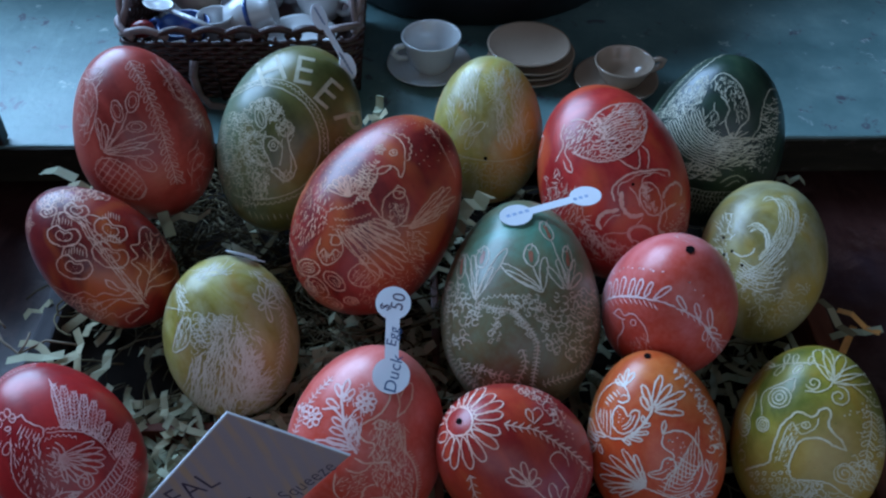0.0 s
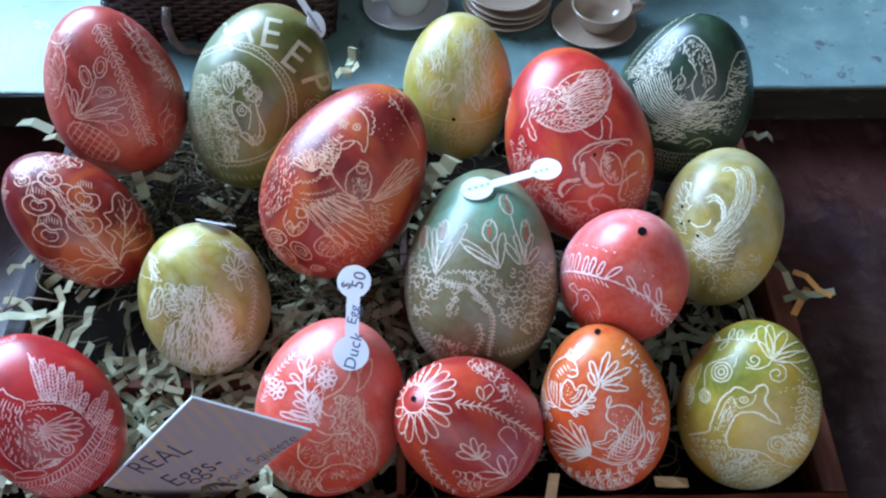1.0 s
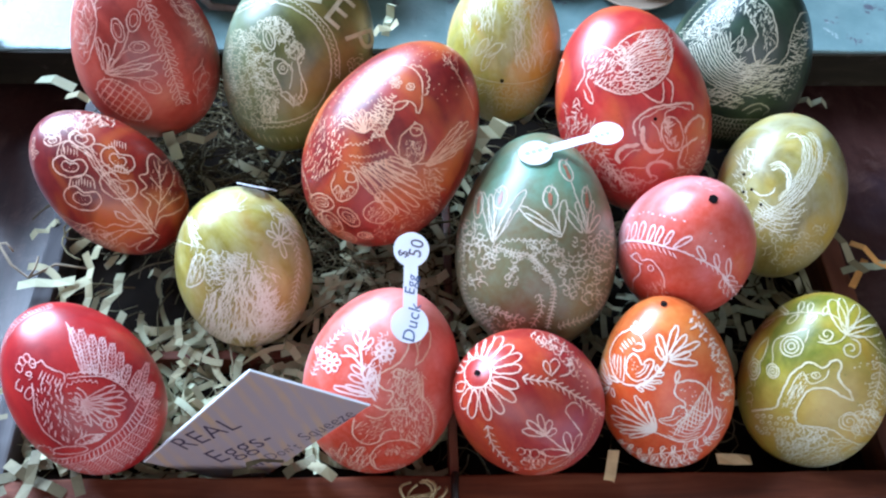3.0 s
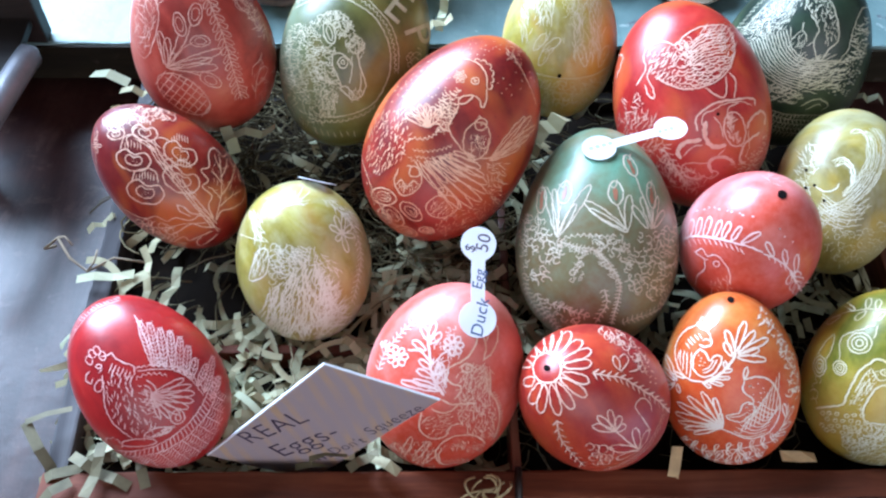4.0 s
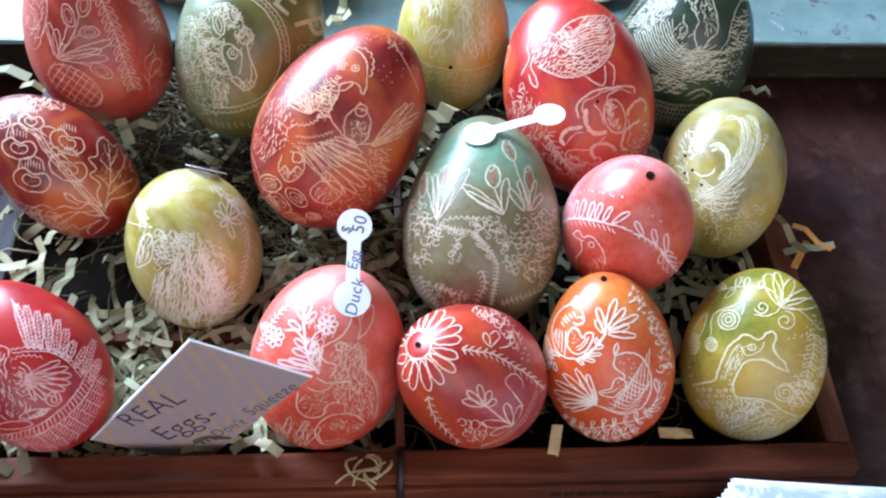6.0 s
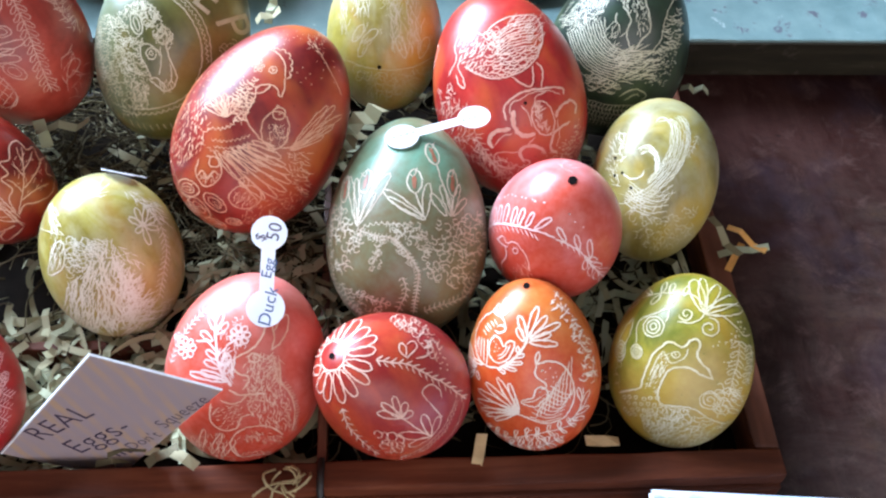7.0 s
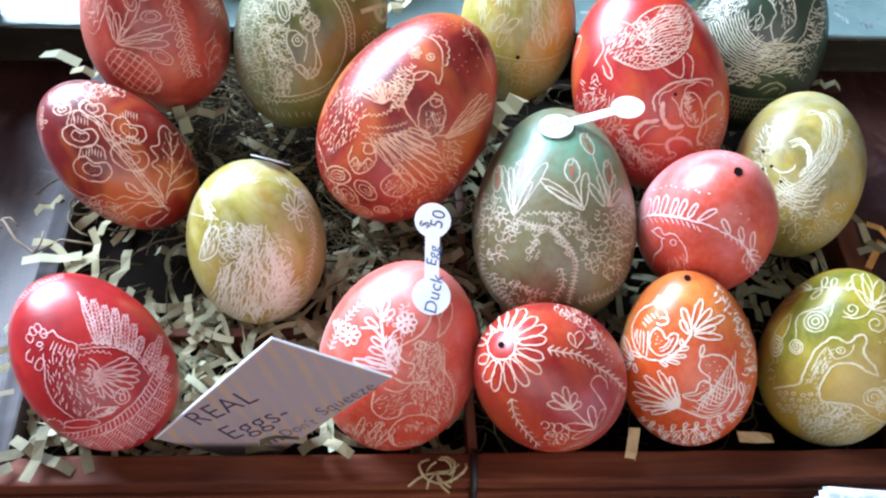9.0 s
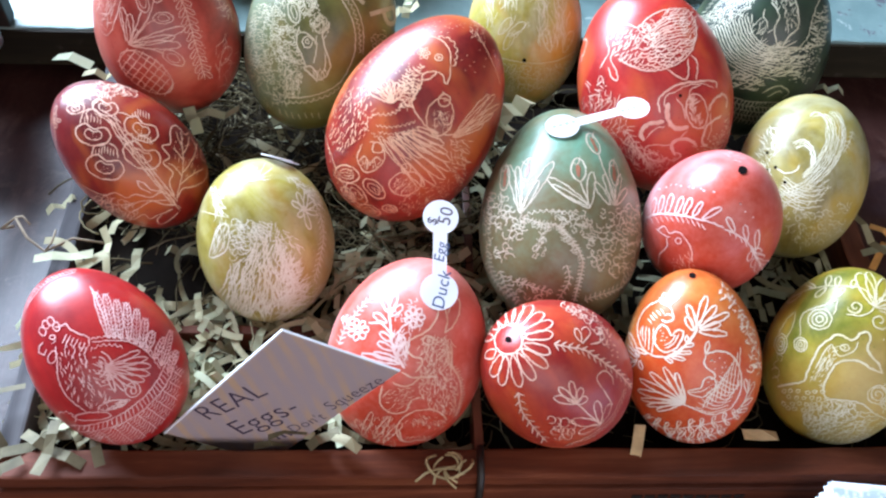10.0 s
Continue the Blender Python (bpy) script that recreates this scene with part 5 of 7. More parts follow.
s, e, ob, paint = sketch_on("hen", 9, (0.74, 0.46, 0.30), (0.54, 0.16, 0.07), 0.55)
s.scallops([(0.20, 0.90), (0.31, 0.92), (0.38, 0.84), (0.40, 0.71), (0.35, 0.58)], 0.072, 0.011)
s.curve([(0.05, 0.96), (0.18, 0.92), (0.28, 0.85), (0.34, 0.73), (0.34, 0.58)], 0.010)
s.flower(0.03, 0.73, 0.079, 6, 0.32, 0.3, 0.009)
s.oval(0.20, 0.68, 0.050, 0.036, 0, 0.010)
s.oval(0.20, 0.68, 0.018, 0.018, 0, 0.010)
s.leaf((0.17, 0.51), (0.00, 0.43), 0.050, 0.011)
s.curve([(0.17, 0.51), (0.24, 0.48), (0.28, 0.36), (0.33, 0.48), (0.33, 0.58)], 0.011)
s.curve([(0.01, 0.42), (-0.04, 0.31), (-0.12, 0.14), (-0.04, -0.01), (0.06, -0.13), (0.21, -0.20)], 0.011)
for tip in ((-0.61, 0.31), (-0.54, 0.37), (-0.46, 0.41), (-0.37, 0.42), (-0.29, 0.39), (-0.21, 0.35)):
    s.leaf((-0.34, 0.15), tip, 0.050, 0.010)
    s.line([(-0.36, 0.19), tip], 0.007)
s.scales([(-0.22, 0.51), (0.01, 0.61), (-0.03, 0.36), (-0.12, 0.12), (-0.23, 0.09), (-0.28, 0.29)], 46, 250, 0.036, 0.009)
s.fur([(-0.20, 0.49), (0.01, 0.43), (-0.11, 0.13), (-0.21, 0.10)], 34, 255, 18, 0.064, 0.009)
s.scallops([(-0.61, -0.18), (-0.63, -0.07), (-0.55, 0.01), (-0.44, -0.01), (-0.32, 0.01), (-0.23, 0.07), (-0.20, 0.16)], 0.057, 0.011)
s.scallops([(-0.59, -0.20), (-0.53, -0.28), (-0.44, -0.26)], 0.057, 0.010)
for rise in (0, 11):
    s.scallops([(x + rise * 0.002, y - rise * 0.007) for x, y in ((-0.53, -0.10), (-0.38, -0.12), (-0.23, -0.10), (-0.08, -0.05))], 0.050, 0.009, -1)
for base, tip, wide in (((-0.45, -0.27), (0.05, -0.83), 8), ((-0.40, -0.25), (0.19, -0.82), 8), ((-0.34, -0.24), (0.30, -0.75), 8), ((-0.29, -0.23), (0.36, -0.64), 8), ((-0.23, -0.21), (0.36, -0.53), 8), ((-0.17, -0.20), (0.31, -0.43), 7), ((-0.12, -0.17), (0.27, -0.33), 7), ((-0.06, -0.13), (0.20, -0.24), 5)):
    s.leaf(base, tip, wide * 0.007, 0.010)
for base, tip in (((-0.38, -0.23), (-0.12, -0.51)), ((-0.30, -0.21), (-0.01, -0.49)), ((-0.23, -0.19), (0.07, -0.43)), ((-0.15, -0.17), (0.12, -0.35)), ((-0.44, -0.28), (-0.17, -0.62))):
    s.leaf(base, tip, 0.036, 0.009)
s.curve([(-0.50, -0.25), (-0.37, -0.46), (-0.21, -0.62), (-0.04, -0.84)], 0.010)
s.oval(0.21, -0.01, 0.157, 0.222, -12, 0.010)
s.oval(0.26, 0.18, 0.072, 0.072, 0, 0.010)
s.oval(0.27, 0.19, 0.021, 0.021, 0, 0.010)
s.line([(0.22, 0.23), (0.24, 0.28), (0.28, 0.25)], 0.009)
s.curve([(0.21, 0.04), (0.24, -0.07), (0.33, -0.09), (0.35, 0.02)], 0.009)
s.fur([(0.13, 0.06), (0.33, 0.08), (0.33, -0.12), (0.15, -0.15)], 34, 260, 30, 0.057, 0.008)
for tip in ((0.82, 0.28), (0.91, 0.28), (0.98, 0.17), (0.89, 0.05), (0.76, -0.08)):
    s.leaf((0.37, -0.24), tip, 0.043, 0.010)
s.curve([(0.26, -0.22), (0.48, -0.19), (0.67, -0.06), (0.80, 0.11)], 0.010)
s.fur([(0.33, -0.25), (0.57, -0.26), (0.54, -0.62), (0.50, -0.85), (0.37, -0.70)], 60, 330, 35, 0.079, 0.009)
s.fur([(0.01, -0.87), (0.39, -0.71), (0.50, -0.88), (0.21, -1.10), (-0.13, -1.17), (-0.26, -0.98)], 80, 200, 45, 0.057, 0.008)
s.curve([(-0.69, -0.33), (-0.75, -0.49), (-0.67, -0.65), (-0.54, -0.63), (-0.43, -0.50), (-0.47, -0.33), (-0.61, -0.30)], 0.011)
s.line([(-0.74, -0.54), (-0.66, -0.46), (-0.61, -0.57), (-0.52, -0.47), (-0.45, -0.53)], 0.011)
s.oval(-0.51, -0.37, 0.064, 0.064, 0, 0.010)
s.fur([(-0.72, -0.56), (-0.47, -0.54), (-0.55, -0.63), (-0.67, -0.64)], 16, 80, 30, 0.064, 0.009)
for at, rx, ry, turn in (((-0.88, -0.69), 22, 15, -8), ((-0.55, -0.86), 23, 12, -42), ((-0.77, -0.93), 24, 12, -45), ((-0.60, -1.14), 20, 9, -22), ((-0.36, -1.11), 14, 7, -8), ((-0.87, -0.95), 16, 9, -50)):
    s.oval(*at, rx * 0.007, ry * 0.007, turn, 0.011)
    s.oval(*at, rx * 0.004, ry * 0.004, turn, 0.008)
    s.fur([(at[0] - rx * 0.004, at[1]), (at[0], at[1] + ry * 0.004), (at[0] + rx * 0.004, at[1]), (at[0], at[1] - ry * 0.004)], 9, turn, 20, 0.064, 0.009)
s.oval(-0.18, -0.61, 0.057, 0.057, 0, 0.010)
s.oval(-0.18, -0.79, 0.193, 0.143, 12, 0.010)
s.fur([(-0.33, -0.74), (-0.10, -0.70), (-0.03, -0.84), (-0.26, -0.90)], 36, 210, 35, 0.057, 0.008)
s.fur([(-0.96, 0.29), (-0.63, 0.37), (-0.57, 0.03), (-0.67, -0.26), (-0.97, -0.46), (-1.12, -0.26), (-1.06, 0.05)], 120, 65, 14, 0.064, 0.011)
s.dots([(-0.90, 0.48), (-0.56, 0.77), (-0.26, 1.01), (-0.02, 0.89), (-0.16, 0.53), (-0.63, 0.39)], 54, 0.010, 0.010)
s.curve([(-1.11, 0.13), (-1.15, -0.21), (-1.08, -0.43), (-0.94, -0.79), (-0.69, -1.21)], 0.009)
s.dots([(-1.12, -0.36), (-0.98, -0.71), (-0.71, -1.17), (-0.35, -1.28), (-0.71, -1.28), (-1.06, -0.78)], 60, 0.009, 0.008)
s.curve([(0.67, 1.01), (0.80, 0.78), (0.91, 0.57), (0.98, 0.40)], 0.010)
s.fur([(0.61, 1.13), (0.84, 1.09), (0.76, 0.84), (0.63, 0.95)], 30, 120, 60, 0.050, 0.008)
s.dots([(0.46, 0.70), (0.97, 0.90), (0.95, 0.54), (0.45, 0.47)], 14, 0.009, 0.008)
s.dots([(-0.14, 1.13), (0.32, 1.20), (0.66, 1.11), (0.37, 0.98), (-0.03, 1.00)], 26, 0.009, 0.008)
s.done("hen_etching", paint, ob)

s, e, ob, paint = sketch_on("hearts", 10, (0.76, 0.52, 0.40), (0.56, 0.18, 0.09), 0.5)
for at, r, turn in (((-0.61, 0.28), 40, -12), ((-0.44, -0.24), 44, -18), ((0.12, -0.05), 46, -25), ((0.12, 0.38), 42, -28), ((-0.42, 0.72), 30, -15), ((-0.86, 0.70), 20, 10)):
    c, n = math.cos(radians(turn)), math.sin(radians(turn))
    for size, wide in ((r * 0.006, 0.015), (r * 0.003, 0.012)):
        ring = [(0, -0.75), (-0.8, -0.5), (-1.1, 0.1), (-0.65, 0.62), (0, 0.38), (0.65, 0.62), (1.1, 0.1), (0.8, -0.5), (0, -0.75)]
        s.curve([(at[0] + size * (c * u - n * v), at[1] + size * (n * u + c * v)) for u, v in ring], wide)
    s.dots([(at[0] - r * 0.002, at[1] - r * 0.002), (at[0] + r * 0.002, at[1] - r * 0.002), (at[0], at[1] + r * 0.001)], 5, 0.010, 0.006)
    s.hatch([(at[0] - r * 0.003, at[1] + r * 0.004), (at[0], at[1] + r * 0.005), (at[0] + r * 0.003, at[1] + r * 0.004)], r * 0.003, 88, 0.044, 0.010)
for pts in ([(-0.68, 0.50), (-0.70, 0.64), (-0.58, 0.69), (-0.47, 0.56)], [(-0.80, 0.45), (-0.74, 0.64), (-0.63, 0.70)], [(-0.64, -0.09), (-0.59, 0.09), (-0.43, 0.15)], [(-0.24, -0.09), (-0.27, 0.07), (-0.37, 0.15)], [(-0.11, 0.15), (-0.14, 0.26), (0.00, 0.31)], [(0.29, 0.15), (0.20, 0.25), (0.06, 0.27)], [(-0.18, 0.46), (-0.28, 0.59), (-0.18, 0.64), (-0.04, 0.59)], [(-0.51, 0.82), (-0.58, 0.79), (-0.60, 0.69)]):
    s.curve(pts, 0.013)
for shift in (-7, 0, 8):
    s.curve([(x + shift * 0.005, y + shift * 0.004) for x, y in ((-0.54, 0.65), (-0.33, 0.51), (-0.19, 0.26), (0.13, -0.16), (0.37, -0.47), (0.66, -0.83))], 0.011)
s.fur([(-0.54, 0.66), (-0.23, 0.46), (0.28, -0.23), (0.66, -0.79), (0.59, -0.84), (0.18, -0.28), (-0.28, 0.30)], 60, 312, 10, 0.185, 0.011)
s.curve([(0.03, -0.45), (0.15, -0.49), (0.27, -0.60), (0.47, -0.62)], 0.013)
s.curve([(0.04, -0.45), (0.10, -0.57), (0.27, -0.65)], 0.012)
s.curve([(0.64, -0.70), (0.55, -0.48), (0.61, -0.31), (0.45, -0.16), (0.56, -0.06), (0.44, 0.11), (0.58, 0.16), (0.59, 0.39), (0.70, 0.48), (0.85, 0.33), (0.94, 0.38), (1.02, 0.17), (1.13, 0.20), (1.12, -0.05), (1.24, -0.15), (1.19, -0.40), (0.99, -0.53), (0.77, -0.58), (0.68, -0.75)], 0.014)
for pts in ([(0.67, -0.73), (0.78, -0.21), (0.77, 0.38)], [(0.78, -0.31), (0.95, -0.08), (1.05, 0.12)], [(0.73, -0.50), (0.97, -0.32), (1.16, -0.24)], [(0.80, -0.13), (0.69, 0.03), (0.61, 0.09)], [(0.76, -0.37), (0.65, -0.23), (0.54, -0.16)], [(0.79, 0.00), (0.88, 0.16), (0.92, 0.30)], [(0.78, 0.13), (0.71, 0.27), (0.69, 0.37)]):
    s.curve(pts, 0.011)
s.fur([(0.65, 0.26), (1.05, 0.12), (1.11, -0.32), (0.78, -0.47), (0.63, -0.16)], 26, 70, 35, 0.087, 0.009)
s.curve([(0.62, -0.70), (0.42, -0.64), (0.25, -0.72), (0.02, -0.67), (-0.12, -0.73), (-0.28, -0.65), (-0.44, -0.69), (-0.63, -0.62), (-0.91, -0.46)], 0.013)
s.curve([(-0.91, -0.48), (-0.73, -0.72), (-0.48, -0.92), (-0.19, -1.11), (0.13, -1.26), (0.37, -1.29)], 0.012)
s.curve([(0.67, -0.85), (0.46, -0.84), (0.28, -0.78), (0.10, -0.89), (-0.05, -0.97), (-0.12, -0.89), (0.02, -0.83)], 0.013)
s.curve([(0.62, -0.92), (0.41, -1.01), (0.26, -1.08), (0.16, -1.00), (0.01, -1.10), (-0.09, -1.06)], 0.013)
s.curve([(0.72, -0.97), (0.57, -1.12), (0.45, -1.19), (0.38, -1.10), (0.46, -1.02)], 0.013)
s.curve([(0.52, -0.77), (0.17, -0.78), (-0.23, -0.85), (-0.57, -0.76)], 0.010)
s.curls([(-0.62, -0.72), (-0.08, -0.83), (0.16, -1.11), (-0.14, -1.09), (-0.48, -0.90)], 20, 0.076, 0.011)
s.flower(-1.20, 0.51, 0.120, 5, 0.3, 0.3, 0.009)
s.petal(-1.19, 0.60, 75, 0.163, 0.027, 0.009)
s.curve([(-1.19, 0.42), (-1.18, 0.22), (-1.16, 0.04)], 0.009)
s.curls([(-1.05, 0.88), (-0.80, 1.07), (-0.41, 1.20), (0.04, 1.11), (0.08, 0.98), (-0.41, 0.93), (-0.89, 0.74)], 44, 0.065, 0.011)
s.fur([(-0.99, 0.93), (-0.51, 1.16), (-0.02, 1.06), (-0.17, 0.94), (-0.65, 0.87)], 40, 20, 40, 0.098, 0.010)
s.done("flower_etching", paint, ob)

s, e, ob, paint = sketch_on("carrot", 11, (0.70, 0.44, 0.36), (0.46, 0.13, 0.09), 0.75)
for at, rx, ry, turn in (((-0.33, 0.25), 15, 32, 12), ((-0.12, 0.38), 17, 30, -15), ((-0.08, 0.03), 26, 15, 0), ((0.03, -0.49), 32, 17, -30)):
    s.oval(*at, rx * 0.005, ry * 0.005, turn, 0.009)
    s.oval(*at, rx * 0.003, ry * 0.003, turn, 0.006)
for pts in ([(-0.54, -0.32), (-0.41, -0.04), (-0.35, 0.12)], [(-0.52, -0.30), (-0.29, -0.00), (-0.18, 0.26)], [(-0.51, -0.29), (-0.32, -0.08), (-0.18, 0.02)], [(-0.51, -0.33), (-0.24, -0.38), (-0.08, -0.43)], [(-0.57, -0.28), (-0.59, -0.04), (-0.60, 0.13)]):
    s.curve(pts, 0.010)
for tip, wide in (((0.20, -0.09), 13), ((0.06, -0.21), 12), ((0.13, -0.32), 14), ((-0.60, 0.17), 12), ((-0.50, 0.08), 12), ((-0.42, -0.12), 9)):
    s.leaf((-0.52, -0.32), tip, wide * 0.005, 0.009)
s.oval(-0.33, -0.69, 0.402, 0.210, -38, 0.010)
for k in range(9):
    c, w = -0.85 + 1.7 * k / 8, 0.210
    x, y = (-0.33, -0.69)
    half = math.sqrt(1 - c * c)
    s.line([(x + (c * 88 * 0.788 + half * 46 * 0.616 * g) * 0.005, y + (-c * 88 * 0.616 + half * 46 * 0.788 * g) * 0.005) for g in (-1, 0, 1)], 0.009)
for g in (-0.6, -0.2, 0.2, 0.6):
    s.line([(x + (c * 88 * 0.788 + g * 46 * 0.616) * 0.005, y + (-c * 88 * 0.616 + g * 46 * 0.788) * 0.005) for c in (-0.75, -0.3, 0.2, 0.75)], 0.009)
s.sprig([(-0.13, 0.97), (0.05, 0.60), (0.21, 0.15), (0.31, -0.23), (0.45, -0.78)], 0.144, 0.108, 45, 0.009)
s.dots([(-0.06, 0.94), (0.29, 0.15), (0.51, -0.69), (0.59, -0.64), (0.34, 0.14), (0.05, 0.94)], 26, 0.008)
s.curve([(0.15, 1.03), (0.36, 0.73), (0.50, 0.46), (0.62, 0.41), (0.56, 0.65), (0.35, 0.90), (0.23, 1.09)], 0.010)
s.curve([(0.62, 0.41), (0.74, 0.19), (0.83, 0.24), (0.89, 0.01)], 0.010)
s.fur([(0.20, 1.03), (0.50, 0.79), (0.69, 0.52), (0.92, 0.01), (0.81, 0.02), (0.53, 0.52)], 80, 130, 40, 0.108, 0.008)
s.curls([(0.30, 0.95), (0.64, 0.57), (0.87, 0.07), (0.71, 0.19), (0.38, 0.68)], 16, 0.084, 0.008)
s.curve([(-0.47, 0.87), (-0.63, 0.90), (-0.82, 0.81), (-0.64, 0.72), (-0.47, 0.87)], 0.010)
s.curve([(-0.78, 0.75), (-0.93, 0.43), (-0.94, 0.05), (-0.79, -0.19), (-0.59, 0.32), (-0.64, 0.69)], 0.010)
s.fur([(-0.89, 0.70), (-0.55, 0.79), (-0.62, 0.32), (-0.81, -0.16), (-0.94, 0.11)], 80, 80, 40, 0.132, 0.008)
s.fur([(0.58, -0.19), (0.90, -0.33), (0.93, -0.76), (0.63, -0.95)], 22, 60, 40, 0.144, 0.008)
s.petal(0.68, -0.59, 60, 0.3, 0.072, 0.008)
s.done("carrot_etching", paint, ob)

s, e, ob, paint = sketch_on("sheep", 12, (0.62, 0.58, 0.42), (0.30, 0.26, 0.11), 0.5)
s.curve([(-0.02, 0.02), (-0.00, -0.16), (0.06, -0.34), (0.08, -0.46), (0.01, -0.59), (-0.10, -0.62), (-0.20, -0.53), (-0.26, -0.47)], 0.012)
s.curve([(0.01, -0.28), (0.02, -0.43), (-0.04, -0.56)], 0.009)
s.curve([(-0.26, -0.47), (-0.17, -0.45), (-0.10, -0.53), (-0.05, -0.58)], 0.010)
s.fur([(-0.16, -0.48), (0.02, -0.45), (-0.00, -0.58), (-0.12, -0.61)], 20, 280, 15, 0.072, 0.008)
s.curve([(-0.31, 0.05), (-0.35, -0.15), (-0.28, -0.32), (-0.23, -0.47)], 0.011)
s.oval(-0.21, -0.14, 0.064, 0.072, 0, 0.011)
s.oval(-0.21, -0.14, 0.024, 0.032, 0, 0.011)
s.curve([(-0.32, -0.03), (-0.24, -0.02), (-0.13, -0.10), (-0.11, -0.17)], 0.011)
s.curve([(-0.09, -0.06), (-0.10, -0.26), (-0.14, -0.41)], 0.008)
s.oval(-0.37, 0.23, 0.072, 0.144, 14, 0.012)
s.oval(-0.37, 0.23, 0.032, 0.096, 14, 0.009)
s.curls([(-0.17, 0.15), (-0.02, 0.20), (0.06, 0.09), (0.01, -0.06), (-0.09, -0.03), (-0.17, 0.06)], 26, 0.040, 0.011)
s.curls([(-0.48, 0.42), (-0.33, 0.49), (-0.18, 0.45), (-0.09, 0.35), (-0.08, 0.20), (-0.24, 0.16), (-0.28, 0.32), (-0.44, 0.35)], 40, 0.040, 0.011)
s.scallops([(-0.51, 0.32), (-0.45, 0.43), (-0.33, 0.49), (-0.18, 0.45), (-0.09, 0.34), (-0.07, 0.19), (0.05, 0.12), (0.03, -0.04)], 0.056, 0.011)
s.curls([(-0.56, 0.07), (-0.33, 0.06), (-0.35, -0.19), (-0.25, -0.45), (-0.50, -0.41), (-0.59, -0.19)], 46, 0.040, 0.010)
s.scallops([(-0.45, 0.09), (-0.58, 0.00), (-0.59, -0.16), (-0.54, -0.32), (-0.41, -0.41), (-0.25, -0.44)], 0.056, 0.011)
s.scallops([(-0.49, 0.22), (-0.68, 0.06), (-0.69, -0.17), (-0.63, -0.35), (-0.50, -0.47)], 0.056, 0.010)
s.scallops([(-0.57, 0.31), (-0.77, 0.10), (-0.81, -0.19), (-0.72, -0.44)], 0.056, 0.010)
s.scallops([(-0.67, 0.35), (-0.89, 0.10), (-0.91, -0.20), (-0.83, -0.48)], 0.056, 0.010)
s.curls([(-0.87, 0.31), (-0.48, 0.41), (-0.47, 0.09), (-0.57, -0.11), (-0.48, -0.41), (-0.28, -0.48), (-0.30, -0.81), (-0.52, -0.86), (-0.69, -0.69), (-0.94, -0.43), (-1.03, -0.07)], 190, 0.034, 0.008)
s.fur([(-1.04, -0.28), (-0.69, -0.64), (-0.51, -0.89), (-0.64, -1.05), (-0.93, -0.79)], 70, 300, 30, 0.080, 0.008)
s.fur([(-0.50, -0.48), (-0.27, -0.50), (-0.30, -0.83), (-0.50, -0.84)], 40, 260, 20, 0.080, 0.009)
s.curve([(-0.89, 0.51), (-0.61, 0.64), (-0.36, 0.70), (-0.09, 0.63), (0.14, 0.49), (0.30, 0.30), (0.40, 0.05), (0.41, -0.20), (0.35, -0.42), (0.23, -0.63), (0.06, -0.76), (-0.23, -0.85), (-0.52, -0.86)], 0.011)
s.curve([(-0.84, 0.61), (-0.56, 0.73), (-0.29, 0.78), (0.04, 0.71), (0.26, 0.52), (0.44, 0.29), (0.52, 0.01), (0.52, -0.29)], 0.010)
s.scallops([(-0.86, 0.57), (-0.58, 0.69), (-0.32, 0.74), (-0.02, 0.67), (0.20, 0.50), (0.36, 0.29), (0.45, 0.03), (0.46, -0.28)], 0.064, 0.012)
s.scallops([(0.20, -0.70), (0.06, -0.81), (-0.23, -0.90), (-0.53, -0.91), (-0.66, -0.85)], 0.072, 0.011)
s.hatch([(-0.60, -1.01), (-0.37, -1.08), (-0.08, -1.06)], 0.104, 290, 0.080, 0.009)
s.curls([(0.65, -0.06), (0.87, 0.01), (0.79, -0.21), (0.64, -0.19)], 7, 0.048, 0.008)
wool_part = s.done("sheep_etching", paint, ob)
word_on_egg(e, "HEEP", ((-0.22, 0.88, 18), (0.22, 0.87, -12), (0.53, 0.56, -40), (0.81, 0.20, -72)), scratch_paint("scratched_word", (0.52, 0.49, 0.35), (0.30, 0.27, 0.12), 0.55), wool_part, 0.60)

s, e, ob, paint = sketch_on("yellow", 13, (0.64, 0.60, 0.42), (0.52, 0.44, 0.20), 0.65)
for shape, n in (([(0.13, 0.91), (0.29, 0.96), (0.36, -0.31), (0.18, -0.32)], 70), ([(0.40, 1.00), (0.61, 0.91), (0.67, -0.32), (0.44, -0.35)], 120), ([(-0.47, 0.83), (-0.12, 0.93), (-0.18, 0.25), (-0.46, 0.27)], 80), ([(-0.70, 0.46), (-0.57, 0.56), (-0.53, -0.02), (-0.66, -0.02)], 30)):
    s.fur(shape, n, 88, 14, 0.166, 0.010)
s.curls([(-0.04, 0.87), (0.39, 0.96), (0.37, 0.43), (0.04, 0.45)], 34, 0.052, 0.007)
s.fur([(-0.04, 0.93), (0.44, 1.02), (0.35, 0.26), (0.08, 0.26)], 40, 75, 40, 0.093, 0.007)
for base, tip in (((-0.47, -0.12), (-0.26, 0.15)), ((-0.32, -0.14), (-0.04, 0.07)), ((-0.37, -0.37), (-0.24, -0.10)), ((0.40, -0.39), (0.29, -0.03)), ((0.63, -0.40), (0.77, -0.05))):
    s.leaf(base, tip, 0.083, 0.009)
    s.fur([base, tip, (tip[0] + 0.083, tip[1] - 0.062)], 8, 60, 20, 0.083, 0.008)
s.curve([(-0.59, -0.42), (-0.26, -0.53), (0.14, -0.58), (0.53, -0.53), (0.89, -0.36)], 0.009)
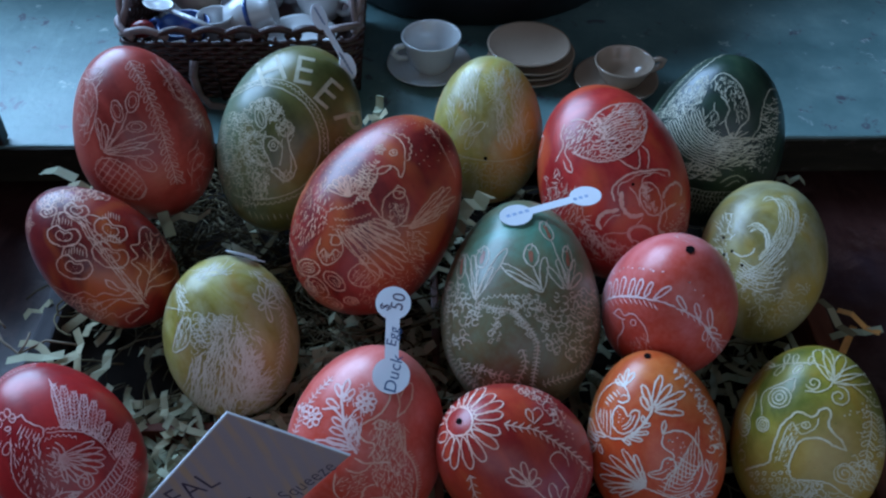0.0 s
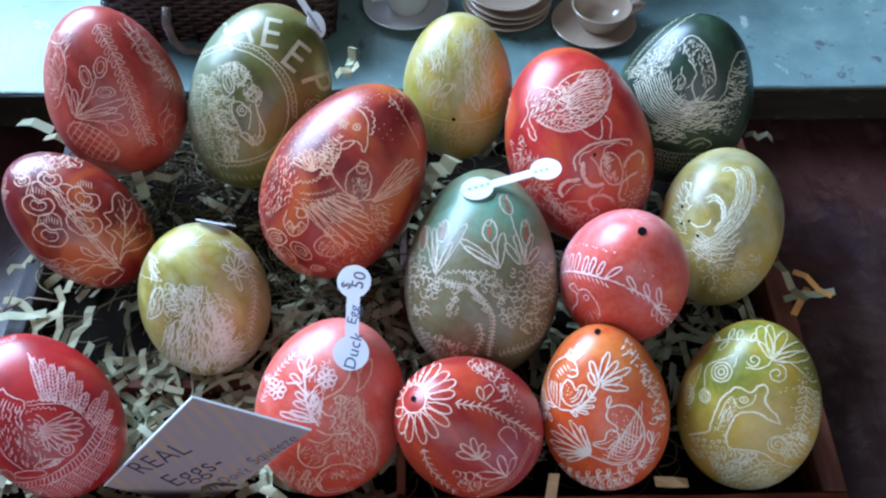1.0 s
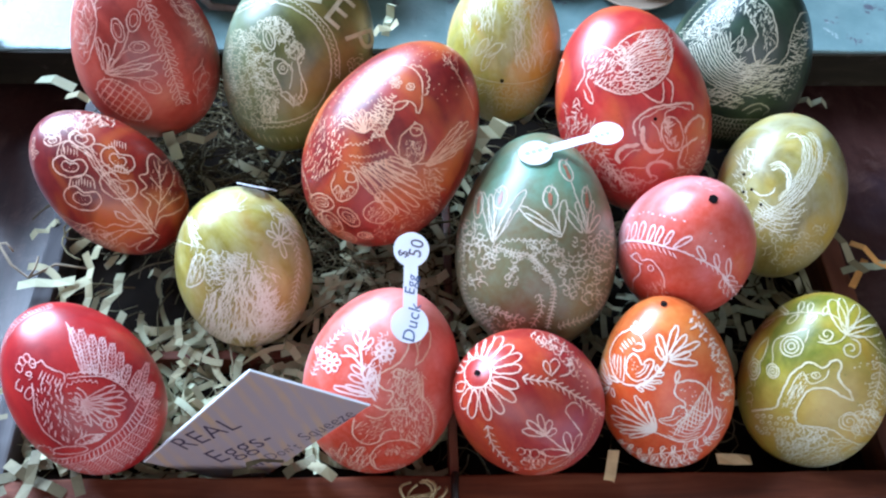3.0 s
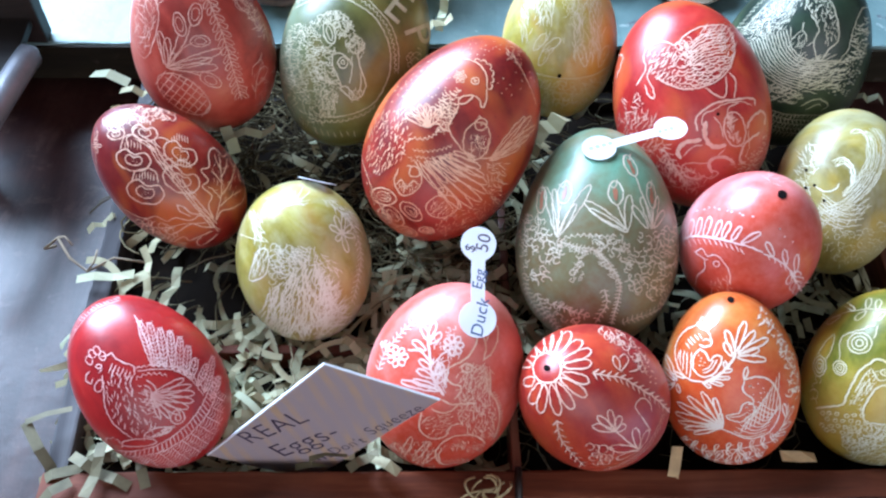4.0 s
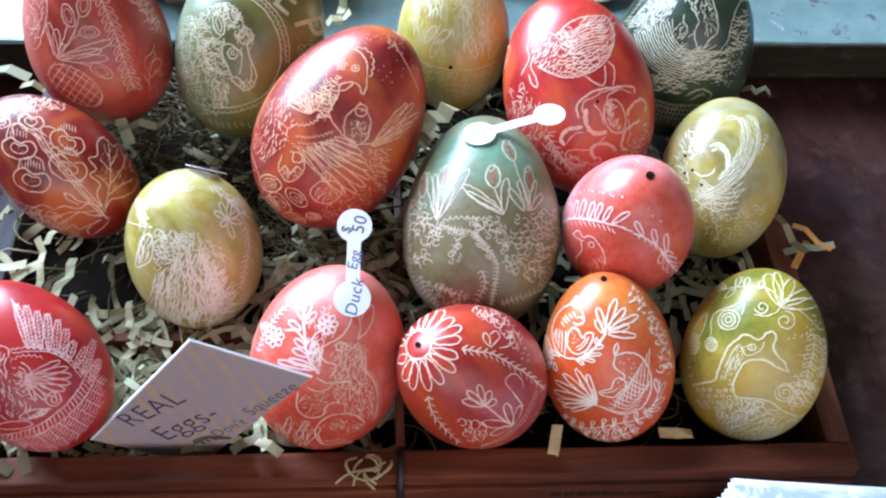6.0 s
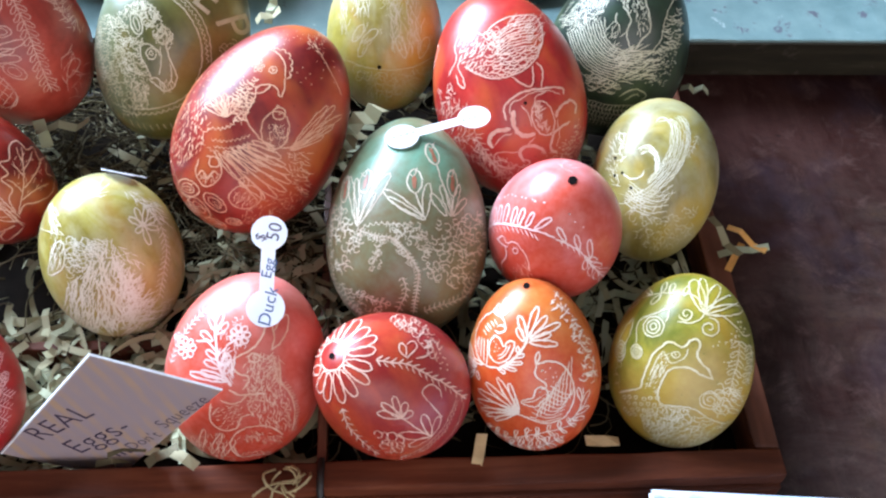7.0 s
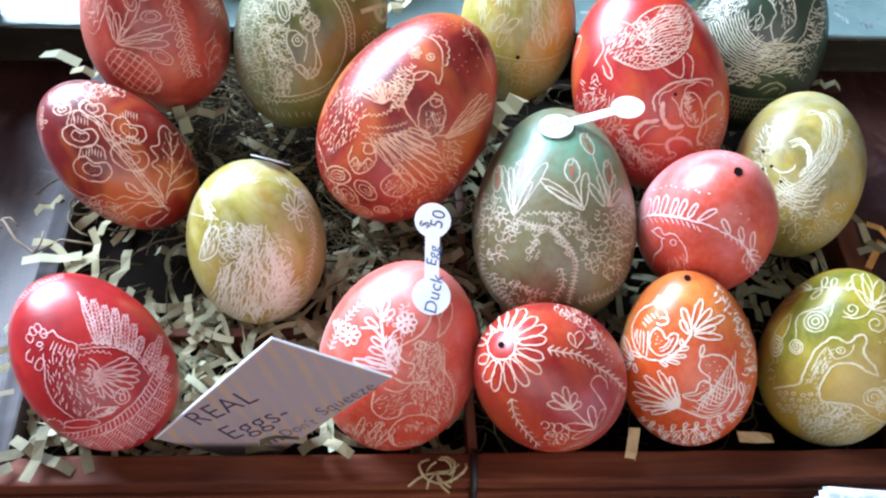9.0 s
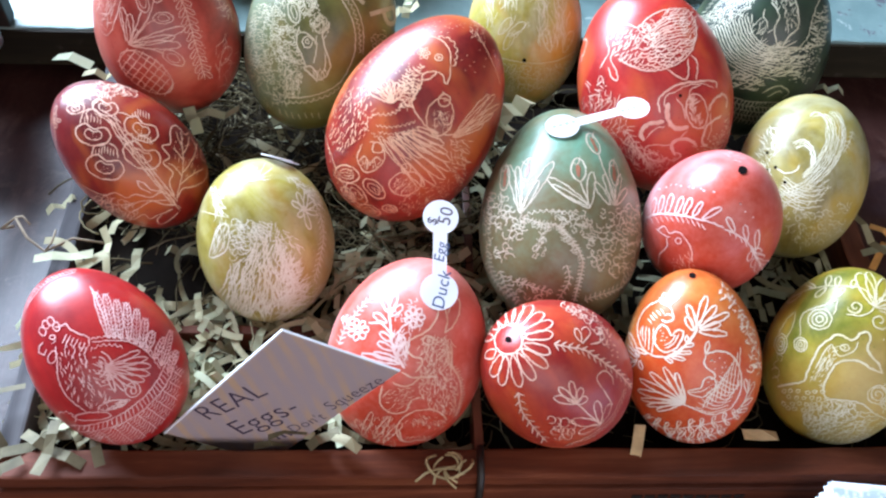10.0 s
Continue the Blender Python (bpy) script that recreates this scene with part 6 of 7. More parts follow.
s.curls([(-0.51, -0.56), (0.33, -0.69), (0.82, -0.50), (0.61, -1.06), (-0.19, -1.06)], 46, 0.072, 0.006)
s.fur([(-0.51, -0.56), (0.33, -0.69), (0.82, -0.50), (0.61, -1.06), (-0.19, -1.06)], 60, 25, 40, 0.103, 0.006)
s.done("leaf_etching", paint, ob)
blow_hole(e, (-0.03, -0.53), 0.034, ob)

s, e, ob, paint = sketch_on("crab", 14, (0.76, 0.50, 0.40), (0.60, 0.20, 0.13), 0.5)
s.curve([(-0.58, 0.76), (-0.63, 0.62), (-0.60, 0.47), (-0.66, 0.34), (-0.72, 0.26)], 0.012)
s.curve([(-0.53, 0.50), (-0.58, 0.37), (-0.51, 0.23), (-0.48, 0.10), (-0.56, 0.14), (-0.60, 0.27)], 0.011)
s.curve([(-0.52, 0.77), (-0.40, 0.80), (-0.25, 0.75), (-0.18, 0.83), (-0.06, 0.93), (0.09, 0.98), (0.33, 1.00), (0.42, 0.92), (0.47, 0.75), (0.43, 0.53), (0.32, 0.36), (0.11, 0.25), (-0.11, 0.21), (-0.32, 0.27), (-0.49, 0.37)], 0.011)
s.fur([(-0.56, 0.73), (-0.25, 0.75), (-0.17, 0.35), (-0.40, 0.34), (-0.53, 0.48)], 70, lambda x, y: 250 + 60 * x, 18, 0.069, 0.013)
s.curls([(-0.24, 0.73), (-0.10, 0.80), (-0.05, 0.53), (-0.17, 0.52)], 22, 0.046, 0.011)
for k in range(9):
    s.curve([(x, y - k * 0.040) for x, y in ((-0.08, 0.76), (0.10, 0.89), (0.36, 0.94))], 0.010)
s.fur([(-0.06, 0.83), (0.09, 0.95), (0.39, 0.95), (0.43, 0.69), (0.09, 0.58), (-0.08, 0.60)], 80, lambda x, y: 20 + 30 * y, 14, 0.108, 0.009)
s.scales([(-0.17, 0.54), (0.11, 0.57), (0.41, 0.66), (0.37, 0.43), (0.07, 0.27), (-0.18, 0.31)], 44, 285, 0.062, 0.010)
s.scallops([(0.41, 0.97), (0.47, 0.81), (0.46, 0.60), (0.36, 0.42), (0.17, 0.28), (-0.07, 0.21), (-0.29, 0.25), (-0.47, 0.34)], 0.054, 0.011, -1)
s.curve([(0.40, 0.41), (0.48, 0.31), (0.47, 0.10)], 0.013)
s.curve([(0.36, 0.36), (0.37, 0.18), (0.31, 0.11), (0.11, 0.23)], 0.012)
s.fur([(-0.86, 0.05), (-0.68, 0.16), (-0.55, -0.16), (-0.74, -0.31), (-0.86, -0.21)], 40, 70, 40, 0.069, 0.010)
for pts, wd in (([(0.05, -0.30), (0.02, -0.15), (0.13, -0.02), (0.31, 0.06), (0.51, 0.09), (0.71, 0.09), (0.75, -0.00)], 4), ([(0.09, -0.22), (0.11, -0.10), (0.24, -0.03), (0.35, 0.03), (0.56, 0.06), (0.71, 0.01)], 2.2),
                ([(0.14, -0.18), (0.13, -0.33), (0.19, -0.45), (0.29, -0.50), (0.41, -0.47)], 9), ([(0.23, -0.12), (0.32, -0.22), (0.37, -0.38)], 2.2), ([(0.65, -0.28), (0.70, -0.15), (0.82, -0.06), (0.89, -0.11), (0.88, -0.23)], 6),
                ([(0.67, -0.71), (0.59, -0.67), (0.62, -0.50), (0.71, -0.39), (0.82, -0.33)], 5), ([(-0.13, -0.65), (-0.18, -0.57), (-0.14, -0.48), (-0.04, -0.43), (0.10, -0.41)], 8), ([(-0.11, -0.62), (-0.01, -0.50), (0.12, -0.47)], 2),
                ([(-0.05, -0.88), (-0.12, -0.79), (-0.09, -0.72), (0.00, -0.70), (0.23, -0.68), (0.40, -0.52)], 2.4), ([(-0.08, -0.88), (0.07, -0.91), (0.18, -0.86)], 5), ([(0.26, -0.84), (0.22, -0.74), (0.23, -0.66), (0.34, -0.62), (0.46, -0.65), (0.53, -0.72)], 6),
                ([(0.25, -0.79), (0.34, -0.84), (0.25, -0.91)], 3), ([(0.39, -0.10), (0.40, -0.01), (0.52, 0.04)], 2.4), ([(0.67, -0.29), (0.70, -0.51), (0.66, -0.62)], 2)):
    s.curve(pts, wd * 0.00394, 0.008)
s.oval(0.50, -0.28, 0.131, 0.221, 16, 0.012)
s.fur([(0.39, -0.15), (0.45, -0.12), (0.49, -0.31), (0.60, -0.43), (0.55, -0.48), (0.45, -0.40)], 46, 100, 40, 0.0788, 0.014)
s.fur([(0.76, -0.65), (0.88, -0.47), (0.94, -0.23), (1.00, -0.43), (0.95, -0.78), (0.68, -0.80)], 60, 230, 50, 0.0473, 0.010)
s.sprig([(-0.35, -0.51), (-0.23, -0.70), (-0.14, -0.85), (0.00, -1.00)], 0.0893, 0.0788, 45, 0.010, round_leaf=False)
s.sprig([(-0.32, -0.75), (-0.17, -0.85), (-0.07, -0.92)], 0.0788, 0.0736, 45, 0.009, round_leaf=False)
s.fur([(-0.98, -0.20), (-0.52, -0.13), (-0.27, -0.61), (-0.43, -0.89), (-0.80, -0.55)], 70, 70, 40, 0.117, 0.008)
s.fur([(-0.37, -0.67), (0.27, -0.91), (0.08, -1.16), (-0.28, -1.04)], 80, 120, 50, 0.106, 0.009)
s.dots([(0.46, -0.71), (1.00, -0.45), (0.97, -0.76), (0.66, -0.87)], 60, 0.009)
s.petal(-1.00, 0.34, 75, 0.34, 0.0531, 0.014)
s.fur([(0.16, 1.39), (0.52, 1.05), (0.62, 0.84), (0.42, 1.03)], 20, 300, 20, 0.0849, 0.008)
s.done("crab_etching", paint, ob)
blow_hole(e, (0.28, -0.09), 0.0212, ob)

s, e, ob, paint = sketch_on("turkey", 15, (0.56, 0.55, 0.42), (0.24, 0.23, 0.13), 0.5)
s.scallops([(-0.78, 0.37), (-0.52, 0.70), (-0.21, 1.01), (0.07, 1.23), (0.32, 1.30)], 0.067, 0.012)
s.curve([(-0.73, 0.33), (-0.46, 0.67), (-0.15, 0.96), (0.12, 1.17), (0.34, 1.26)], 0.010)
near = [(-0.17, 0.39), (-0.08, 0.15), (0.12, -0.01), (0.52, -0.03)]
far = [(-0.64, 0.23), (-0.49, -0.09), (-0.28, -0.29), (0.04, -0.43)]
for i in range(14):
    k = i / 13
    s.curve([(p[0] * (1 - k) + q[0] * k, p[1] * (1 - k) + q[1] * k) for p, q in zip(near, far)], 0.010)
s.fur([(-0.74, 0.37), (-0.43, 0.68), (-0.04, 0.90), (-0.04, 0.67), (-0.17, 0.39), (-0.57, 0.24)], 150, lambda x, y: 215 + 30 * y, 22, 0.076, 0.008, 0.3)
s.curls([(-0.74, 0.37), (-0.43, 0.68), (-0.04, 0.90), (-0.09, 0.53), (-0.40, 0.31)], 60, 0.034, 0.007)
s.curve([(-0.03, 0.74), (0.13, 0.88), (0.33, 0.76), (0.44, 0.53), (0.48, 0.25), (0.37, 0.12), (0.29, -0.03)], 0.011)
s.curve([(0.12, 0.57), (0.23, 0.39), (0.18, 0.22), (0.22, 0.05), (0.27, -0.04)], 0.011)
s.fur([(-0.03, 0.73), (0.15, 0.86), (0.35, 0.72), (0.45, 0.50), (0.46, 0.23), (0.29, 0.22), (0.29, 0.46), (0.13, 0.60)], 90, 280, 25, 0.059, 0.010)
s.fur([(-0.16, 0.32), (0.10, 0.36), (0.10, 0.15), (-0.11, 0.10)], 18, 70, 30, 0.118, 0.010)
s.fur([(-0.08, 0.01), (0.57, -0.03), (0.49, -0.39), (0.04, -0.43)], 120, 18, 18, 0.151, 0.009)
s.dots([(0.52, -0.08), (0.74, 0.15), (0.89, 0.50), (0.84, -0.15), (0.68, -0.50), (0.41, -0.46)], 120, 0.012, 0.010)
s.curve([(0.90, 0.66), (0.76, 0.64), (0.67, 0.40), (0.62, 0.12), (0.51, -0.03)], 0.010)
s.scales([(0.68, 0.40), (0.88, 0.59), (0.86, 0.05), (0.65, -0.02)], 30, 270, 0.042, 0.009)
s.scales([(-0.39, -0.28), (0.10, -0.45), (0.05, -0.57), (-0.31, -0.52)], 36, 270, 0.050, 0.010)
s.curve([(0.10, -0.62), (0.28, -0.53), (0.38, -0.55), (0.45, -0.62), (0.37, -0.69)], 0.012)
s.curve([(0.17, -0.67), (0.31, -0.60), (0.36, -0.62)], 0.011)
for i in range(5):
    s.curve([(x, y - i * 0.067) for x, y in ((-0.35, -0.67), (0.00, -0.75), (0.48, -0.75))], 0.008)
    s.hatch([(x, y - i * 0.067) for x, y in ((-0.35, -0.67), (0.00, -0.75), (0.43, -0.74))], 0.076, 235 + 50 * (i % 2), 0.050, 0.008)
s.done("turkey_etching", paint, ob)

s, e, ob, paint = sketch_on("swirl", 16, (0.76, 0.74, 0.58), (0.52, 0.46, 0.22), 0.6)
near = [(0.07, 0.89), (0.21, 0.91), (0.30, 0.73), (0.29, 0.48), (0.16, 0.21), (-0.03, -0.02), (-0.22, -0.14)]
far = [(0.46, 1.00), (0.57, 0.82), (0.58, 0.53), (0.49, 0.24), (0.30, -0.05), (0.03, -0.30), (-0.24, -0.41)]
for i in range(15):
    k = i / 14 + s.rng.uniform(-0.03, 0.03)
    a, b = s.rng.choice((0, 0, 1, 2)), s.rng.choice((7, 7, 6, 5))
    s.curve([(p[0] * (1 - k) + q[0] * k, p[1] * (1 - k) + q[1] * k) for p, q in zip(near, far)][a:b], s.rng.uniform(0.006, 0.011), 0.010)
for k in range(4):
    s.curve([(x * (1 - 0.10 * k), y * (1 - 0.06 * k)) for x, y in ((-0.18, 0.47), (-0.03, 0.53), (0.11, 0.42), (0.13, 0.18), (-0.01, -0.04))], s.rng.uniform(0.009, 0.014), 0.010)
s.curve([(0.07, 0.89), (0.14, 0.96), (0.26, 0.92), (0.33, 0.78)], 0.013)
s.curve([(-0.07, 0.14), (-0.13, 0.05), (-0.28, 0.02), (-0.42, 0.12)], 0.013)
s.fur([(-0.58, 0.62), (-0.36, 0.74), (-0.38, 0.40), (-0.49, 0.14), (-0.42, -0.14), (-0.58, -0.06), (-0.66, 0.30)], 56, 105, 35, 0.121, 0.010)
for k in range(8):
    s.curve([(x + 0.012 * k, y + 0.045 * k - 0.10) for x, y in ((-0.38, -0.23), (-0.19, -0.37), (0.03, -0.45), (0.24, -0.42))][:3 + k % 2], s.rng.uniform(0.008, 0.012), 0.010)
s.fur([(-0.38, -0.18), (-0.01, -0.23), (0.36, -0.04), (0.42, -0.19), (0.08, -0.47), (-0.26, -0.50)], 50, 215, 25, 0.139, 0.009, 0.5)
s.curls([(-0.27, -0.57), (0.24, -0.54), (0.70, -0.44), (0.64, -0.92), (0.08, -1.12), (-0.29, -0.84)], 34, 0.056, 0.007)
s.fur([(-0.24, -0.70), (0.41, -0.56), (0.74, -0.31), (0.59, -0.96), (-0.00, -1.14)], 60, 200, 50, 0.093, 0.006)
s.sprig([(0.70, 0.66), (0.62, 0.46), (0.54, 0.31)], 0.065, 0.065, 50, 0.008, round_leaf=False)
s.done("swirl_etching", paint, ob)
for spot in ((-0.53, 0.34), (-0.41, 0.11), (-0.53, 0.07), (-0.27, -0.12)):
    blow_hole(e, spot, 0.024, ob)


# ---------------------------------------------------------------- tags and the card
def flat_outline(outline, thick):
    """A thin sheet from an outline in its own x and y, with its back at z = 0."""
    bm = bmesh.new()
    low = [bm.verts.new((x, y, 0)) for x, y in outline]
    top = [bm.verts.new((x, y, thick)) for x, y in outline]
    bm.faces.new(low[::-1])
    bm.faces.new(top)
    n = len(outline)
    for i in range(n):
        bm.faces.new((low[i], low[(i + 1) % n], top[(i + 1) % n], top[i]))
    return bm


def dumbbell(d, r0, r1, neck):
    """Outline of a tag: a disc at the origin, a neck, a disc at (0, d)."""
    a0, a1 = math.asin(neck / r0), math.asin(neck / r1)
    out = [(r0 * math.sin(a), r0 * math.cos(a)) for a in np.linspace(a0, 2 * math.pi - a0, 28)]
    out += [(r1 * math.sin(a), d + r1 * math.cos(a)) for a in np.linspace(math.pi + a1, 3 * math.pi - a1, 28)]
    return out[::-1]


def plane_at(origin, along, normal):
    """The pose with y along a direction and z near a normal."""
    y = Vector(along).normalized()
    z = Vector(normal)
    z = (z - y * z.dot(y)).normalized()
    m = Matrix((y.cross(z), y, z)).transposed().to_4x4()
    m.translation = Vector(origin)
    return m


def writing(text, size, x, y, turn, z, material, parent, name="writing", shear=0.0, thin=0.0):
    """Written words as a thin mesh on a sheet."""
    cu = bpy.data.curves.new(name, "FONT")
    cu.body, cu.size, cu.align_x, cu.align_y, cu.shear, cu.space_character = text, size, "CENTER", "CENTER", shear, 1.05
    cu.offset = thin * size
    tmp = bpy.data.objects.new("tmp", cu)
    me = bpy.data.meshes.new_from_object(tmp)
    bpy.data.objects.remove(tmp)
    me.transform(Matrix.Translation((x, y, z)) @ Matrix.Rotation(radians(turn), 4, "Z"))
    return mesh_part(name, me, material, parent, smooth=False)


def ink_bar(x, y, w, h, turn, z, material, parent):
    bm = box(-w / 2, w / 2, -h / 2, h / 2, 0, 0.00004)
    bm.transform(Matrix.Translation((x, y, z)) @ Matrix.Rotation(radians(turn), 4, "Z"))
    return part("ink_bar", bm, material, parent, smooth=False)


def price_tag(low, high, normal, r0, r1, neck, label):
    d = (Vector(high) - Vector(low)).length
    t = thing("price_tag", plane_at(low, Vector(high) - Vector(low), normal), label, "tag", "price tags on the eggs")
    sheet = part("tag_sheet", flat_outline(dumbbell(d, r0, r1, neck), 0.0003), TAG_WHITE, t, smooth=False)
    return sheet, d


t, d = price_tag((-0.0020, 0.1896, 0.0667), (-0.0014, 0.2110, 0.0748), (0.05, -0.45, 0.9), 0.0056, 0.0054, 0.0021, "white dumbbell-shaped paper price tag stuck on the pink duck egg")
writing("$", 0.0044, -0.0024, d - 0.0014, 70, 0.00034, INK, t)
writing("50", 0.0056, 0.0016, d + 0.0004, 78, 0.00034, INK, t)
writing("Duck", 0.0052, 0.0008, 0.0004, 80, 0.00034, BLUE_INK, t, shear=0.1)
writing("Egg", 0.0044, 0.0002, d * 0.5 + 0.0005, 82, 0.00034, BLUE_INK, t, shear=0.1)
t, d = price_tag((0.0392, 0.2494, 0.0752), (0.0632, 0.2560, 0.0775), (-0.08, 0.10, 0.98), 0.0056, 0.0054, 0.0018, "white dumbbell-shaped paper tag lying on the sage green egg")
for k in range(4):
    ink_bar(-0.0005, -0.0025 + k * 0.0022, 0.0014, 0.0014, 12, 0.00031, TAG_INK, t)
for k in range(3):
    ink_bar(0.0003, d - 0.0022 - 0.0016 + k * 0.0020, 0.0014, 0.0012, -10, 0.00031, TAG_INK, t)
t, d = price_tag((-0.0205, 0.3268, 0.0840), (-0.0302, 0.3312, 0.1030), (0.78, -0.25, 0.45), 0.0052, 0.0050, 0.0018, "white dumbbell-shaped paper tag standing off the olive green egg")
for k in range(5):
    ink_bar(-0.0004, -0.0022 + k * 0.0018, 0.0009, 0.0030, 20, 0.00031, TAG_INK, t)
    ink_bar(0.0002, d - 0.0026 + k * 0.0014, 0.0008, 0.0024, 20, 0.00031, TAG_INK, t)
t, d = price_tag((-0.0548, 0.2478, 0.0602), (-0.0515, 0.2550, 0.0500), (0.20, 0.72, 0.68), 0.0054, 0.0030, 0.0018, "white paper tag stuck behind the olive yellow egg")

CARD_Y = 0.1667
card = thing("handwritten_card", Matrix.Translation((-0.0500, CARD_Y, 0.0400)) @ Matrix.Rotation(radians(90), 4, "X"), "mauve striped card with pen writing, standing behind the front rail", "card")
card_sheet = part("card_sheet", flat_outline([(0.0059, 0.0420), (-0.0362, -0.0180), (-0.0125, -0.0348), (-0.0030, -0.0350), (0.0365, 0.0207)], 0.0004), CARD, card, smooth=False)
edge = flat_outline([(0.0059, 0.0420), (-0.0362, -0.0180), (-0.0367, -0.0176), (0.0057, 0.0426), (0.0368, 0.0211), (0.0365, 0.0207)], 0.0006)
part("pale_edge", edge, PAGE, card, "pale cut edge of the card", smooth=False)
for words, size, (wx, wy, wz), turn in (("REAL", 0.0115, (-0.0637, 0.1667, 0.0418), 40), ("Eggs-", 0.0125, (-0.0551, 0.1667, 0.0318), 40), ("Don't", 0.0062, (-0.0421, 0.1667, 0.0287), 42), ("Squeeze", 0.0070, (-0.0269, 0.1667, 0.0474), 47)):
    writing(words, size, wx + 0.0500, wz - 0.0400, turn, 0.00045, INK, card_sheet, shear=0.15, thin=-0.008)
for k in range(3):
    ink_bar((-0.0503, 0.1667, 0.0204)[0] + 0.0500 - 0.0016 + k * 0.0020, (-0.0503, 0.1667, 0.0204)[2] - 0.0400 - 0.0016 + k * 0.0012, 0.0010, 0.0024, 40, 0.00045, INK, card_sheet)


# ---------------------------------------------------------------- shredded paper and wood wool
def clear_of_eggs(p, margin=1.0):
    for e, _ in EGGS.values():
        q = Vector(p) - e.c
        s = q.dot(e.a) / e.l
        if (q.dot(e.u) / e.b) ** 2 + (q.dot(e.v) / e.b) ** 2 + s * s < margin * margin:
            return False
    return True


class Shreds:
    """Strips of crinkled or curled paper, joined."""

    def __init__(self, seed):
        self.rng, self.verts, self.faces = random.Random(seed), [], []

    def strip(self, pts, sides):
        base = len(self.verts)
        for p, s in zip(pts, sides):
            self.verts.append(tuple(p + s))
            self.verts.append(tuple(p - s))
        for i in range(len(pts) - 1):
            a = base + 2 * i
            self.faces.append((a, a + 1, a + 3, a + 2))

    def crinkle(self, start, heading, pitch, width, folds, fold_len, sharp=50, drift=8, lean=0):
        """A zigzag strip: folds of fold_len, up and down by sharp degrees."""
        r = self.rng
        h, p = radians(heading), Vector(start)
        pts, sides = [p.copy()], []
        side0 = Vector((-math.sin(h), math.cos(h), math.tan(radians(lean)))).normalized() * width / 2
        sides.append(side0)
        for i in range(folds):
            h += radians(r.gauss(0, drift))
            el = radians(pitch + (sharp if i % 2 == 0 else -sharp) * r.uniform(0.6, 1.2))
            p = p + Vector((math.cos(h) * math.cos(el), math.sin(h) * math.cos(el), math.sin(el))) * fold_len * r.uniform(0.8, 1.2)
            pts.append(p.copy())
            sides.append(Vector((-math.sin(h), math.cos(h), math.tan(radians(lean + r.gauss(0, 8))))).normalized() * width / 2)
        self.strip(pts, sides)

    def curl(self, start, heading, width, length, bend, rise=0.0, twist=0.0, steps=12):
        """A strip that runs in a smooth bow."""
        r = self.rng
        h, p, tw = radians(heading), Vector(start), r.uniform(-0.6, 0.6)
        pts, sides = [], []
        for i in range(steps + 1):
            pts.append(p.copy())
            flat = Vector((-math.sin(h), math.cos(h), 0))
            a = tw + radians(twist) * i / steps
            sides.append((flat * math.cos(a) + Vector((0, 0, 1)) * math.sin(a)) * width / 2)
            h += radians(bend) / steps
            p = p + Vector((math.cos(h), math.sin(h), rise * math.cos(math.pi * i / steps))) * length / steps
        self.strip(pts, sides)

    def done(self, name, material, label, category, kind=""):
        me = bpy.data.meshes.new(name)
        me.from_pydata(self.verts, [], self.faces)
        ob = mesh_part(name, me, material, None, smooth=False)
        return tagged(ob, label, category, kind=kind)


def heap(x, y):
    """How high the straw lies in the tray."""
    h = 0.010 + 0.012 * max(0.0, min(1.0, (y - 0.20) / 0.09))
    if x < 0.010:
        h += 0.006 * math.exp(-((y - 0.215) / 0.03) ** 2)
    return h


bedding = thing("shredded_paper", (0, 0, 0), "cream and pale green crinkled paper shred bedding the eggs", "paper shred")
near, rest, count, single = Shreds(5), Shreds(6), 0, 0
rng = near.rng
while count < 760:
    x, y = rng.uniform(-0.129, 0.150), rng.uniform(0.166, 0.330)
    dense = (1.0 if y < 0.228 else 0.55) if x < 0.012 else 0.22
    if x > 0.012 and y < 0.200:
        dense = 0.10
    if y > 0.245 and -0.10 < x < -0.02:
        dense = 0.10
    if y > 0.275:
        dense *= 0.4
    if x < -0.085 and 0.212 < y < 0.262:
        dense = 0.05
    if rng.random() > dense:
        continue
    z = heap(x, y) * rng.uniform(0.45, 1.1) + 0.001
    if not clear_of_eggs((x, y, z), 1.06):
        continue
    own = single < 300 and y < 0.262
    near.verts, near.faces = [], []
    wide = rng.uniform(0.0021, 0.0033)
    if rng.random() < 0.52:
        near.crinkle((x, y, z), rng.uniform(0, 360), rng.uniform(-14, 12), wide, rng.randint(3, 6), rng.uniform(0.0040, 0.0066), rng.uniform(15, 48), 12, rng.uniform(-35, 35))
    else:
        near.curl((x, y, z), rng.uniform(0, 360), wide, rng.uniform(0.012, 0.030), rng.gauss(0, 75), rng.uniform(-0.2, 0.5), rng.uniform(-160, 160))
    if min(v[1] for v in near.verts) < 0.1635:
        continue
    if not own:
        base = len(rest.verts)
        rest.verts += near.verts
        rest.faces += [tuple(base + i for i in f) for f in near.faces]
    else:
        me = bpy.data.meshes.new("paper_shred")
        me.from_pydata(near.verts, [], near.faces)
        mesh_part("paper_shred", me, SHRED, bedding, smooth=False)
        single += 1
    count += 1
me = bpy.data.meshes.new("deeper_shred")
me.from_pydata(rest.verts, [], rest.faces)
tagged(mesh_part("deeper_shred", me, SHRED, bedding, smooth=False), kind="stuff")

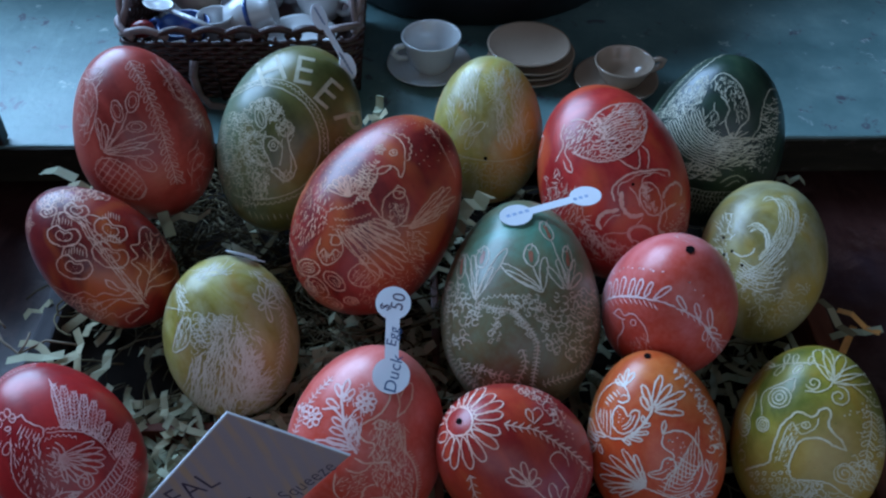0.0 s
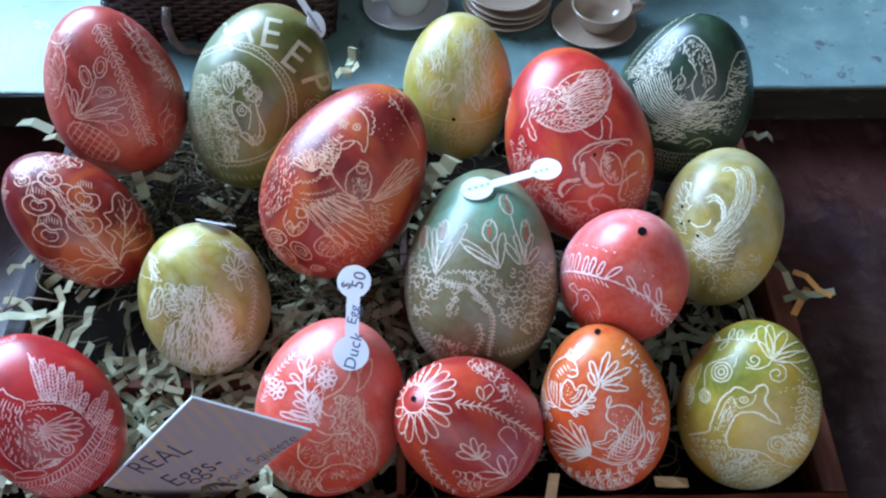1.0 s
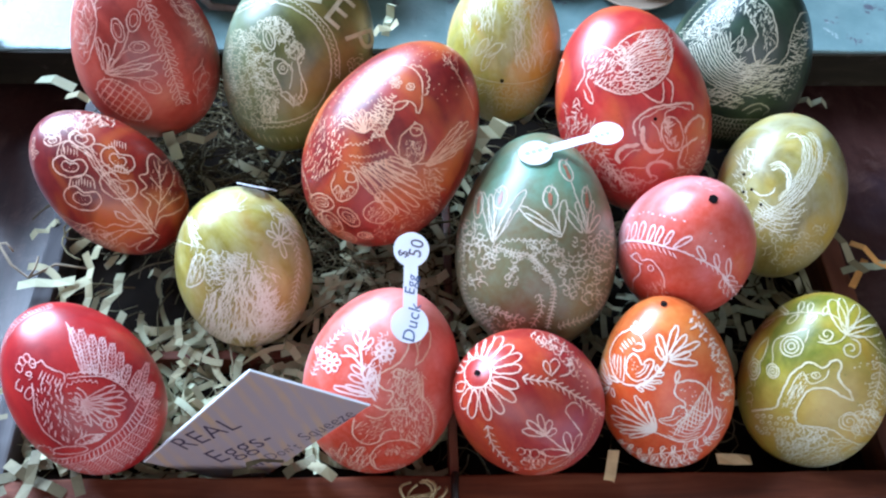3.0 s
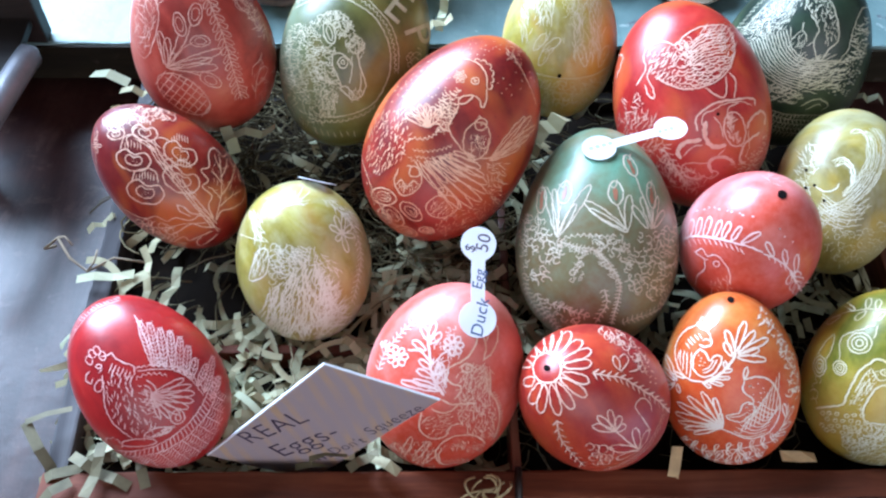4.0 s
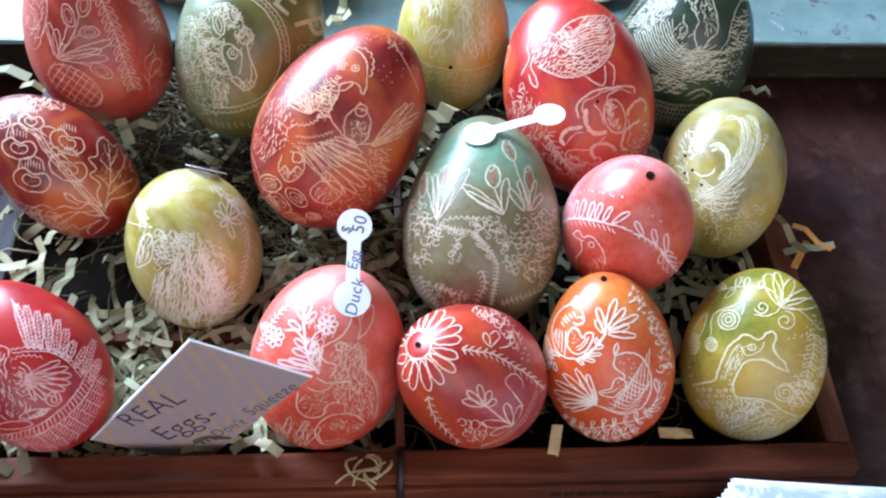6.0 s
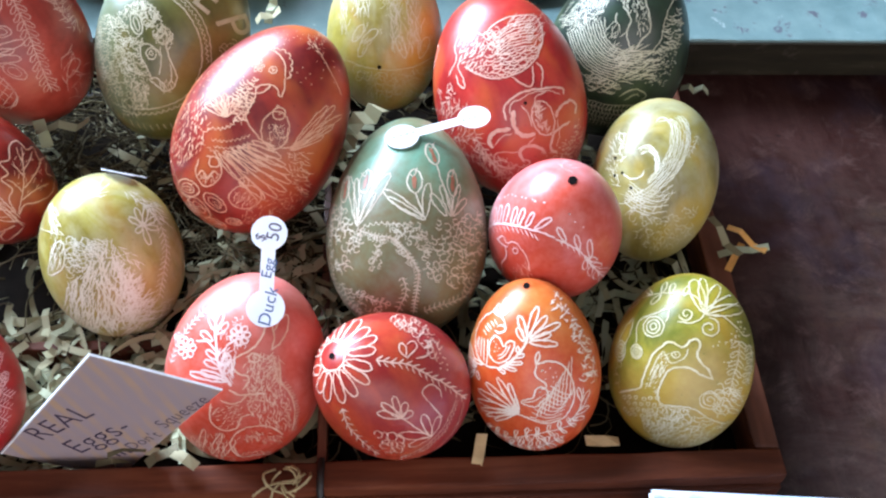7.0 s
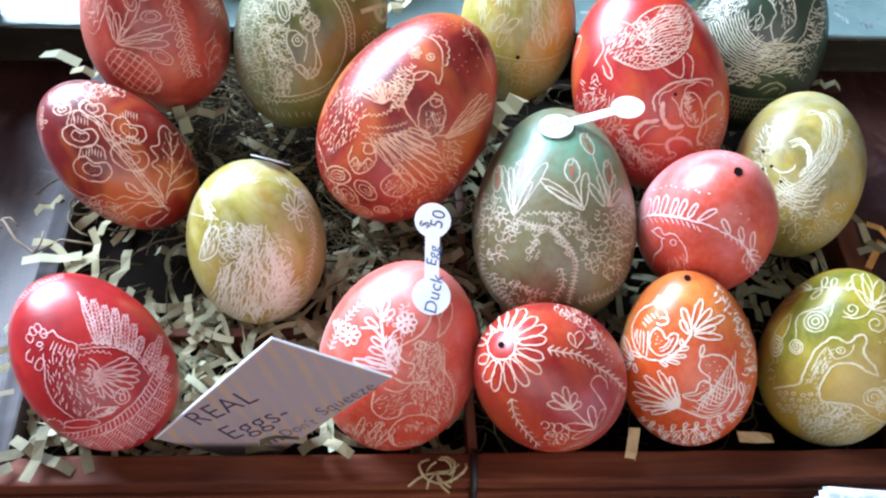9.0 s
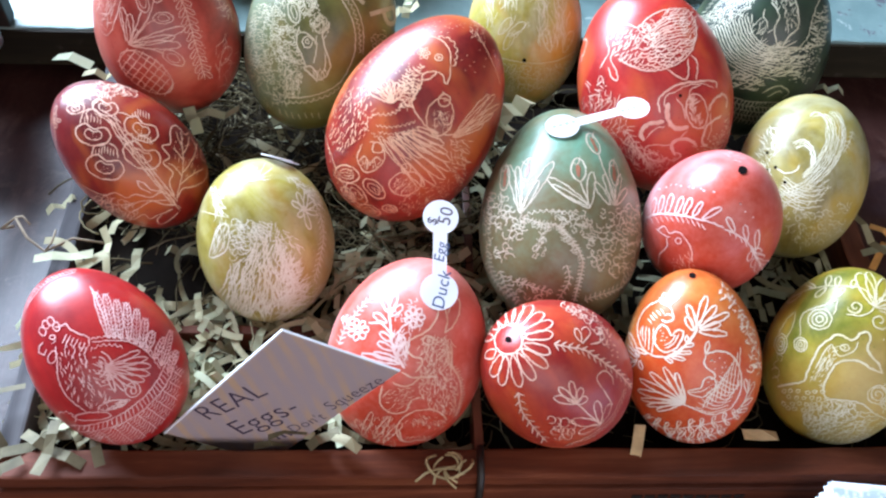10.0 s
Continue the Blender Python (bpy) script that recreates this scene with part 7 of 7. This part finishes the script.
wool = bmesh.new()
rng = random.Random(9)
made = 0
while made < 1250:
    x, y = rng.uniform(-0.125, 0.150), rng.uniform(0.170, 0.335)
    if rng.random() > (1.0 if (y > 0.235 and x < 0.01) else 0.16):
        continue
    if x < -0.085 and 0.212 < y < 0.262 and rng.random() < 0.85:
        continue
    z = heap(x, y) * rng.uniform(0.35, 1.25)
    if not clear_of_eggs((x, y, z), 1.03):
        continue
    h, p, pts, bend = rng.uniform(0, 2 * math.pi), Vector((x, y, z)), [], rng.gauss(0, 0.35)
    for i in range(9):
        pts.append(p.copy())
        h += bend + rng.gauss(0, 0.25)
        p = p + Vector((math.cos(h), math.sin(h), rng.uniform(-0.25, 0.28))) * rng.uniform(0.0022, 0.0046)
    tube_into(wool, pts, rng.uniform(0.00016, 0.00042), 4)
    made += 1
tagged(part("wood_wool", wool, WOOL), "thin brown-green wood wool fibres between the eggs", "wood wool", kind="stuff")


def loose_strip(start, heading, pitch, width, folds, fold_len, sharp, seed, material=None, lean=0, label="cream crinkled paper strip sticking out of the tray"):
    sh = Shreds(seed)
    sh.crinkle(start, heading, pitch, width, folds, fold_len, sharp, 6, lean)
    ob = sh.done("paper_strip", material or SHRED, label, "paper strip")
    ob["group"] = "loose paper strips"
    return ob


loose_strip((-0.1535, 0.3270, 0.0330), -28, 6, 0.0042, 2, 0.0095, 18, 21, label="cream paper strip bent over the tray's corner")
loose_strip((-0.1400, 0.3170, 0.0335), -10, -4, 0.0034, 4, 0.0050, 40, 22, label="cream paper strip bent over the tray's corner")
loose_strip((-0.1385, 0.3040, 0.0370), -70, 8, 0.0036, 3, 0.0038, 45, 23, label="small pale folded paper strip by the deep red egg")
loose_strip((-0.0120, 0.3370, 0.0480), 75, 25, 0.0034, 4, 0.0045, 50, 24, label="pale crinkled paper strip on the sill beside the green egg")
loose_strip((-0.0165, 0.3355, 0.0500), 20, 10, 0.0034, 3, 0.0042, 40, 25, label="pale crinkled paper strip on the sill beside the green egg")
loose_strip((0.1560, 0.3135, 0.0350), -25, 5, 0.0036, 4, 0.0038, 45, 26, label="pale folded paper strip beside the dark green egg")
loose_strip((0.1560, 0.2510, 0.0290), -70, -12, 0.0032, 3, 0.0075, 25, 27, label="cream paper strip hanging over the outer rail")
loose_strip((0.1580, 0.2380, 0.0225), 5, -2, 0.0030, 3, 0.0080, 22, 28, label="cream paper strip lying over the outer rail")
loose_strip((0.1640, 0.2500, 0.0240), -35, -6, 0.0028, 3, 0.0058, 20, 29, ORANGE_SHRED, label="orange paper strip lying over the outer rail")
loose_strip((0.1690, 0.2440, 0.0215), -120, -2, 0.0026, 2, 0.0070, 20, 30, ORANGE_SHRED, label="orange paper strip lying over the outer rail")
loose_strip((-0.0925, 0.2870, 0.0450), -72, 0, 0.0042, 4, 0.0046, 50, 31, label="cream crinkled paper strip below the brick red egg")
loose_strip((-0.0905, 0.2820, 0.0440), 2, 3, 0.0038, 3, 0.0062, 30, 32, label="cream paper strip below the brick red egg")
loose_strip((0.0328, 0.2818, 0.0560), 238, -6, 0.0066, 6, 0.0050, 42, 33, label="cream crinkled paper strip between two eggs")
loose_strip((0.0262, 0.2745, 0.0500), 222, -22, 0.0060, 5, 0.0046, 45, 34, label="cream crinkled paper strip between two eggs")
loose_strip((0.0636, 0.1680, 0.0235), -93, -28, 0.0036, 2, 0.0068, 6, 35, TAN_SHRED, label="ochre paper strip hung over the front rail")
loose_strip((0.0975, 0.1660, 0.0205), 3, 0, 0.0036, 2, 0.0050, 4, 36, TAN_SHRED, label="ochre paper strip lying behind the front rail")
loose_strip((-0.1450, 0.1760, 0.0260), -55, -25, 0.0034, 3, 0.0090, 14, 37, SHADED_SHRED, label="cream paper strip hanging over the greyed rail")
loose_strip((-0.1450, 0.1760, 0.0262), 20, 6, 0.0020, 2, 0.0090, 8, 38, SHADED_SHRED, label="cream paper strip hanging over the greyed rail")
loose_strip((-0.1420, 0.2325, 0.0235), 4, 4, 0.0034, 3, 0.0070, 10, 39, label="cream paper strip across the greyed side rail")
loose_strip((-0.1260, 0.2290, 0.0220), 40, 12, 0.0040, 2, 0.0060, 20, 40, label="cream paper strip across the greyed side rail")
for k, (x, y, z, h, f) in enumerate(((-0.1200, 0.1700, 0.0240, -80, 3), (-0.1080, 0.1680, 0.0230, -75, 2), (-0.1290, 0.1660, 0.0230, -35, 4), (-0.1150, 0.1660, 0.0220, 200, 4), (-0.1280, 0.1580, 0.0215, 215, 4), (-0.0420, 0.1670, 0.0225, 170, 2))):
    loose_strip((x, y, z), h, -8, 0.0034, f, 0.0066, 26, 50 + k, SHADED_SHRED, label="cream paper strip spilling over the front rail")

loose_strip((-0.0417, 0.1616, 0.0215), 35, 6, 0.0034, 3, 0.0040, 30, 81, SHADED_SHRED, label="pale green folded paper strip beside the card")
loose_strip((-0.0336, 0.1645, 0.0235), -40, 4, 0.0034, 2, 0.0052, 25, 82, label="cream folded paper strip beside the card")
for k, (x, y, z) in enumerate(((0.0005, 0.1560, 0.0210),)):
    nest = bmesh.new()
    r = random.Random(70)
    for j in range(6):
        a0, rad = r.uniform(0, 6.28), r.uniform(0.0035, 0.0085)
        cx, cy, sq = x + r.uniform(-0.003, 0.003), y - 0.0015 + r.uniform(-0.0015, 0.0015), r.uniform(0.5, 0.9)
        pts = [(cx + rad * math.cos(a0 + i * 0.4), cy + sq * rad * math.sin(a0 + i * 0.4), z + 0.0008 + 0.0035 * math.sin(i * 0.45 + j) ** 2) for i in range(r.randint(5, 10))]
        tube_into(nest, pts, r.uniform(0.00028, 0.00045), 5)
    for j in range(5):
        a0, ln = r.uniform(2.6, 6.6), r.uniform(0.007, 0.013)
        pts = [(x + ln * f * math.cos(a0 + 0.5 * f), y - 0.002 + 0.7 * ln * f * math.sin(a0 + 0.5 * f), z + 0.002 - 0.0012 * f) for f in (0, 0.3, 0.6, 1.0)]
        tube_into(nest, pts, 0.00040, 5)
    tagged(part("straw_curl", nest, plain("pale_straw", (0.42, 0.33, 0.16), 0.6, 0.3, 200)), "tangled pale straw curl on the front rail", "straw")
for pts, lab in (([(-0.154, 0.249, 0.021), (-0.1565, 0.246, 0.0235), (-0.152, 0.2495, 0.0255), (-0.147, 0.2425, 0.0225), (-0.1395, 0.2368, 0.0222), (-0.131, 0.2425, 0.0225), (-0.1185, 0.242, 0.020)], "curly brown dried stalk across the greyed side rail"),):
    bm = bmesh.new()
    tube_into(bm, pts, lambda f: 0.0007 * (1 - 0.4 * f), 6)
    tube_into(bm, [pts[4], (-0.137, 0.2395, 0.0245), (-0.1365, 0.244, 0.0255)], 0.0004, 5)
    tube_into(bm, [pts[2], (-0.1485, 0.2485, 0.0275), (-0.1455, 0.2455, 0.0265)], 0.0004, 5)
    tagged(part("dried_stalk", bm, plain("dried_stalk_fibre", (0.26, 0.20, 0.13), 0.8, 0.3, 200)), lab, "stalk")


# ---------------------------------------------------------------- the toy tea set on the sill
def saucer_profile(r, z0=0.0):
    return [(r * 0.45, z0), (r * 0.50, z0 + 0.0008), (r * 0.8, z0 + 0.0022), (r, z0 + 0.0042), (r * 0.995, z0 + 0.0049), (r * 0.94, z0 + 0.0045), (r * 0.75, z0 + 0.0031), (r * 0.5, z0 + 0.0021), (0.0002, z0 + 0.0019)]


def cup_profile(r, h):
    return [(r * 0.55, 0.0), (r * 0.60, 0.0006), (r * 0.72, h * 0.25), (r * 0.86, h * 0.6), (r * 0.96, h * 0.9), (r, h), (r * 0.965, h + 0.0005), (r * 0.91, h * 0.97), (r * 0.80, h * 0.55), (r * 0.62, h * 0.2), (r * 0.3, h * 0.11), (0.0002, h * 0.10)]


def toy_cup(place, r, h, turn, material, label, lug=False):
    c = thing("toy_teacup", Matrix.Translation(place) @ Matrix.Rotation(radians(turn), 4, "Z"), label, "teacup", "toy tea set")
    part("bowl", lathe(cup_profile(r, h)), material, c)
    if lug:
        pts = [(r * 0.93, 0, h * 0.86), (r * 1.22, 0, h * 0.84), (r * 1.36, 0, h * 0.70), (r * 1.2, 0, h * 0.52), (r * 0.86, 0, h * 0.46)]
    else:
        pts = [(r * 0.94, 0, h * 0.80), (r * 1.25, 0, h * 0.88), (r * 1.45, 0, h * 0.78), (r * 1.36, 0, h * 0.52), (r * 1.05, 0, h * 0.36), (r * 0.78, 0, h * 0.34)]
    part("handle", tube(pts, 0.0015, 8), material, c)
    return c


def saucer(place, r, material, label):
    ob = part("toy_saucer", lathe(saucer_profile(r)), material)
    ob.matrix_world = Matrix.Translation(place)
    return tagged(ob, label, "saucer", "toy tea set")


saucer((0.0118, 0.4055, SZ), 0.0207, PORCELAIN, "white porcelain toy saucer under a cup on the sill")
toy_cup((0.0130, 0.4055, SZ + 0.0021), 0.0145, 0.0172, 200, PORCELAIN, "white porcelain toy teacup on its saucer", True)
saucer((0.1010, 0.3905, SZ), 0.0202, SHADED_CREAM, "cream porcelain toy saucer under a cup on the sill")
toy_cup((0.1040, 0.3910, SZ + 0.0021), 0.0142, 0.0112, 12, SHADED_CREAM, "cream porcelain toy teacup on its saucer")
for k in range(3):
    saucer((0.0605 + 0.0007 * k, 0.4045 + 0.0006 * (k % 2), SZ + 0.0030 * k), 0.0213 - 0.0004 * k, SHADED_CREAM, "cream porcelain toy saucer in a stack on the sill")
bowl = part("toy_dish", lathe([(0.008, 0.0), (0.009, 0.0008), (0.0155, 0.0030), (0.0200, 0.0062), (0.0199, 0.0069), (0.0188, 0.0062), (0.0145, 0.0042), (0.0080, 0.0030), (0.0002, 0.0028)]), SHADED_CREAM)
bowl.matrix_world = Matrix.Translation((0.0598, 0.4050, SZ + 0.0083))
tagged(bowl, "cream porcelain toy dish on top of the stack", "dish", "toy tea set")

# the wicker basket with more of the tea set
BX0, BX1, BY0, BY1, BH = -0.1270, -0.0190, 0.3800, 0.4560, 0.0355
basket = thing("wicker_basket", (0, 0, 0), "small dark red-brown wicker basket holding toy china", "basket")


def basket_ring(z, grow, x0=BX0, x1=BX1, y0=BY0, y1=BY1, corner=0.010, n=8):
    pts = []
    for cx, cy, a0 in ((x1 - corner, y1 - corner, 0), (x0 + corner, y1 - corner, 90), (x0 + corner, y0 + corner, 180), (x1 - corner, y0 + corner, 270)):
        pts += [Vector((cx + (corner + grow) * math.cos(radians(a0 + 90 * i / n)), cy + (corner + grow) * math.sin(radians(a0 + 90 * i / n)), z)) for i in range(n + 1)]
    fine = []
    for a, b in zip(pts, pts[1:] + pts[:1]):
        steps = max(1, int((b - a).length / 0.0016))
        fine += [a.lerp(b, i / steps) for i in range(steps)]
    return fine


for row in range(13):
    z = SZ + 0.0015 + row * (BH - 0.005) / 12
    ring = basket_ring(z, -0.004 + 0.004 * row / 12)
    mid = Vector(((BX0 + BX1) / 2, (BY0 + BY1) / 2, z))
    wave = []
    for i, p in enumerate(ring):
        out = (p - mid).normalized()
        wave.append(p + out * 0.0008 * math.sin(math.pi * i / 3.0 + math.pi * row))
    part("woven_cane", tube(wave + wave[:1], 0.0013, 5), WICKER, basket)
ring = basket_ring(SZ + BH - 0.001, 0.0)
for i in range(0, len(ring), 6):
    part("stake", tube([Vector((ring[i].x, ring[i].y, SZ)) + (Vector(((BX0 + BX1) / 2, (BY0 + BY1) / 2, 0)) - Vector((ring[i].x, ring[i].y, 0))).normalized() * 0.003, ring[i]], 0.0009, 5), WICKER, basket)
for i in range(0, len(ring), 9):
    seg = [ring[(i + k) % len(ring)] + Vector((0, 0, 0.0045 * math.sin(math.pi * k / 13))) for k in range(14)]
    mat = WICKER if -0.115 < seg[5].x < -0.03 and seg[5].y < 0.40 else WICKER_GREY
    part("border_loop", tube(seg, 0.0017, 6), mat, basket)
for end, sx in ((BX0 + 0.002, -1), (BX1 - 0.002, 1)):
    for k in range(2):
        pts = [(end + sx * 0.002 * math.sin(i * 0.9 + k * 3.1), 0.388 + 0.06 * i / 12 + 0.001 * math.cos(i * 0.9 + k * 3.1), SZ + BH + 0.002 + 0.020 * math.sin(math.pi * i / 12)) for i in range(13)]
        part("side_handle", tube(pts, 0.0016, 6), WICKER_GREY, basket, "greyed twisted cane handle")
pts = [(-0.0932, 0.3752, 0.0560), (-0.0940, 0.3715, 0.0500), (-0.0926, 0.3700, 0.0415), (-0.0885, 0.3700, 0.0355), (-0.0800, 0.3715, 0.0330), (-0.0690, 0.3740, 0.0332), (-0.0620, 0.3760, 0.0370)]
part("front_handle", tube(pts, lambda f: 0.0021 - 0.0006 * f, 8), WICKER_GREY, basket, "curved cane loop handle")
part("basket_floor", box(BX0 + 0.006, BX1 - 0.006, BY0 + 0.006, BY1 - 0.006, SZ + 0.0005, SZ + 0.020, 0.002), WICKER, basket, smooth=False)

ZB = SZ + 0.0202
toy_cup((-0.1010, 0.3985, ZB), 0.0120, 0.0110, 160, BLUE_GLAZE, "blue-rimmed toy cup lying among the china in the basket")
sp = thing("toy_spoon", (0, 0, 0), "white china toy spoon lying across the basket", "spoon", "toy tea set")
part("handle", tube([(-0.1080, 0.4040, ZB + 0.0150), (-0.0960, 0.3960, ZB + 0.0145), (-0.0850, 0.3895, ZB + 0.0130)], 0.0013, 6), PORCELAIN, sp)
spoon_bowl = lathe([(0.0002, 0.0), (0.0042, 0.0010), (0.0055, 0.0024), (0.0050, 0.0026), (0.0036, 0.0016), (0.0003, 0.0011)], 20)
spoon_bowl.transform(Matrix.Translation((-0.1130, 0.4070, ZB + 0.0142)) @ Matrix.Rotation(radians(-30), 4, "Z") @ Matrix.Diagonal((1.5, 1, 1, 1)))
part("spoon_bowl", spoon_bowl, PORCELAIN, sp)
jug = thing("toy_jug", Matrix.Translation((-0.0720, 0.4080, ZB + 0.0085)) @ Matrix.Rotation(radians(75), 4, "Y"), "blue and white toy jug lying on its side in the basket", "jug", "toy tea set")
part("body", lathe([(0.004, -0.012), (0.008, -0.010), (0.0105, -0.003), (0.0095, 0.004), (0.0060, 0.008), (0.0068, 0.012), (0.0060, 0.012), (0.0052, 0.008), (0.0002, 0.006)], 28), PORCELAIN, jug)
part("painted_band", lathe([(0.0099, -0.0010), (0.0102, 0.0012), (0.0098, 0.0024), (0.0090, 0.0015)], 28), BLUE_GLAZE, jug, "blue painted band")
part("handle", tube([(0.0085, 0, 0.004), (0.0140, 0, 0.004), (0.0145, 0, -0.004), (0.0095, 0, -0.006)], 0.0011, 6), BLUE_GLAZE, jug)
saucer((-0.0480, 0.3990, ZB + 0.0005), 0.0170, PORCELAIN, "white porcelain toy saucer lying in the basket")
toy_cup((-0.0870, 0.4020, ZB), 0.0085, 0.0130, 60, PORCELAIN, "white porcelain toy cup in the basket")
toy_cup((-0.0400, 0.4240, ZB), 0.0140, 0.0160, -40, PORCELAIN, "white porcelain toy teapot-sized cup in the basket")
toy_cup((-0.1000, 0.4300, ZB), 0.0150, 0.0160, 100, SHADED_CREAM, "cream porcelain toy cup in the basket")
toy_cup((-0.0680, 0.4350, ZB), 0.0130, 0.0150, 20, PORCELAIN, "white porcelain toy cup at the back of the basket")
pebble = part("red_bead", Egg((0, 0, 0), (1, 0, 0.2), 0.0042, 0.006, 0.0).shell(14, 20), plain("red_glass_bead", (0.25, 0.03, 0.03), 0.25, 0.3, 200))
pebble.matrix_world = Matrix.Translation((-0.1190, 0.3935, ZB + 0.0110))
tagged(pebble, "small red bead between the china in the basket", "bead")

# a dark round pot behind the tea set
pot = part("stoneware_pot", lathe([(0.070, 0.0), (0.085, 0.004), (0.098, 0.03), (0.100, 0.06), (0.090, 0.085), (0.082, 0.092), (0.078, 0.090), (0.086, 0.06), (0.080, 0.01), (0.0002, 0.008)], 48), POT)
pot.matrix_world = Matrix.Translation((0.040, 0.5250, SZ))
tagged(pot, "dark glazed round stoneware pot standing on the sill", "pot")

# a small wooden rack at the end of the sill
rack = thing("wooden_rack", (0, 0, 0), "small dark wooden rack with a greyed rod", "rack")
part("side_panel", worn_board(-0.2400, -0.1770, 0.3480, 0.3560, SZ + 0.0006, 0.1000, 0.001, 12, 0.0003, 12), DARK_WOOD, rack, smooth=False)
part("rod", tube([(-0.1735, 0.3262, 0.0440), (-0.1742, 0.3250, 0.0450), (-0.1760, 0.3170, 0.0450), (-0.1825, 0.2900, 0.0430), (-0.1930, 0.2500, 0.0400)], lambda f: 0.0036 if f == 0 else 0.0052, 16), GREY_RIM, rack, "greyed round wooden rod")
part("bracket", box(-0.2160, -0.1800, 0.3000, 0.3480, 0.0400, 0.0440, 0.0006), DARK_WOOD, rack, smooth=False)
part("foot", box(-0.2150, -0.2070, 0.3000, 0.3080, 0.0003, 0.0400, 0.0006), DARK_WOOD, rack, smooth=False)

# ---------------------------------------------------------------- the pile of printed cards on the table
for k in range(14):
    r = random.Random(200 + k)
    zz = 0.0003 + k * 0.0034
    m = Matrix.Translation((0.1090 + r.uniform(-0.0012, 0.0012), 0.1392 + r.uniform(-0.0010, 0.0006), zz)) @ Matrix.Rotation(radians(-5.0 + r.uniform(-0.8, 0.8)), 4, "Z")
    bk = thing("booklet", m, "white printed booklet in a pile beside the tray", "booklet", "booklets in the pile")
    part("pages", box(0.0003, 0.1050, -0.1400, -0.0003, 0.0004, 0.0029, 0.0002), PAGE, bk, smooth=False)
    part("cover", box(0.0, 0.1053, -0.1403, 0.0, 0.0030, 0.0033, 0.0001), PRINTED if k == 13 else PAGE if k % 3 else PAGE_EDGE, bk, smooth=False)
    part("back_cover", box(0.0, 0.1053, -0.1403, 0.0, 0.0, 0.0003, 0.0001), PAGE_EDGE if k % 2 else PAGE, bk, smooth=False)
